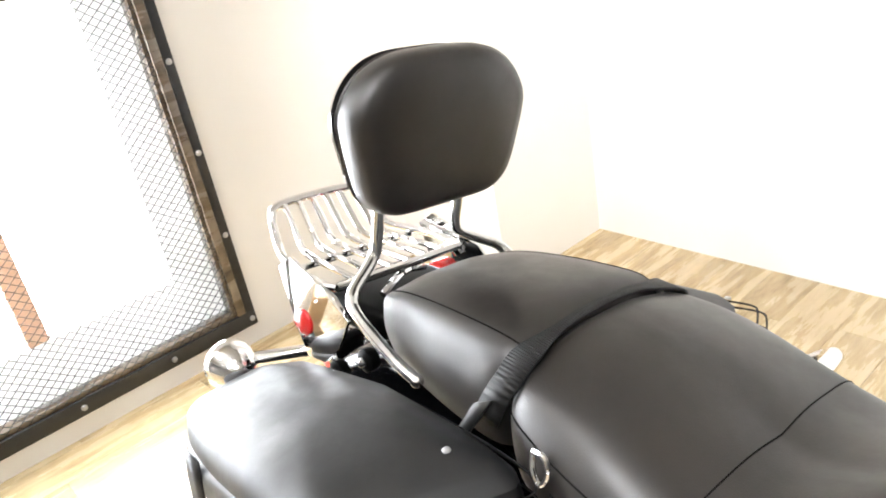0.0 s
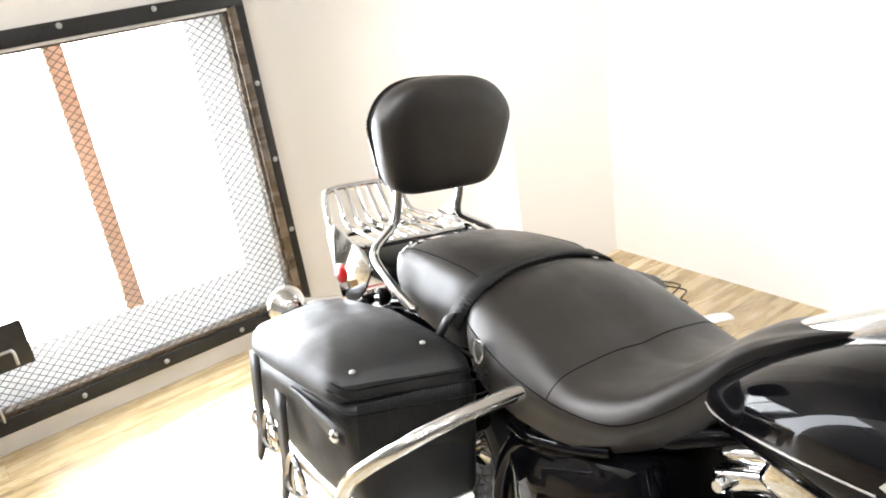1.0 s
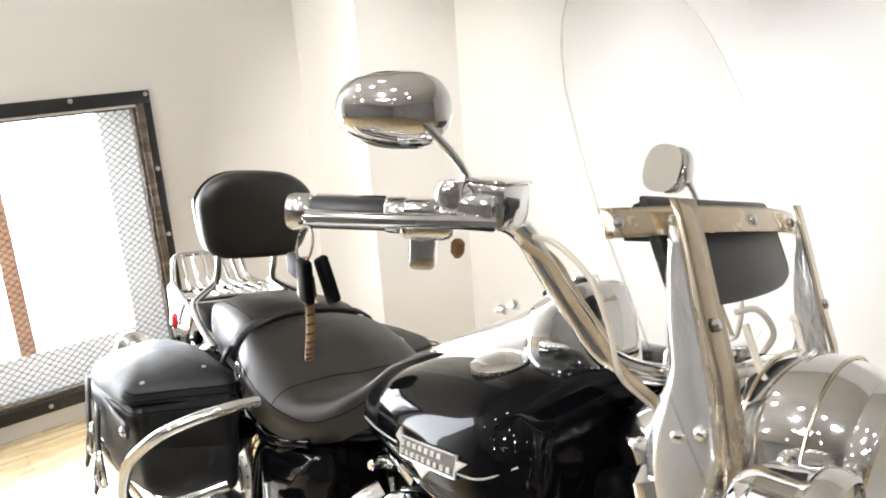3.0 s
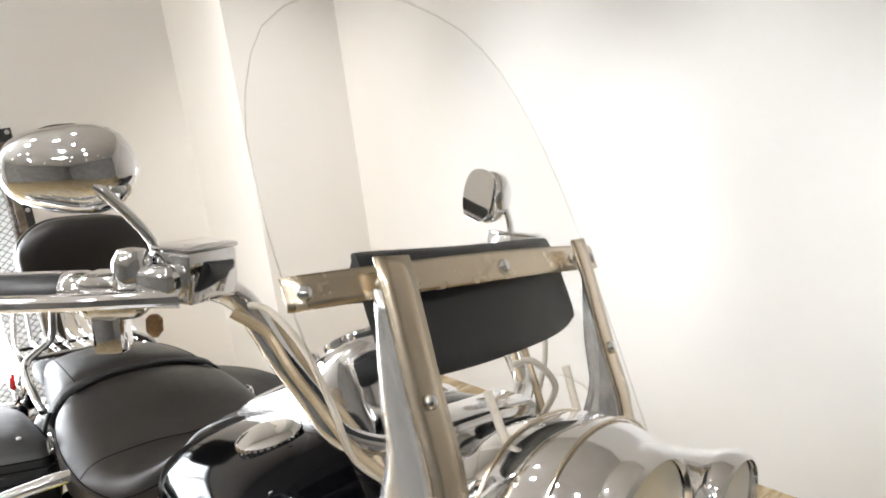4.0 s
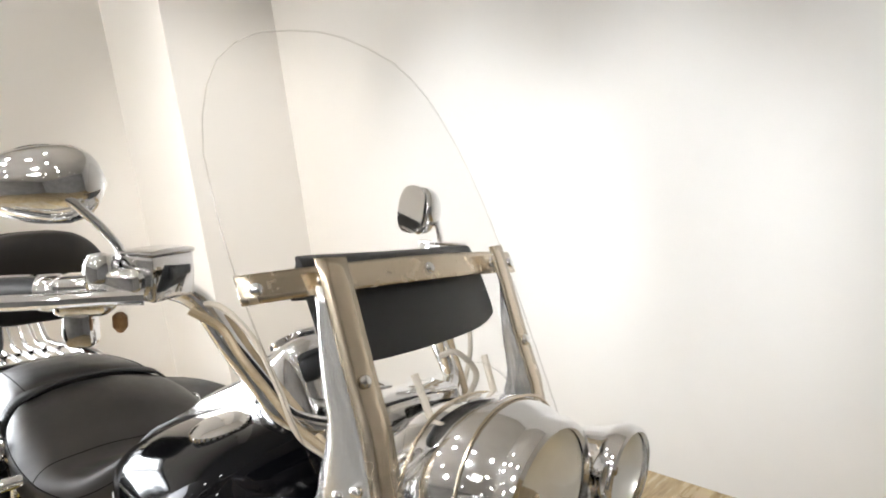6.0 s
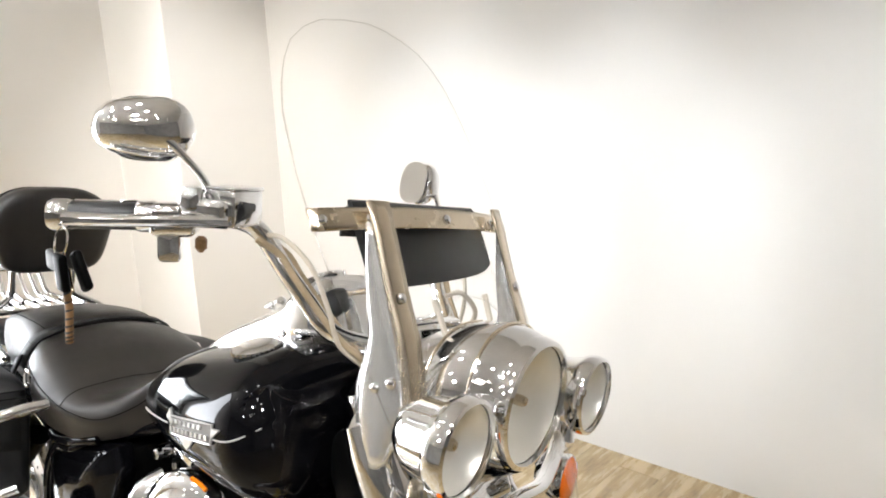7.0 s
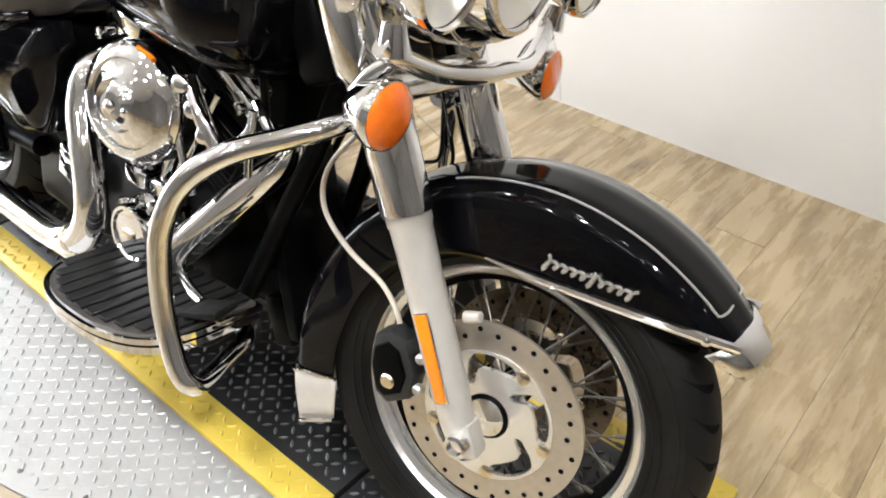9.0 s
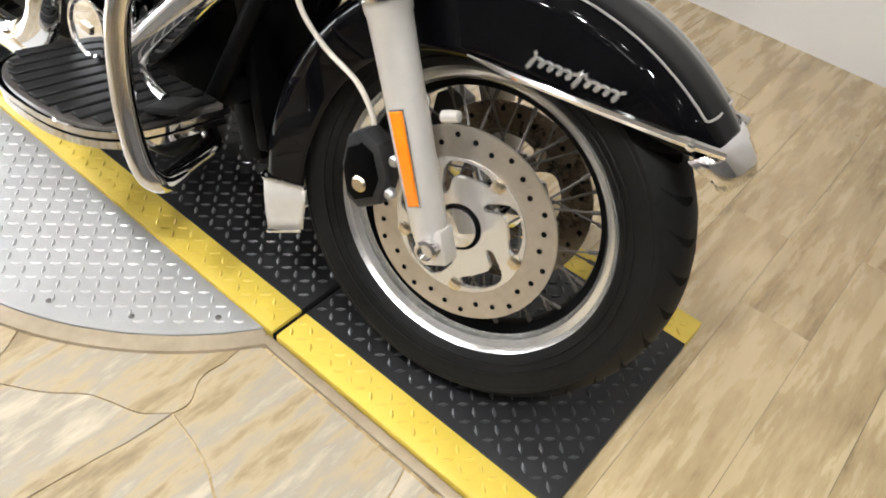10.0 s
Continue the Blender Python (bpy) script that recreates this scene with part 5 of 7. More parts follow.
def tank():
    bm = B()
    skin(bm, [superring(x, 0, w, zb, zt, 2.2, 0.0, 56, 2.9) for x, w, zb, zt in TANK])
    t = part("fuel_tank", bm, PAINT, moto, "deep gloss black teardrop fuel tank")
    # chrome filler caps
    for s in (-1, 1):
        c = Vector((-0.566, s * 0.130, 0.930))
        n = Vector((-0.10, s * 0.22, 1)).normalized()
        bm = B()
        lathe(bm, [(0.036, -0.020), (0.036, 0.001), (0.040, 0.002), (0.042, 0.005), (0.041, 0.009), (0.035, 0.0125), (0.025, 0.0145), (0.010, 0.0155), (0.001, 0.0155)], c, n, 40)
        cap = part("filler_cap", bm, CHROME, t, "chrome filler cap")
        a, u, w = basis(n)
        for k in range(30):
            an = 2 * math.pi * k / 30
            bm = B()
            d = u * math.cos(an) + w * math.sin(an)
            tube(bm, [c + d * 0.0412 + n * 0.003, c + d * 0.0408 + n * 0.009], 0.0022, 6, 1)
            part("knurl", bm, CHROME, cap)
    # badge: a plain plate with two bars and a point below
    bm = B()
    mb = lambda x, z, o: Vector((x, tank_side(x, z, o), z))
    def strip(pts_top, pts_bot, o, thick):
        top = [mb(x, z, o) for x, z in pts_top]
        bot = [mb(x, z, o) for x, z in pts_bot]
        tb = [p + Vector((0, -thick, 0)) for p in top]
        bb = [p + Vector((0, -thick, 0)) for p in bot]
        return [[a, b, c, d] for a, b, c, d in zip(top, bot, bb, tb)]
    xs = [-0.655 + 0.152 * k / 10 for k in range(11)]
    zc = lambda x: 0.802 + 0.21 * (x + 0.655)
    skin(bm, strip([(x, zc(x) + 0.0155) for x in xs], [(x, zc(x) - 0.0155) for x in xs], -0.002, 0.005))
    bd = part("badge", bm, GREY, t, "grey tank badge with plain silver blocks")
    bm = B()
    rim = [(x, 0.0155) for x in xs] + [(x, -0.0155) for x in xs[::-1]] + [(xs[0], 0.0155)]
    tube(bm, [mb(x, zc(x) + dz, 0.003) for x, dz in rim], 0.0016, 6, 1)
    part("badge_rim", bm, SILVER, bd)
    for off, x0, x1, n in ((0.0075, -0.648, -0.530, 7), (-0.0065, -0.652, -0.506, 9)):
        for j in range(n):
            xa = x0 + (x1 - x0) * j / n
            xx = [xa + (x1 - x0) / n * 0.55 * k / 2 for k in range(3)]
            bm = B()
            skin(bm, strip([(x, zc(x) + off + 0.0036) for x in xx], [(x, zc(x) + off - 0.0036) for x in xx], 0.0025, 0.003))
            part("badge_bar", bm, SILVER, bd, "plain raised silver block")
    for p in ([(-0.672, 0.012), (-0.660, 0.027), (-0.645, 0.0)], [(-0.503, 0.009), (-0.482, 0.008), (-0.503, -0.006)], [(-0.618, -0.0155), (-0.562, -0.0155), (-0.590, -0.036)]):
        bm = B()
        a = [mb(x, zc(x) + dz, 0.0) for x, dz in p]
        skin(bm, [a, [q + Vector((0, -0.004, 0)) for q in a]])
        part("badge_point", bm, SILVER, bd)
    # silver pinstripes along the flank
    for pts in ([(-0.502, 0.826), (-0.485, 0.829), (-0.465, 0.834), (-0.445, 0.843), (-0.422, 0.860)], [(-0.935, 0.735), (-0.90, 0.745), (-0.83, 0.768), (-0.76, 0.783), (-0.675, 0.797)]):
        for s in (1, -1):
            bm = B()
            tube(bm, [(x, s * tank_side(x, z, 0.0002), z) for x, z in pts], 0.0015, 6)
            part("pinstripe", bm, SILVER, t, "silver pinstripe")
    return t


tank()


def console():
    keys = keyed([(-0.875, 0.026, 0.800, 0.850), (-0.80, 0.048, 0.84, 0.898), (-0.72, 0.056, 0.87, 0.938), (-0.65, 0.060, 0.88, 0.972), (-0.585, 0.062, 0.89, 1.008)], 4)
    bm = B()
    skin(bm, [superring(x, 0, w, zb, zt, 4.0, 0, 28) for x, w, zb, zt in keys])
    c = part("console", bm, POLISHED, moto, "tapered console along the tank top")
    keys = keyed([(-0.600, 0.050, 0.89, 0.996), (-0.585, 0.064, 0.90, 1.016), (-0.545, 0.068, 0.905, 1.040), (-0.505, 0.066, 0.905, 1.054), (-0.480, 0.060, 0.90, 1.020), (-0.455, 0.048, 0.895, 0.955)], 4)
    bm = B()
    skin(bm, [superring(x, 0, w, zb, zt, 4.2, 0, 32) for x, w, zb, zt in keys])
    h = part("instrument_housing", bm, CHROME, c, "chrome instrument housing")
    n = Vector((-0.52, 0, 0.85)).normalized()
    o = Vector((-0.562, 0, 1.034))
    bm = B()
    lathe(bm, [(0.042, -0.012), (0.044, -0.002), (0.044, 0.004), (0.041, 0.006), (0.039, 0.003)], o, n, 40)
    g = part("speedometer", bm, CHROME, h, "round speedometer with chrome bezel")
    bm = B()
    lathe(bm, [(0.040, 0.003), (0.001, 0.0035)], o, n, 32)
    part("dial", bm, PLASTIC, g, "black dial face")
    for x in (-0.705, -0.735):
        bm = B()
        dome(bm, (x, 0.022, 0.962 + (x + 0.72) * 0.5), (0, 0.3, 1), 0.012, 0.012, 14)
        part("console_knob", bm, CHROME, c)
    return c


console()

# -- seats --
def seat_section(x, crown, shoulder, side, foot):
    """A seat's outline across at x: crown height, then (y, z) of the shoulder, of the side seam and of the foot."""
    half = [foot, (foot[0] + 0.4 * (side[0] - foot[0]) + 0.004, foot[1] + 0.45 * (side[1] - foot[1])), side,
            (0.55 * side[0] + 0.45 * shoulder[0] + 0.012, 0.42 * side[1] + 0.58 * shoulder[1] + 0.006), shoulder, (shoulder[0] * 0.5, 0.5 * (shoulder[1] + crown) + 0.003), (0.0, crown)]
    pts = spline([(0, y, z) for y, z in half], 5)
    return [Vector((x, -p.y, p.z)) for p in pts] + [Vector((x, p.y, p.z)) for p in pts[-2::-1]]


def seat_rows(keys, n):
    return [seat_section(k[0], k[1], (k[2], k[3]), (k[4], k[5]), (k[6], k[7])) for k in keyed(keys, n)]


def seam_line(parent, pts, r=0.0011):
    bm = B()
    tube(bm, pts, r, 6, 1)
    return part("seam", bm, SEAM, parent, m=Matrix.Identity(4))


def seats():
    flat = Matrix.Identity(4)
    # rider seat: x, crown, shoulder y z, side seam y z, foot y z
    keys = [(-1.372, 0.795, 0.080, 0.790, 0.145, 0.745, 0.138, 0.690), (-1.352, 0.806, 0.100, 0.795, 0.178, 0.740, 0.170, 0.668), (-1.30, 0.802, 0.105, 0.790, 0.196, 0.730, 0.190, 0.652),
            (-1.235, 0.782, 0.108, 0.772, 0.206, 0.715, 0.200, 0.642), (-1.17, 0.748, 0.108, 0.745, 0.206, 0.700, 0.198, 0.634), (-1.10, 0.720, 0.104, 0.720, 0.198, 0.690, 0.186, 0.632),
            (-1.03, 0.735, 0.085, 0.735, 0.168, 0.688, 0.150, 0.640), (-0.97, 0.792, 0.055, 0.782, 0.110, 0.728, 0.098, 0.672), (-0.92, 0.832, 0.045, 0.824, 0.078, 0.790, 0.070, 0.735),
            (-0.87, 0.855, 0.040, 0.849, 0.062, 0.825, 0.055, 0.790), (-0.825, 0.870, 0.036, 0.866, 0.050, 0.850, 0.044, 0.830), (-0.785, 0.878, 0.026, 0.875, 0.036, 0.865, 0.032, 0.850), (-0.77, 0.876, 0.012, 0.875, 0.018, 0.868, 0.016, 0.860)]
    rows = seat_rows(keys, 6)
    bm = B()
    skin(bm, rows)
    s = part("rider_seat", bm, LEATHER, moto, "creased black leather rider seat", flat, 60)
    last = len(rows[0]) - 1
    for side in (10, last - 10):
        seam_line(s, [r[side] + Vector((0, 0, 0.0004)) for r in rows[4:64]])
    # the seam that runs up one flank, across the dish and down the other
    k = min(range(len(rows)), key=lambda q: abs(rows[q][0].x + 1.135))
    seam_line(s, [p + Vector((0.10 * max(0.0, 0.12 - abs(p.y)) ** 1.5, 0, 0.0004)) for p in rows[k][10:last - 9]], 0.0009)
    # passenger pillion
    keys = [(-1.695, 0.740, 0.040, 0.738, 0.070, 0.730, 0.065, 0.722), (-1.687, 0.762, 0.058, 0.760, 0.095, 0.742, 0.088, 0.710), (-1.665, 0.782, 0.072, 0.777, 0.116, 0.745, 0.108, 0.695), (-1.61, 0.803, 0.084, 0.797, 0.134, 0.750, 0.128, 0.684),
            (-1.53, 0.816, 0.092, 0.808, 0.148, 0.752, 0.143, 0.676), (-1.45, 0.822, 0.098, 0.812, 0.158, 0.752, 0.154, 0.672), (-1.40, 0.820, 0.100, 0.810, 0.162, 0.750, 0.157, 0.672), (-1.375, 0.806, 0.095, 0.798, 0.155, 0.742, 0.150, 0.675), (-1.366, 0.785, 0.085, 0.780, 0.142, 0.735, 0.140, 0.680)]
    rows = seat_rows(keys, 6)
    bm = B()
    skin(bm, rows)
    p = part("passenger_seat", bm, LEATHER, moto, "black leather passenger pillion", flat, 60)
    for side in (17, last - 17):
        seam_line(p, [r[side] + Vector((0, 0, 0.0004)) for r in rows[8:46]])
    # grab strap across the join, wide and embossed down the flanks
    ring = seat_section(-1.366, 0.810, (0.098, 0.800), (0.174, 0.745), (0.166, 0.680))
    cen = Vector((-1.366, 0, 0.74))
    bm = B()
    rr = []
    for q in ring[6:-6]:
        o = q + (q - cen).normalized() * 0.002
        f = min(1.0, max(0.0, (abs(q.y) - 0.085) / 0.05))
        o.x -= 0.45 * max(0.0, 0.775 - o.z)
        hw = 0.006 + 0.012 * f
        rr.append([o + Vector((-hw, 0, 0.002)), o + Vector((hw, 0, -0.002))])
    skin(bm, rr, cap=False, wrap=False)
    st = solid(part("grab_strap", bm, BASKET, moto, "embossed black leather grab strap", flat), 0.005, 1)
    for s in (-1, 1):
        bm = B()
        pts = [(-1.392, s * 0.184, 0.742), (-1.408, s * 0.187, 0.715), (-1.425, s * 0.188, 0.690), (-1.437, s * 0.184, 0.668)]
        rows = [[Vector((x - 0.014, y, z - 0.007)), Vector((x + 0.014, y, z + 0.007))] for x, y, z in pts]
        skin(bm, rows, cap=False, wrap=False)
        solid(part("strap_tail", bm, BAGLEATHER, st, m=flat), 0.005)
        bm = B()
        tube(bm, [(-1.294, s * 0.207, 0.735), (-1.290, s * 0.213, 0.717), (-1.281, s * 0.212, 0.702), (-1.272, s * 0.210, 0.717), (-1.277, s * 0.209, 0.735), (-1.294, s * 0.207, 0.735)], 0.0035, 8)
        part("strap_ring", bm, CHROME, st, "small chrome ring", flat)


seats()


# -- backrest, sissy bar and rack --
def backrest():
    rows = []
    for d, k in ((-0.030, 0.86), (-0.026, 0.955), (-0.012, 0.995), (0.006, 1.0), (0.020, 0.985), (0.029, 0.93), (0.034, 0.82), (0.036, 0.5)):
        ring = []
        for j in range(56):
            a = 2 * math.pi * j / 56
            c, s = math.cos(a), math.sin(a)
            e = 0.40 if s < 0 else 0.72
            y = 0.161 * math.copysign(abs(c) ** (0.34 if s < 0 else 0.52), c)
            z = 0.114 * math.copysign(abs(s) ** e, s)
            y *= 1.0 - 0.20 * max(0, 0.3 - z / 0.108) / 1.3 - (0.22 if y > 0 else 0.12) * max(0, z / 0.108) ** 2
            ring.append(Vector((-1.59 + d + z * 0.10, 0.001 + y * k, 0.998 + z * k)))
        rows.append(ring)
    bm = B()
    skin(bm, rows)
    p = part("backrest_pad", bm, LEATHER, moto, "padded black leather backrest")
    bm = B()
    tube(bm, [q + Vector((-0.001, 0, 0)) for q in rows[1]] + [rows[1][0]], 0.0028, 6, 1)
    part("piping", bm, LEATHER, p)
    bm = B()
    ring = [Vector((-1.6215 + (q.z - 0.998) * 0.02, q.y * 0.985, 0.998 + (q.z - 0.998) * 0.985)) for q in rows[2]]
    skin(bm, [ring, [q + Vector((-0.004, 0, 0)) for q in ring]])
    part("backing_plate", bm, CHROME, p, "chrome backing plate")


backrest()


def sissy_bar():
    for s in (-1, 1):
        bm = B()
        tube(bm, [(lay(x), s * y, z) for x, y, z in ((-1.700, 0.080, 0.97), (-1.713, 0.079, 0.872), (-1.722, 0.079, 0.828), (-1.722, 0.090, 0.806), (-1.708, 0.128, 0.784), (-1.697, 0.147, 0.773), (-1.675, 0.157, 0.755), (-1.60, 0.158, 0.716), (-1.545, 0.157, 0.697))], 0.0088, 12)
        u = part("sissy_upright", bm, CHROME, moto, "bent chrome sissy bar upright")
        bm = B()
        dome(bm, (lay(-1.546), s * 0.157, 0.697), (1, 0, -0.3), 0.0098, 0.008, 12)
        part("end_cap", bm, CHROME, u)
        # side plate down to the docking points
        bm = B()
        mm = Matrix(((1, 0, 0, 0), (0, 0, s, s * 0.146), (0, 1, 0, -0.03), (0, 0, 0, 1)))
        plate(bm, [(-1.80, 0.800), (-1.765, 0.825), (-1.70, 0.80), (-1.66, 0.79), (-1.63, 0.76), (-1.66, 0.705), (-1.70, 0.665), (-1.745, 0.66), (-1.765, 0.70)], mm, 0.006, 0.001)
        pl = part("side_plate", bm, CHROME, u, "chrome docking plate")
        for x, z in ((-1.735, 0.642), (-1.655, 0.69)):
            bm = B()
            lathe(bm, [(0.016, 0), (0.018, 0.006), (0.018, 0.016), (0.010, 0.02), (0.003, 0.021)], (x, s * 0.148, z), (0, s, 0), 16)
            part("dock_bush", bm, BLACK, pl)
            bm = B()
            dome(bm, (x, s * 0.170, z), (0, s, 0), 0.008, 0.006, 10)
            part("dock_bolt", bm, CHROME, pl)


sissy_bar()


def luggage_rack():
    # level in front, then kicked up to the rear rail
    out = [(-1.768, 0.126, 0.760), (-1.80, 0.135, 0.760), (-1.87, 0.132, 0.762), (-1.935, 0.118, 0.764), (-1.962, 0.111, 0.772), (-1.978, 0.107, 0.795), (-1.992, 0.102, 0.822), (-2.000, 0.090, 0.834), (-2.004, 0.06, 0.838), (-2.006, 0.0, 0.839)]
    bm = B()
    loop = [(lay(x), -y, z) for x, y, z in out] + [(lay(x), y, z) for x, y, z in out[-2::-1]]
    tube(bm, loop, 0.0072, 10)
    r = part("luggage_rack", bm, CHROME, moto, "chrome tubular luggage rack")
    bm = B()
    tube(bm, [(lay(-1.768), -0.127, 0.760), (lay(-1.764), 0.0, 0.761), (lay(-1.768), 0.127, 0.760)], 0.007, 10)
    part("front_rail", bm, CHROME, r)
    bm = B()
    tube(bm, [(lay(-1.90), -0.124, 0.753), (lay(-1.90), 0.124, 0.753)], 0.0055, 8, 1)
    part("cross_rail", bm, CHROME, r)
    for y in (-0.072, -0.043, -0.0145, 0.0145, 0.043, 0.072):
        bm = B()
        tube(bm, [(lay(-1.772), y * 1.25, 0.763), (lay(-1.85), y * 1.20, 0.763), (lay(-1.915), y * 1.14, 0.764), (lay(-1.945), y * 1.08, 0.772), (lay(-1.97), y * 1.03, 0.800), (lay(-1.998), y, 0.835)], 0.0055, 8)
        part("slat", bm, CHROME, r)
    for s in (-1, 1):
        bm = B()
        tube(bm, [(lay(-1.80), s * 0.133, 0.758), (lay(-1.79), s * 0.145, 0.735)], 0.009, 10, 1)
        part("bracket", bm, CHROME, r)


luggage_rack()


# -- rear fender, tail lamp, rear signals --
def rear_end():
    rows = []
    for k in range(45):
        deg = 48 + (205 - 48) * k / 44
        top = np.interp(deg, [48, 80, 120, 160, 205], [0.372, 0.378, 0.376, 0.382, 0.40])
        low = np.interp(deg, [48, 70, 90, 130, 170, 205], [0.30, 0.27, 0.26, 0.265, 0.285, 0.33])
        rows.append(fender_ring(radians(deg), 0.112, top, low, 0.03))
    bm = B()
    skin(bm, rows, cap=False, wrap=False)
    f = solid(part("rear_fender", bm, PAINT, moto, "gloss black rear fender", Matrix.Translation(RAX)), 0.004)
    bm = B()
    rbox(bm, (0.075, 0.11, 0.075), Matrix.Translation((-0.335, 0, 0.245)) @ pose(0, 0, 0, 0, -40), 0.02, 3)
    tl = part("tail_lamp", bm, RED, f, "red tail lamp")
    bm = B()
    rbox(bm, (0.03, 0.13, 0.09), Matrix.Translation((-0.305, 0, 0.25)) @ pose(0, 0, 0, 0, -40), 0.012, 3)
    part("lamp_base", bm, CHROME, tl)
    for s in (-1, 1):
        bm = B()
        c = Vector((-1.880, s * 0.222, 0.588))
        tube(bm, [(-1.80, s * 0.10, 0.60), (-1.865, s * 0.19, 0.589)], 0.012, 10, 1)
        lathe(bm, [(0.044, -0.004), (0.046, 0.0), (0.043, 0.012), (0.034, 0.035), (0.018, 0.052), (0.003, 0.055)], c, (1, 0, 0.0), 26)
        sg = part("rear_signal", bm, CHROME, moto, "round chrome rear turn signal")
        bm = B()
        lathe(bm, [(0.043, 0.002), (0.041, -0.01), (0.024, -0.018), (0.001, -0.02)], c, (1, 0, 0), 26)
        part("signal_lens", bm, RED, sg, "red lens")
        bm = B()
        lathe(bm, [(0.018, 0.0), (0.022, 0.004), (0.022, 0.03), (0.014, 0.036)], (-1.745, s * 0.125, 0.69), (0, s, 0), 16)
        part("rear_reflector", bm, RED, moto, "small red side reflector")
    bm = B()
    rbox(bm, (0.16, 0.20, 0.05), Matrix.Translation((-1.70, 0, 0.70)), 0.015, 3)
    part("fender_tray", bm, BLACK, moto, "black wiring tray over the rear fender")
    bm = B()
    tube(bm, [(-1.66, -0.06, 0.735), (-1.68, 0.0, 0.75), (-1.70, 0.06, 0.735)], 0.006, 8)
    part("release_handle", bm, CHROME, moto, "")


rear_end()


# -- saddlebags --
def bag_ring(x, yi, yo, zb, zo, zi, s, r=0.03, n=6, drop=0.0):
    """A rounded section: inner side yi, outer side yo, bottom zb, lid height outside zo and inside zi."""
    pts = [(yi, zb), (yo - 0.03, zb), (yo, zo), (yi, zi)]
    rr = [0.04, 0.05, 0.030, 0.022]
    out = []
    for k in range(4):
        p, a, b = Vector(pts[k]), Vector(pts[k - 1]), Vector(pts[(k + 1) % 4])
        d0, d1 = (a - p).normalized(), (b - p).normalized()
        p0, p1 = p + d0 * rr[k], p + d1 * rr[k]
        for j in range(n + 1):
            t = j / n
            q = p0 * (1 - t) ** 2 + p * 2 * t * (1 - t) + p1 * t * t
            out.append(Vector((x, s * q.x, q.y)))
    return [slant(*p) for p in out]


def slant(x, y, z):
    """The bag's front is cut at a slant: its inner corner reaches further ahead."""
    k = 0.40 * min(1.0, max(0.0, (x + 1.60) / 0.26))
    return Vector((x + k * max(0.0, 0.40 - abs(y)), y, z))


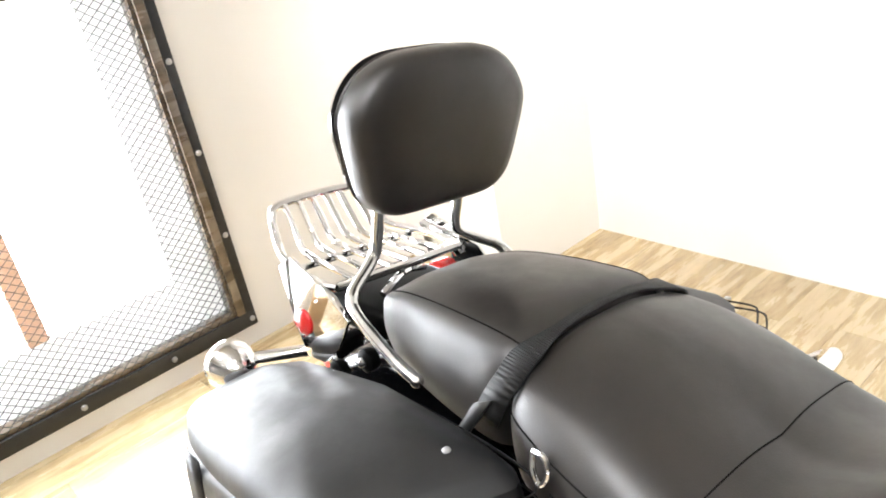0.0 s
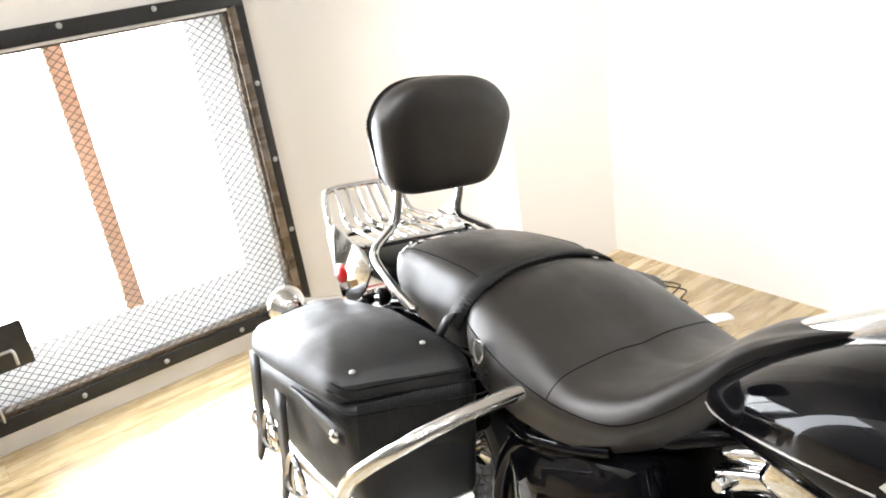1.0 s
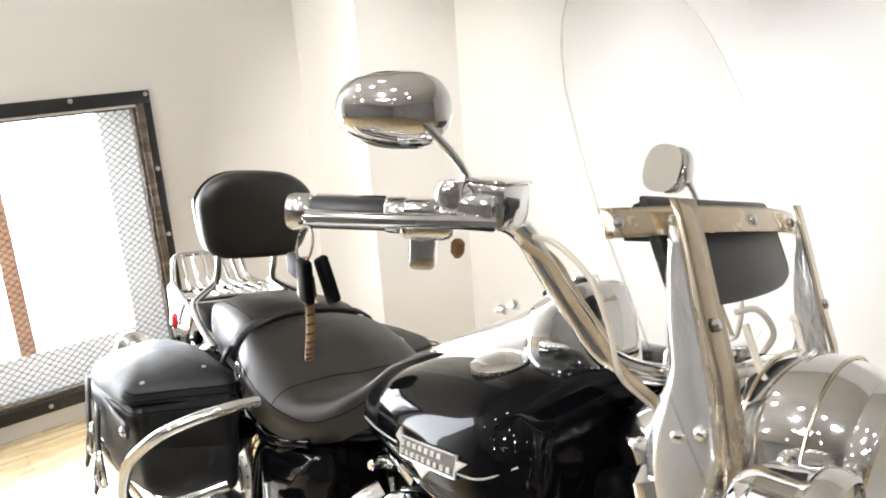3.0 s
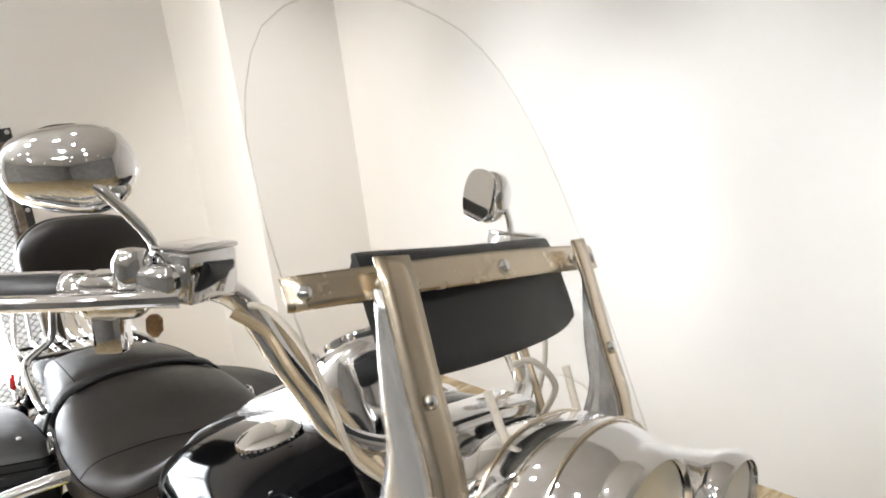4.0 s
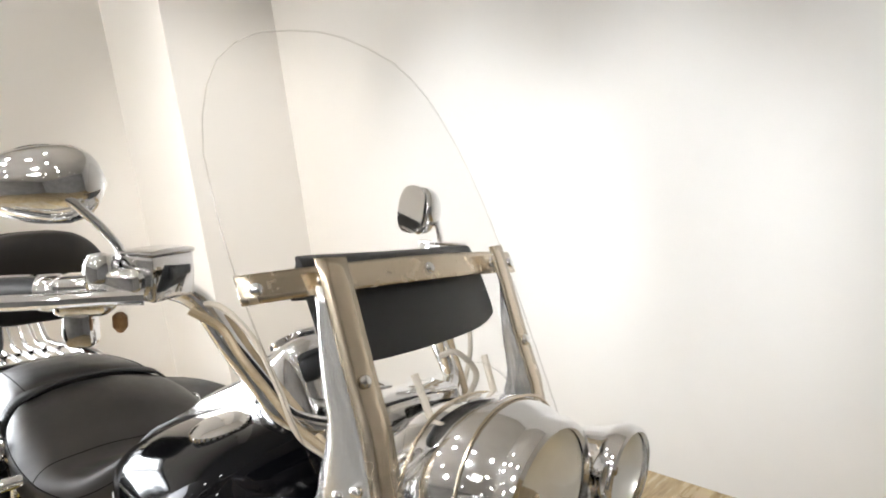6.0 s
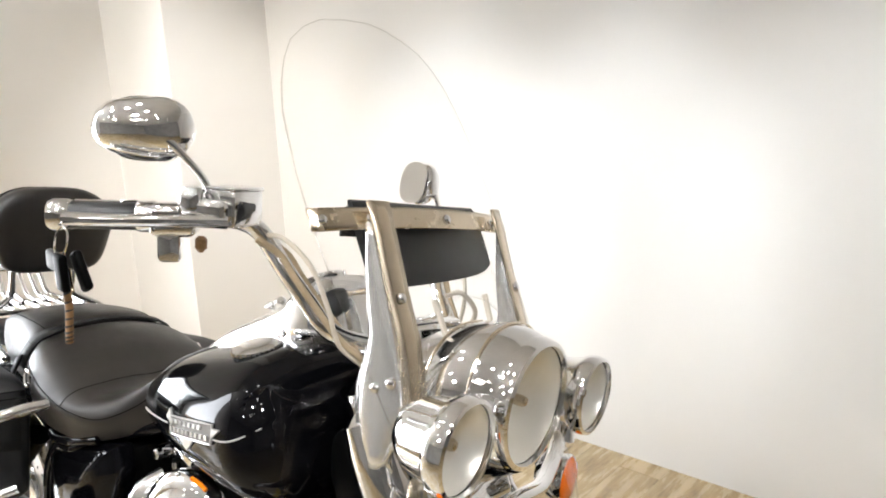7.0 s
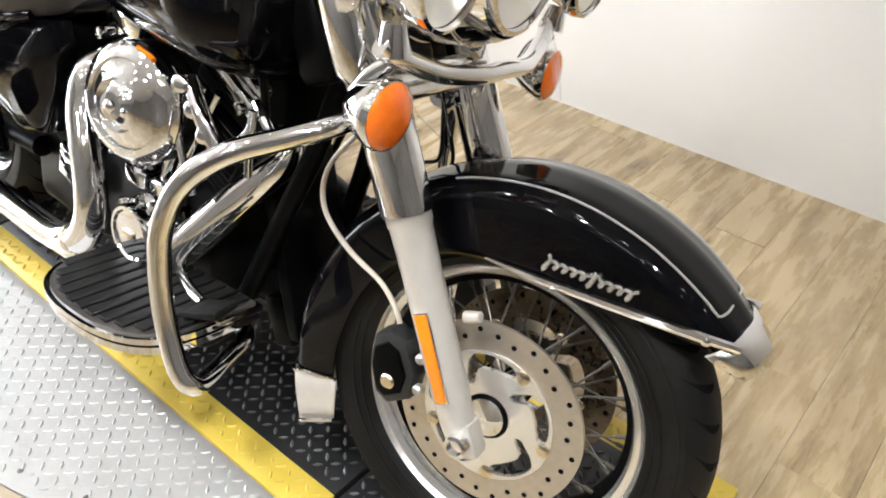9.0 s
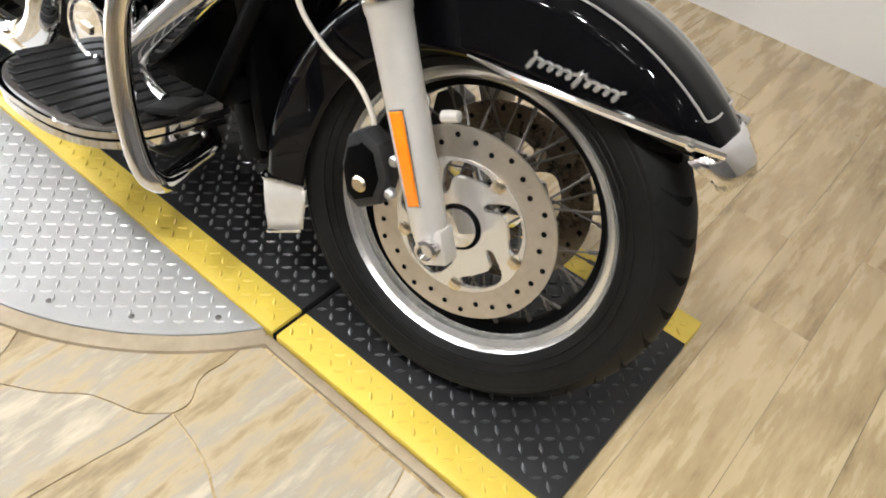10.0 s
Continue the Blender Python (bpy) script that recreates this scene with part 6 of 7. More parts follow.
def saddlebag(s):
    keys = keyed([(-1.333, 0.215, 0.385, 0.45, 0.660, 0.690), (-1.343, 0.195, 0.397, 0.432, 0.668, 0.692), (-1.375, 0.185, 0.402, 0.420, 0.672, 0.694), (-1.45, 0.18, 0.409, 0.412, 0.662, 0.694),
                  (-1.58, 0.18, 0.405, 0.410, 0.640, 0.682), (-1.70, 0.18, 0.388, 0.416, 0.608, 0.655), (-1.80, 0.185, 0.356, 0.43, 0.575, 0.615), (-1.845, 0.20, 0.315, 0.45, 0.558, 0.585)], 4)
    body = [bag_ring(x, yi, yo, zb, zo - 0.035, zi - 0.030, s) for x, yi, yo, zb, zo, zi in keys]
    bm = B()
    skin(bm, body)
    b = part("saddlebag", bm, BAGLEATHER, moto, "black leather saddlebag with chrome buckles")
    # lid: a nearly flat top with a crease, and a stiff lip sloping down all round
    plan = [(-1.258, 0.205), (-1.262, 0.235), (-1.335, 0.385), (-1.352, 0.404), (-1.385, 0.410), (-1.60, 0.398), (-1.74, 0.370), (-1.835, 0.330), (-1.852, 0.305), (-1.835, 0.205), (-1.80, 0.190), (-1.50, 0.182), (-1.30, 0.186)]
    for _ in range(3):
        plan = [(p[0] + (q[0] - p[0]) * f, p[1] + (q[1] - p[1]) * f) for p, q in zip(plan, plan[1:] + plan[:1]) for f in (0.25, 0.75)]

    def lid_z(x, y):
        zo, zi = np.interp(x, [-1.85, -1.68, -1.50, -1.32], [0.558, 0.615, 0.658, 0.682]), np.interp(x, [-1.85, -1.68, -1.50, -1.30], [0.588, 0.662, 0.696, 0.699])
        return float(zi + (y - 0.2) / 0.2 * (zo - zi))

    def lid_ring(k, d):
        return [Vector((-1.55 + (x + 1.55) * k, s * (0.30 + (y - 0.30) * k), lid_z(-1.55 + (x + 1.55) * k, 0.30 + (y - 0.30) * k) + d)) for x, y in plan]
    rows = [lid_ring(0.975, -0.040), lid_ring(1.0, -0.037), lid_ring(1.003, -0.030), lid_ring(0.985, -0.012), lid_ring(0.925, -0.001), lid_ring(0.895, 0.003), lid_ring(0.6, 0.016), lid_ring(0.25, 0.021)]
    bm = B()
    skin(bm, rows)
    lid = part("lid", bm, BAGLEATHER, b, "smooth leather lid with a stitched lip")
    for ring in (rows[4], rows[3], rows[1]):
        bm = B()
        tube(bm, ring + ring[:1], 0.0016, 6, 1)
        part("stitching", bm, SEAM, lid)
    # ribbed front panel
    bm = B()
    rr = []
    for k in range(9):
        y = 0.215 + 0.165 * k / 8
        rr.append([slant(-1.3325, s * y, z) for z in np.linspace(0.550, np.interp(y, [0.215, 0.385], [0.664, 0.640]), 5)])
    skin(bm, rr, cap=False, wrap=False)
    solid(part("embossed_panel", bm, BASKET, b, "ribbed leather front panel"), 0.003)
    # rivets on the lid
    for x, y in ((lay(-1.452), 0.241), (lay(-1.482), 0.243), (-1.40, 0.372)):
        bm = B()
        dome(bm, (x, s * y, lid_z(x, y) + 0.012), (0, s * 0.2, 1), 0.0055, 0.003, 14)
        part("rivet", bm, BOLT, lid)
    # side flap with its chrome stud
    bm = B()
    rr = []
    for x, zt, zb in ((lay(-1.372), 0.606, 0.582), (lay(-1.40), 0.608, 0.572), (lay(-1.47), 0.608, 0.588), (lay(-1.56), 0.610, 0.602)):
        rr.append([Vector((x, s * 0.408, zt)), Vector((x, s * 0.409, zb))])
    skin(bm, rr, cap=False, wrap=False)
    solid(part("side_tab", bm, BAGLEATHER, b, "pointed leather tab"), 0.004)
    bm = B()
    dome(bm, (lay(-1.390), s * 0.415, 0.592), (0, s, 0), 0.011, 0.007, 16)
    part("stud", bm, CHROME, b, "chrome stud")
    # two straps with chrome buckles
    for x, yo, dz in ((-1.535, 0.403, -0.022), (-1.680, 0.384, -0.008)):
        bm = B()
        rr = []
        for o, z in ((0.008, 0.600 + dz), (0.009, 0.56 + dz), (0.008, 0.50 + dz), (0.006, 0.45), (0.006, 0.41), (0.016, 0.36)):
            w = 0.019 if z > 0.39 else 0.008
            rr.append([Vector((x - w, s * (yo + o), z)), Vector((x + w, s * (yo + o), z))])
        skin(bm, rr, cap=False, wrap=False)
        st = solid(part("strap", bm, BAGLEATHER, b, "leather closing strap"), 0.004)
        bm = B()
        ring = []
        for j in range(25):
            a = 2 * math.pi * j / 24
            ring.append((x + 0.031 * math.copysign(abs(math.cos(a)) ** 0.7, math.cos(a)), s * (yo + 0.021 + 0.004 * math.sin(2 * a)), 0.470 + dz + 0.037 * math.copysign(abs(math.sin(a)) ** 0.7, math.sin(a))))
        tube(bm, ring, 0.0052, 8, 1)
        bk = part("buckle", bm, CHROME, st, "rounded chrome buckle")
        bm = B()
        tube(bm, [(x, s * (yo + 0.022), 0.498 + dz), (x, s * (yo + 0.026), 0.468 + dz), (x, s * (yo + 0.023), 0.436 + dz)], 0.003, 8)
        part("buckle_pin", bm, CHROME, bk)
    # chrome guard rails under the bag
    bm = B()
    tube(bm, [(x, s * y, z) for x, y, z in ((-1.150, 0.205, 0.688), (-1.158, 0.25, 0.682), (-1.175, 0.33, 0.663), (-1.200, 0.385, 0.634), (-1.255, 0.412, 0.578), (-1.292, 0.420, 0.535), (-1.322, 0.420, 0.47), (-1.322, 0.410, 0.440), (-1.30, 0.385, 0.432), (-1.25, 0.32, 0.455), (-1.215, 0.24, 0.485))], 0.0125, 14)
    part("bag_guard", bm, CHROME, moto, "bent chrome saddlebag guard rail")


saddlebag(-1)
saddlebag(1)


# -- engine --
CRANK = Vector((-0.715, 0, 0.325))


def cylinder(tilt, back):
    d = Vector((math.sin(radians(tilt)), 0, math.cos(radians(tilt))))
    side = Vector((0, 1, 0))
    fw_ = side.cross(d)
    base = CRANK + d * 0.13 + Vector((0, 0.01, 0))
    m = Matrix((( -fw_.x, 0, d.x, base.x), (0, 1, 0, base.y), (-fw_.z, 0, d.z, base.z), (0, 0, 0, 1)))
    bm = B()
    lathe(bm, [(0.062, 0.0), (0.062, 0.17)], (0, 0, 0), (0, 0, 1), 32)
    c = part("cylinder", bm, ENGINE, moto, "black finned engine cylinder", m)
    for k in range(11):
        bm = B()
        rbox(bm, (0.172, 0.205, 0.0035), Matrix.Translation((0, 0, 0.022 + k * 0.0135)), 0.0015, 1)
        part("fin", bm, ENGINE, c)
    bm = B()
    rbox(bm, (0.165, 0.18, 0.05), Matrix.Translation((0, 0, 0.193)), 0.012, 3)
    part("cylinder_head", bm, ENGINE, c)
    bm = B()
    rbox(bm, (0.172, 0.225, 0.034), Matrix.Translation((0, 0, 0.234)), 0.010, 3)
    rc = part("rocker_cover", bm, CHROME, c, "chrome rocker cover")
    bm = B()
    rbox(bm, (0.160, 0.20, 0.030), Matrix.Translation((0, 0, 0.263)), 0.014, 3)
    part("rocker_top", bm, CHROME, rc)
    for x in (-0.065, 0.065):
        bm = B()
        lathe(bm, [(0.011, 0), (0.011, 0.012), (0.008, 0.015), (0.002, 0.015)], (x, -0.113, 0.232), (0, -1, 0), 12)
        part("cover_bolt", bm, CHROME, rc)
    return c


cylinder(24, False)
cylinder(-21, True)


def engine():
    bm = B()
    rows = [superring(x, 0.0, w, zb, zt, 3.0, 0, 36) for x, w, zb, zt in ((-0.585, 0.075, 0.20, 0.40), (-0.60, 0.095, 0.175, 0.44), (-0.66, 0.11, 0.155, 0.47), (-0.74, 0.115, 0.15, 0.475), (-0.82, 0.11, 0.155, 0.47), (-0.90, 0.10, 0.17, 0.46), (-0.95, 0.09, 0.18, 0.46))]
    skin(bm, rows)
    e = part("crankcase", bm, ENGINE, moto, "black engine crankcase")
    # chrome cam cover with round timer cover
    bm = B()
    mm = Matrix(((1, 0, 0, 0), (0, 0, -1, -0.105), (0, 1, 0, 0), (0, 0, 0, 1)))
    plate(bm, [(-0.80, 0.30), (-0.785, 0.255), (-0.74, 0.235), (-0.685, 0.245), (-0.65, 0.285), (-0.63, 0.345), (-0.64, 0.395), (-0.68, 0.42), (-0.73, 0.405), (-0.775, 0.375)], mm, 0.055, 0.012)
    cc = part("cam_cover", bm, CHROME, e, "chrome cam cover")
    bm = B()
    lathe(bm, [(0.056, 0.0), (0.056, 0.035), (0.053, 0.042), (0.047, 0.042), (0.043, 0.038), (0.002, 0.039)], (-0.694, -0.158, 0.345), (0.0, -1, 0.05), 40)
    part("timer_cover", bm, CHROME, cc, "round chrome timer cover")
    bm = B()
    rbox(bm, (0.030, 0.004, 0.014), Matrix.Translation((-0.694, -0.199, 0.348)), 0.001, 1)
    part("cover_mark", bm, STEEL, cc)
    for x, z in ((-0.79, 0.30), (-0.745, 0.245), (-0.665, 0.27), (-0.645, 0.345), (-0.67, 0.405), (-0.765, 0.375)):
        bm = B()
        lathe(bm, [(0.009, 0), (0.009, 0.010), (0.006, 0.012), (0.002, 0.012)], (x, -0.160, z), (0, -1, 0), 12)
        part("cover_bolt", bm, CHROME, cc)
    # lifter blocks and pushrod tubes
    for tilt, x0 in ((24, -0.675), (-21, -0.755)):
        d = Vector((math.sin(radians(tilt)), 0, math.cos(radians(tilt))))
        bm = B()
        rbox(bm, (0.06, 0.05, 0.04), Matrix.Translation((x0, -0.125, 0.425)), 0.010, 3)
        part("lifter_block", bm, CHROME, cc)
        for off in (-0.018, 0.018):
            a = Vector((x0 + off, -0.122, 0.44))
            bm = B()
            tube(bm, [a, a + d * 0.06], [0.0115, 0.0115], 12, 1)
            tube(bm, [a + d * 0.055, a + d * 0.21 + Vector((0, 0.02, 0))], 0.0085, 12, 1)
            part("pushrod_tube", bm, CHROME, e, "chrome pushrod tube")
    # gearbox behind
    bm = B()
    rbox(bm, (0.26, 0.21, 0.24), Matrix.Translation((-1.06, 0.0, 0.30)), 0.03, 3)
    g = part("gearbox", bm, ENGINE, moto, "black gearbox casing")
    bm = B()
    rbox(bm, (0.105, 0.035, 0.085), Matrix.Translation((-0.985, -0.120, 0.335)) @ pose(0, 0, 0, 0, 14), 0.014, 3)
    gc = part("gearbox_cover", bm, CHROME, g, "ribbed chrome gearbox end cover")
    for k in range(3):
        bm = B()
        rbox(bm, (0.075, 0.006, 0.010), Matrix.Translation((-0.985, -0.139, 0.31 + 0.024 * k)) @ pose(0, 0, 0, 0, 14), 0.003, 1)
        part("rib", bm, ENGINE, gc)
    bm = B()
    lathe(bm, [(0.018, 0), (0.020, 0.004), (0.020, 0.02), (0.012, 0.024), (0.003, 0.024)], (-0.93, -0.11, 0.45), (0, -1, 0), 16)
    part("filler_plug", bm, STEEL, g)
    # black regulator and lower frame in front of the engine
    bm = B()
    rbox(bm, (0.05, 0.11, 0.10), Matrix.Translation((-0.455, 0.0, 0.23)) @ pose(0, 0, 0, 0, -25), 0.008, 2)
    rg = part("regulator", bm, BLACK, moto, "black finned voltage regulator")
    for k in range(6):
        bm = B()
        rbox(bm, (0.022, 0.10, 0.004), Matrix.Translation((-0.425 + 0.007 * k * 0.4, 0.0, 0.195 + k * 0.015)) @ pose(0, 0, 0, 0, -25), 0.001, 1)
        part("cooling_fin", bm, BLACK, rg)
    # horn cover side: oil filter
    bm = B()
    lathe(bm, [(0.038, 0), (0.04, 0.006), (0.04, 0.075), (0.034, 0.084), (0.01, 0.086)], (-0.575, 0.02, 0.235), (1, 0, 0.12), 28)
    part("oil_filter", bm, BLACK, moto, "black oil filter")


engine()


def front_head_trim():
    """Bright breather fittings and ribbed tubes along the front cylinder's head."""
    d = Vector((math.sin(radians(24)), 0, math.cos(radians(24))))
    base = CRANK + d * 0.30 + Vector((0.045, -0.140, 0.012))
    bm = B()
    tube(bm, [base + Vector((-0.045, 0, 0.045)), base + Vector((0.0, -0.012, 0.005)), base + Vector((0.045, -0.010, -0.05))], [0.013, 0.015, 0.013], 14)
    t = part("head_fitting", bm, CHROME, moto, "polished fittings along the front cylinder head")
    for k in range(4):
        bm = B()
        p = base + Vector((-0.04 + 0.03 * k, -0.018, 0.04 - 0.032 * k))
        lathe(bm, [(0.011, -0.010), (0.014, -0.008), (0.014, 0.006), (0.010, 0.009), (0.003, 0.010)], p, (0.5, -1, 0.3), 14)
        part("fitting_nut", bm, CHROME, t)
    for k in range(2):
        bm = B()
        o = Vector((0.012 * k, -0.006 * k, 0))
        tube(bm, [base + o + Vector((-0.075, 0.0, 0.02)), base + o + Vector((-0.06, -0.012, -0.06)), base + o + Vector((-0.025, -0.012, -0.14))], 0.0065, 10)
        part("pushrod_cover", bm, CHROME, t)
    for k in range(3):
        bm = B()
        tube(bm, [base + Vector((0.05 + 0.02 * k, 0.01, -0.03 - 0.02 * k)), base + Vector((0.085 + 0.012 * k, -0.005, -0.015)), base + Vector((0.11, 0.0, 0.02 + 0.012 * k))], 0.007, 10)
        part("elbow", bm, CHROME, t)


front_head_trim()


def gap_fillers():
    """Primary case, battery box and two fillers, added in black to darken the frame's gaps."""
    bm = B()
    rows = [superring(x, 0.165, 0.045, zb, zt, 3.0, 0, 28) for x, zb, zt in ((-0.50, 0.22, 0.36), (-0.52, 0.17, 0.41), (-0.60, 0.15, 0.43), (-0.85, 0.15, 0.44), (-1.05, 0.17, 0.42), (-1.12, 0.20, 0.38))]
    skin(bm, rows)
    part("primary_cover", bm, ENGINE, moto, "primary drive case, added in black to darken the gap")
    bm = B()
    rbox(bm, (0.24, 0.24, 0.26), Matrix.Translation((-1.09, 0.0, 0.50)), 0.02, 2)
    part("battery_box", bm, BLACK, moto, "black battery box added to fill the gap under the seat")
    bm = B()
    rbox(bm, (0.03, 0.15, 0.40), Matrix.Translation((-0.455, 0.0, 0.42)) @ pose(0, 0, 0, 0, -19), 0.01, 2)
    part("front_filler", bm, BLACK, moto, "black filler added to darken the gap between the downtubes")
    bm = B()
    rbox(bm, (0.30, 0.14, 0.14), Matrix.Translation((-0.60, 0.0, 0.665)), 0.03, 2)
    part("under_tank_filler", bm, BLACK, moto, "black filler added to darken the space under the tank")


gap_fillers()


def air_cleaner():
    c = Vector((-0.702, -0.123, 0.582))
    ax = Vector((0.24, -1, 0.14)).normalized()
    bm = B()
    lathe(bm, [(0.075, 0.0), (0.098, 0.008), (0.101, 0.02), (0.101, 0.056), (0.096, 0.066)], c, ax, 56)
    a = part("air_cleaner", bm, ENGINE, moto, "round chrome air cleaner with stepped cover")
    bm = B()
    lathe(bm, [(0.102, 0.050), (0.103, 0.058), (0.098, 0.068), (0.090, 0.076), (0.082, 0.081), (0.075, 0.084), (0.0725, 0.080), (0.064, 0.083), (0.053, 0.091), (0.044, 0.096), (0.042, 0.091), (0.033, 0.094), (0.026, 0.103), (0.022, 0.108), (0.012, 0.110), (0.001, 0.110)], c, ax, 56)
    cv = part("cover", bm, CHROME, a, "stepped chrome cover")
    bm = B()
    dome(bm, c + ax * 0.109, ax, 0.012, 0.008, 16)
    part("centre_bolt", bm, CHROME, cv)
    # orange mark on the rim
    bm = B()
    _, u, w = basis(ax)
    pts = []
    for k in range(7):
        t = radians(8 + 22 * k / 6)
        pts.append(c + ax * 0.0725 + (u * math.cos(t) - w * math.sin(t)) * 0.096)
    tube(bm, pts, 0.004, 6, 1)
    part("orange_mark", bm, REFLECTOR, cv, "small orange bar on the rim")
    for k in range(12):
        t = 2 * math.pi * k / 12 + 0.2
        bm = B()
        dome(bm, c + ax * 0.071 + (u * math.cos(t) + w * math.sin(t)) * 0.0945, ax, 0.005, 0.004, 10)
        part("rim_screw", bm, CHROME, cv)


air_cleaner()


def exhaust():
    bm = B()
    tube(bm, [(-0.86, -0.11, 0.60), (-0.872, -0.150, 0.575), (-0.862, -0.172, 0.52), (-0.83, -0.190, 0.455), (-0.808, -0.20, 0.39), (-0.812, -0.205, 0.325), (-0.85, -0.207, 0.268), (-0.93, -0.208, 0.236), (-1.08, -0.21, 0.230), (-1.28, -0.215, 0.236)], 0.029, 20)
    r = part("rear_header", bm, CHROME, moto, "chrome rear exhaust header shield")
    bm = B()
    tube(bm, [(-0.47, -0.03, 0.60), (-0.455, -0.055, 0.555), (-0.48, -0.075, 0.515), (-0.53, -0.105, 0.45), (-0.585, -0.135, 0.375), (-0.64, -0.155, 0.31), (-0.72, -0.165, 0.245), (-0.84, -0.18, 0.215), (-0.98, -0.20, 0.215)], [0.022, 0.026, 0.030, 0.033, 0.034, 0.033, 0.030, 0.027, 0.024], 20)
    f = part("front_header", bm, CHROME, moto, "chrome front exhaust header shield")
    for q in ((-0.86, -0.205, 0.262), (-0.60, -0.14, 0.355)):
        bm = B()
        lathe(bm, [(0.0315, -0.006), (0.033, -0.005), (0.033, 0.005), (0.0315, 0.006)], q, (-0.75, -0.1, -0.6), 20)
        part("clamp", bm, STEEL, f)
    for s in (-1, 1):
        bm = B()
        tube(bm, [(-1.22, s * 0.215, 0.238), (-1.30, s * 0.222, 0.238), (-1.36, s * 0.226, 0.238), (-1.9, s * 0.235, 0.245), (-2.02, s * 0.237, 0.247), (-2.03, s * 0.237, 0.247)], [0.030, 0.040, 0.047, 0.047, 0.044, 0.036], 22)
        part("muffler", bm, CHROME, moto, "long chrome muffler")


exhaust()


# -- frame, boards, guards --
def chassis():
    for s in (-1, 1):
        bm = B()
        tube(bm, [(-0.34, s * 0.03, 0.80), (-0.375, s * 0.06, 0.62), (-0.43, s * 0.085, 0.45), (-0.50, s * 0.10, 0.27), (-0.56, s * 0.115, 0.17), (-0.66, s * 0.125, 0.14), (-1.10, s * 0.13, 0.14), (-1.22, s * 0.13, 0.18)], 0.017, 12)
        f = part("frame_tube", bm, BLACK, moto, "black frame downtube")
        bm = B()
        tube(bm, [(-0.36, s * 0.05, 0.74), (-0.60, s * 0.05, 0.74), (-0.86, s * 0.05, 0.70), (-1.00, s * 0.115, 0.650), (-1.10, s * 0.165, 0.600), (-1.19, s * 0.165, 0.570), (-1.24, s * 0.16, 0.46), (-1.24, s * 0.15, 0.28)], 0.015, 12)
        part("frame_rail", bm, PAINT, f)
        bm = B()
        tube(bm, [(-1.02, s * 0.165, 0.640), (-1.08, s * 0.180, 0.622), (-1.15, s * 0.185, 0.605), (-1.20, s * 0.175, 0.60)], 0.010, 10)
        part("frame_tie", bm, PAINT, f)
        bm = B()
        tube(bm, [(-1.12, s * 0.12, 0.33), (-1.613, s * 0.14, 0.31)], 0.024, 12, 1)
        part("swing_arm", bm, BLACK, f)
        # glossy side cover under the seat
        bm = B()
        mm = Matrix(((1, 0, 0, 0), (0, 0, s, s * 0.150), (0, 1, 0, 0), (0, 0, 0, 1)))
        shape = [(-1.21, 0.40), (-1.23, 0.56), (-1.18, 0.600), (-1.06, 0.625), (-0.97, 0.64), (-0.955, 0.59), (-0.99, 0.48), (-1.03, 0.40), (-1.10, 0.375)]
        shape = [(p[0] * (1 - f) + q[0] * f, p[1] * (1 - f) + q[1] * f) for p, q in zip(shape, shape[1:] + shape[:1]) for f in (0.0, 0.25, 0.5, 0.75)]
        skin(bm, [[mm @ Vector((-1.09 + (x + 1.09) * k, 0.505 + (z - 0.505) * k, d)) for x, z in shape] for k, d in ((1.0, -0.03), (1.0, 0.0), (0.96, 0.012), (0.82, 0.026), (0.55, 0.036), (0.2, 0.040))])
        sc = part("side_cover", bm, PAINT, moto, "gloss black side cover")
        # shock
        bm = B()
        tube(bm, [(-1.30, s * 0.16, 0.56), (-1.50, s * 0.165, 0.36)], 0.026, 14, 1)
        part("shock_absorber", bm, BLACK, moto, "black shock absorber")
        # engine guard
        bm = B()
        tube(bm, [(x, s * y, z) for x, y, z in ((-0.268, 0.075, 0.700), (-0.285, 0.13, 0.683), (-0.318, 0.19, 0.664), (-0.355, 0.25, 0.642), (-0.390, 0.292, 0.597), (-0.409, 0.312, 0.528), (-0.410, 0.317, 0.455), (-0.398, 0.317, 0.375), (-0.372, 0.314, 0.305), (-0.358, 0.300, 0.278), (-0.372, 0.265, 0.262), (-0.41, 0.20, 0.245), (-0.45, 0.13, 0.230), (-0.49, 0.105, 0.225))], 0.0165, 16)
        g = part("engine_guard", bm, CHROME, moto, "bent chrome engine guard bar")
        bm = B()
        lathe(bm, [(0.016, -0.014), (0.019, -0.012), (0.019, 0.012), (0.016, 0.014)], (-0.275, s * 0.10, 0.693), (-0.5, s * 1.0, -0.2), 16)
        part("guard_clamp", bm, CHROME, g)
        # rubber-ribbed rider board
        bt = thing_part("footboard", moto, "chrome rimmed footboard with ribbed rubber pad")
        tilt = Matrix.Translation((-0.78, 0, 0.262)) @ pose(0, 0, 0, 0, -6) @ Matrix.Translation((0.78, 0, -0.262))
        outline = []
        for k in range(25):
            a = math.pi * k / 24
            outline.append((-0.597 + 0.186 * math.copysign(abs(math.cos(a)) ** 0.8, math.cos(a)), s * (0.215 + 0.147 * math.sin(a) ** 0.75)))
        outline = [(-0.411, s * 0.125)] + outline + [(-0.783, s * 0.125)]
        if s < 0:
            outline = outline[::-1]
        shrink = lambda f: [(-0.597 + (x + 0.597) * f, s * (0.215 + (abs(y) - 0.215) * f)) for x, y in outline]
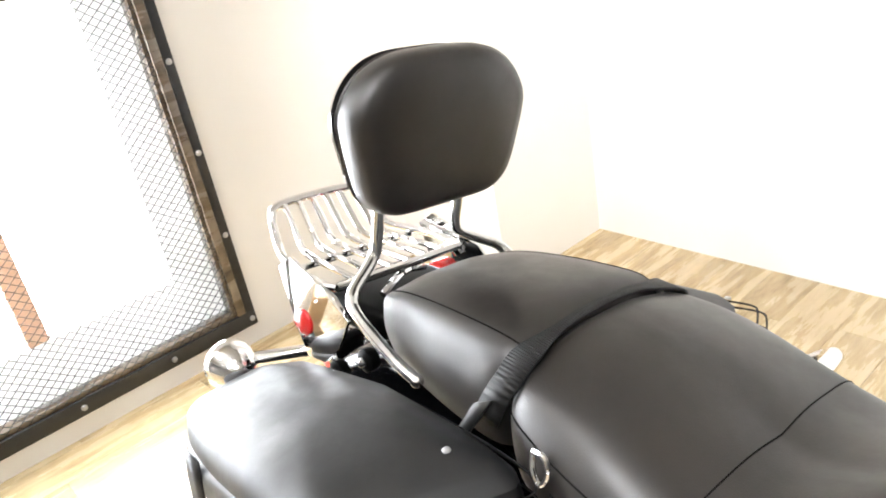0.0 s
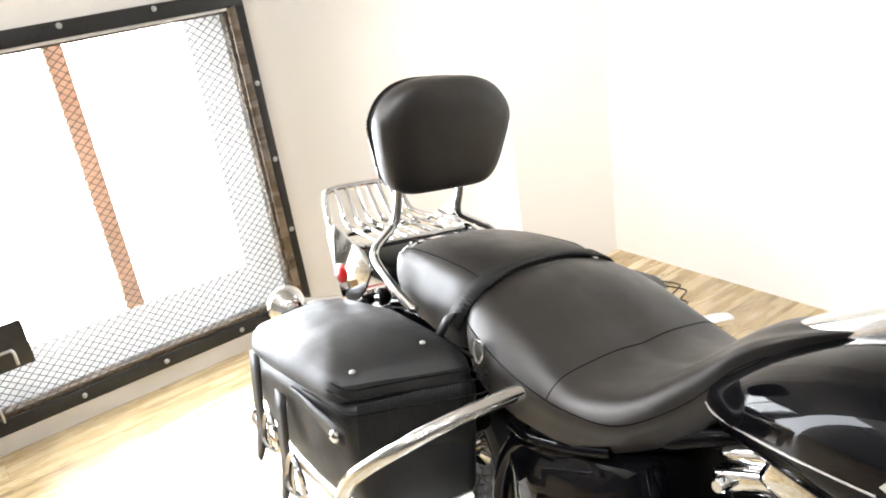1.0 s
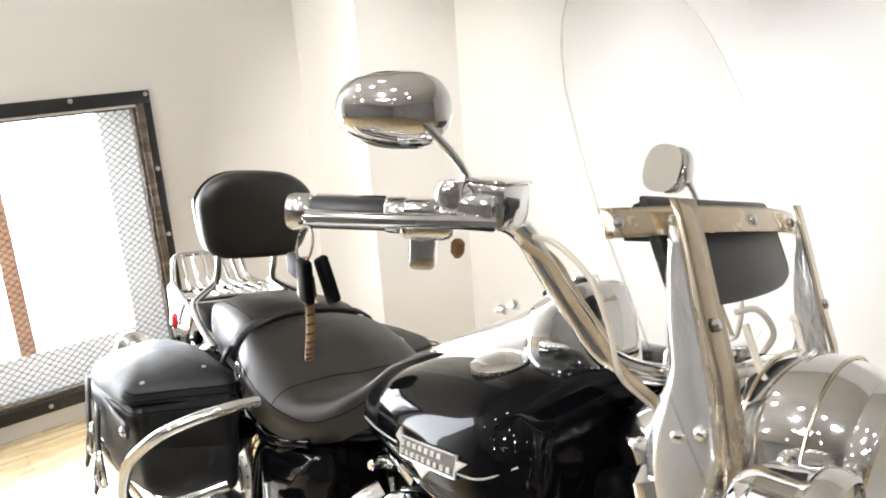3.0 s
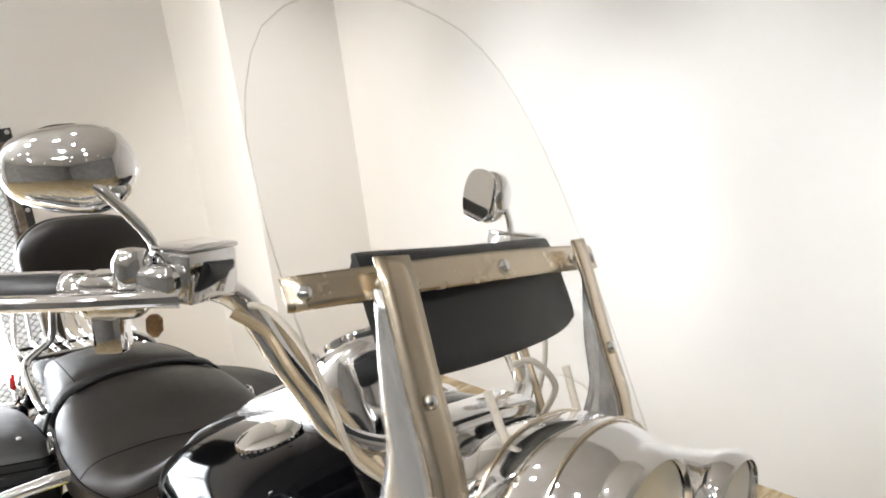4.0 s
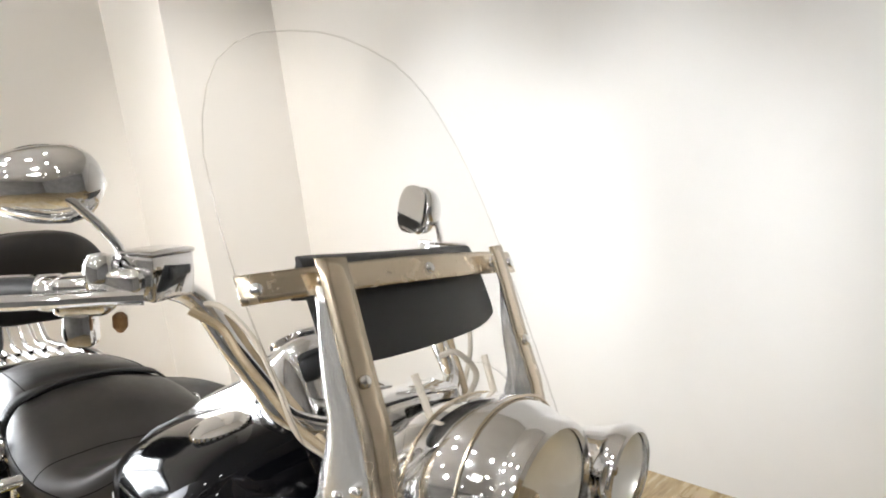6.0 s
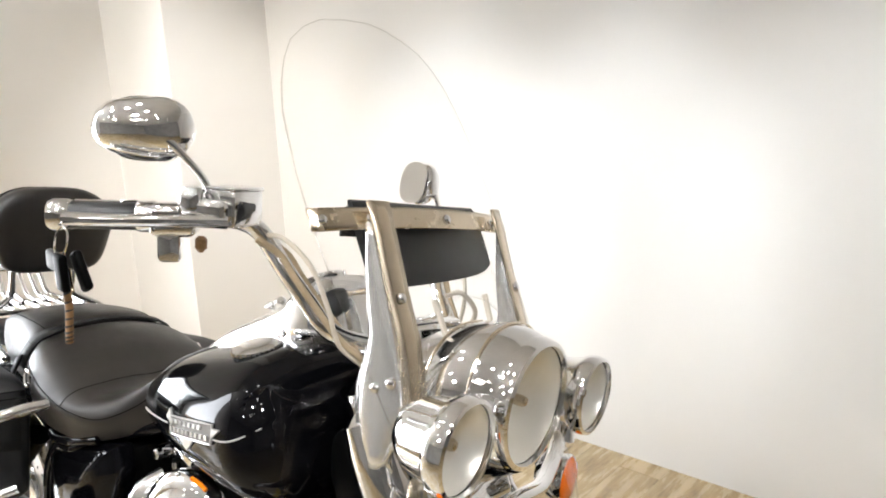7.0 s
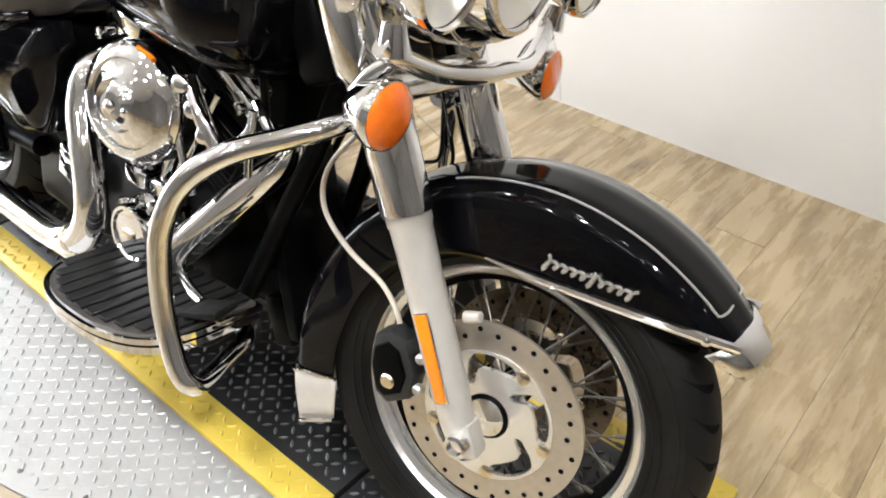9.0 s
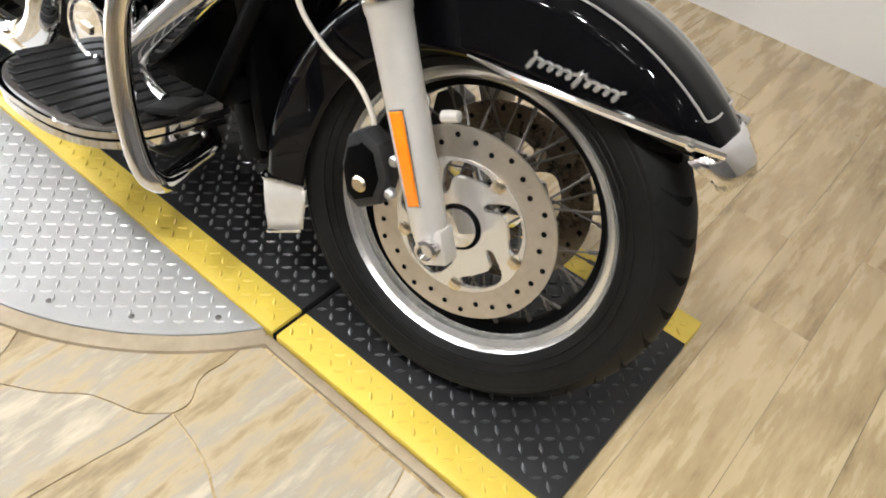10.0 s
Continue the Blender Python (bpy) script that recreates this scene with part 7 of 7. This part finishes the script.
        # between the chrome rims a black layer stands for the shade in a gap
        for z, f, thick, mt, nm, lb in ((0.252, 0.97, 0.012, CHROME, "lower_rim", "chrome lower rim"), (0.264, 0.945, 0.008, BLACK, "rim_gap", "black layer standing for the shaded gap in the rim"), (0.272, 1.0, 0.010, CHROME, "tray", "chrome board rim"), (0.2822, 0.94, 0.003, GREY, "pad", "grey pad base")):
            bm = B()
            plate(bm, shrink(f), tilt @ Matrix.Translation((0, 0, z)), thick, 0.002)
            part(nm, bm, mt, bt, lb)
        for k in range(11):
            x = -0.752 + 0.031 * k
            reach = 0.215 + 0.130 * max(0.0, 1 - abs((x + 0.597) / 0.178) ** 2.2) ** 0.45
            bm = B()
            rbox(bm, (0.0235, reach - 0.135, 0.007), tilt @ Matrix.Translation((x, s * (reach + 0.135) / 2, 0.2885)), 0.002, 1)
            part("rib", bm, RUBBER, bt, "raised black rubber rib")
        # folded passenger board
        bm = B()
        mp = Matrix.Translation((-1.135, s * 0.262, 0.420)) @ Matrix(((1, 0, 0, 0), (0, 0, s, 0), (0, 1, 0, 0), (0, 0, 0, 1))) @ pose(0, 0, 0, 0, 0, 24)
        plate(bm, [(-0.10, -0.045), (-0.09, 0.040), (-0.06, 0.058), (0.06, 0.058), (0.09, 0.040), (0.10, -0.045), (0.085, -0.062), (-0.085, -0.062)], mp, 0.020, 0.008)
        pb = part("passenger_board", bm, CHROME, moto, "folded chrome passenger footboard")
        # black plate on the board's face imitates the dark inside a slot
        bm = B()
        plate(bm, [(-0.05, -0.062), (-0.05, -0.012), (-0.04, -0.004), (0.04, -0.004), (0.05, -0.012), (0.05, -0.062)], mp @ Matrix.Translation((0, -0.004, 0.0195)), 0.003, 0.001)
        part("slot", bm, BLACK, pb, "black plate laid on in place of a shaded recess")
        for x in (-0.055, 0.0, 0.055):
            bm = B()
            dome(bm, mp @ Vector((x, 0.026, 0.02)), (0, s, 0), 0.009, 0.006, 12)
            part("bolt", bm, CHROME, pb)
    # brake pedal over the right board
    bm = B()
    tube(bm, [(-0.62, -0.14, 0.305), (-0.57, -0.175, 0.322), (-0.50, -0.205, 0.335), (-0.455, -0.215, 0.338)], [0.012, 0.010, 0.010, 0.010], 10)
    bp = part("brake_pedal", bm, CHROME, moto, "chrome brake pedal")
    bm = B()
    rbox(bm, (0.075, 0.055, 0.014), Matrix.Translation((-0.425, -0.222, 0.345)) @ pose(0, 0, 0, 0, -22, 10), 0.006, 2)
    part("pedal_pad", bm, RUBBER, bp)
    bm = B()
    lathe(bm, [(0.02, 0), (0.024, 0.005), (0.024, 0.03), (0.016, 0.036)], (-0.66, -0.125, 0.275), (0, -1, 0), 16)
    part("pedal_pivot", bm, CHROME, bp)
    # side stand on the far side
    bm = B()
    tube(bm, [(-0.60, 0.13, 0.16), (-0.62, 0.22, 0.08), (-0.64, 0.30, 0.005)], 0.012, 10)
    st = part("side_stand", bm, CHROME, moto, "chrome side stand")
    bm = B()
    rbox(bm, (0.06, 0.05, 0.008), Matrix.Translation((-0.64, 0.30, 0.004)), 0.003, 2)
    part("stand_foot", bm, CHROME, st)
    # backbone under the tank and steering head
    bm = B()
    tube(bm, [(-0.33, 0, 0.86), (-0.60, 0, 0.78), (-0.95, 0, 0.66), (-1.20, 0, 0.58)], 0.035, 14)
    part("backbone", bm, BLACK, moto, "black frame backbone")
    bm = B()
    lathe(bm, [(0.04, -0.12), (0.045, -0.10), (0.045, 0.10), (0.04, 0.12)], (-0.30, 0, 0.84), _ax, 24)
    part("steering_head", bm, BLACK, moto, "black steering head")
    bm = B()
    rbox(bm, (0.075, 0.22, 0.13), Matrix.Translation((-0.372, 0, 0.775)) @ pose(0, 0, 0, 0, -24), 0.02, 3)
    part("wiring_cover", bm, BLACK, moto, "black wiring cover behind the steering head")
    for s in (-1, 1):
        bm = B()
        tube(bm, [(-0.40, s * 0.10, 0.82), (-0.44, s * 0.12, 0.72), (-0.46, s * 0.10, 0.62), (-0.52, s * 0.11, 0.50)], 0.007, 8)
        part("oil_line", bm, BLACK, moto, "black hose")
    # rocker-box breather and clutch cable hardware in chrome
    for a, b in (((-0.46, -0.115, 0.655), (-0.40, -0.12, 0.60)), ((-0.56, -0.118, 0.70), (-0.50, -0.12, 0.665))):
        bm = B()
        tube(bm, [a, ((a[0] + b[0]) / 2, a[1] - 0.01, (a[2] + b[2]) / 2 + 0.012), b], 0.009, 10)
        part("breather_pipe", bm, CHROME, moto, "short chrome pipe")
    bm = B()
    rbox(bm, (0.09, 0.035, 0.06), Matrix.Translation((-0.80, -0.105, 0.69)) @ pose(0, 0, 0, 0, 20), 0.012, 3)
    part("coil_bracket", bm, CHROME, moto, "chrome engine mount bracket")


def thing_part(name, parent, label):
    ob = new(name)
    ob.empty_display_size = 0.05
    ob.parent = parent
    return tagged(ob, label)


chassis()


# -- key ring hanging from the right lever --
def key_ring():
    hang = BIKE @ Vector((-0.532, -0.464, 1.146))
    k = thing("key_ring", "bunch of keys with fobs and braided cord hanging from the lever", "keys", Matrix.Translation(hang) @ Matrix.Scale(1.22, 4))
    bm = B()
    tube(bm, [(0.014 * math.cos(a), 0.005 * math.sin(a), -0.013 + 0.015 * math.sin(a)) for a in [2 * math.pi * j / 20 for j in range(21)]], 0.0012, 6, 1)
    part("split_ring", bm, CHROME, k)
    for x, y, ang, w, h, mt, nm, lb in ((0.006, -0.006, 4, 0.019, 0.042, BLACK, "fob", "black remote fob"), (0.010, 0.008, -24, 0.018, 0.044, BLACK, "fob", "black remote fob"), (-0.012, -0.004, 10, 0.024, 0.022, PLASTIC, "key_head", "black key head")):
        bm = B()
        rbox(bm, (w, 0.009, h), Matrix.Translation((x, y, -0.024)) @ pose(0, 0, 0, 0, ang) @ Matrix.Translation((0, 0, -h / 2)), 0.004, 3)
        part(nm, bm, mt, k, lb)
    for x, ang in ((-0.020, 12), (0.002, -4)):
        bm = B()
        rbox(bm, (0.008, 0.0025, 0.026), Matrix.Translation((x, 0.002, -0.042)) @ pose(0, 0, 0, 0, ang) @ Matrix.Translation((0, 0, -0.013)), 0.001, 1)
        part("key_blade", bm, STEEL, k)
    bm = B()
    pts = [(-0.004, 0, -0.026), (-0.005, 0, -0.055), (-0.008, 0.001, -0.085), (-0.014, 0.0, -0.112), (-0.019, 0, -0.128)]
    tube(bm, pts, 0.0042, 10)
    cord = part("braided_cord", bm, LEATHERTAN, k, "braided tan and black cord")
    sp = spline(pts, 6)
    for j in range(1, len(sp) - 1, 2):
        bm = B()
        d = (sp[j + 1] - sp[j - 1]).normalized()
        lathe(bm, [(0.0040, -0.0015), (0.0047, -0.0008), (0.0047, 0.0008), (0.0040, 0.0015)], sp[j], (d + Vector((0.5, 0.2, 0))).normalized(), 10)
        part("braid", bm, PLASTIC, cord)


key_ring()


# ---- floor boards and stone-look slabs ----
def floor_boards():
    """Washed oak boards running across the room, each one an object on shared meshes."""
    f = thing("floor", "washed oak plank floor with long grain", "floor", kind="structure")
    random.seed(11)
    w, n = 0.148, 0
    meshes = {}
    for i in range(-24, 36):
        x = i * w + 0.02
        y = YS + random.uniform(-1.2, 0)
        while y < RY + 0.05:
            ln = random.choice((0.92, 1.22))
            y1 = y + ln
            a, b = max(y, YS), min(y1, RY + 0.05)
            wall = RY + 0.05 if x > WX - 0.1 else -1.25
            b = min(b, wall)
            y = y1
            if b - a < 0.05:
                continue
            key = round(b - a, 2)
            if key not in meshes:
                bm = B()
                rbox(bm, (w - 0.0008, key - 0.0008, 0.006), Matrix.Translation((0, 0, -0.003)), 0.0004, 1)
                me = bpy.data.meshes.new("floor_board")
                bm.to_mesh(me)
                bm.free()
                me.materials.append(OAK)
                meshes[key] = me
            if -0.2 < x < 1.85 and b < -0.62 and a > -2.4:
                continue
            ob = new("floor_board", meshes[key])
            ob.parent = f
            ob.location = (x, (a + b) / 2, 0)
            n += 1


floor_boards()


def stone_slabs():
    """The printed sandstone sheet in front of the mat: uneven slabs with thin dark joints."""
    s = thing("stone_floor", "sandstone-look sheet floor with thin dark joints", "floor", kind="structure")
    random.seed(21)
    xs = [-0.2, 0.34, 0.80, 1.272, 1.66, 1.85]
    ys = [-0.606, -0.86, -1.16, -1.52, -1.95, -2.45]
    pt = {}
    for i, x in enumerate(xs):
        for j, y in enumerate(ys):
            edge_x, edge_y = i in (0, len(xs) - 1), j in (0, len(ys) - 1)
            pt[i, j] = (x + (0 if edge_x else random.uniform(-0.09, 0.09)), y + (0 if edge_y else random.uniform(-0.08, 0.08)))
    pt[3, 0], pt[3, 1], pt[2, 1], pt[4, 1] = (1.272, -0.606), (1.297, -0.792), (1.03, -0.965), (1.62, -0.90)

    def wavy(p, q, seed):
        r = random.Random(seed)
        out = []
        amps = [r.uniform(-1, 1) * g for g in (0.026, 0.016, 0.008, 0.005)]
        dx, dy = q[0] - p[0], q[1] - p[1]
        ln = math.hypot(dx, dy)
        for k in range(16):
            t = k / 16
            o = 0 if abs(dy) < 1e-6 else sum(g * math.sin(math.pi * (n + 1) * t) for n, g in enumerate(amps)) + r.uniform(-1, 1) * 0.0012 * (k > 0)
            out.append((p[0] + dx * t - dy / ln * o, p[1] + dy * t + dx / ln * o))
        return out

    for i in range(len(xs) - 1):
        for j in range(len(ys) - 1):
            a, b, c, d = pt[i, j + 1], pt[i + 1, j + 1], pt[i + 1, j], pt[i, j]
            e0 = wavy(a, b, f"h{i},{j + 1}")
            e1 = wavy(b, c, f"v{i + 1},{j}")
            e2 = wavy(d, c, f"h{i},{j}")
            e3 = wavy(a, d, f"v{i},{j}")
            ring = e0 + e1 + ([c] + e2[:0:-1]) + ([d] + e3[:0:-1])
            cx, cy = sum(p[0] for p in ring) / len(ring), sum(p[1] for p in ring) / len(ring)
            gap = [0.0022 / max(0.05, math.hypot(x - cx, y - cy)) for x, y in ring]
            ring = [(cx + (x - cx) * (1 - g), cy + (y - cy) * (1 - g)) for (x, y), g in zip(ring, gap)]
            bm = B()
            plate(bm, ring, Matrix.Translation((0, 0, -0.004)), 0.008)
            part("slab", bm, STONE, s, flat=True)


stone_slabs()
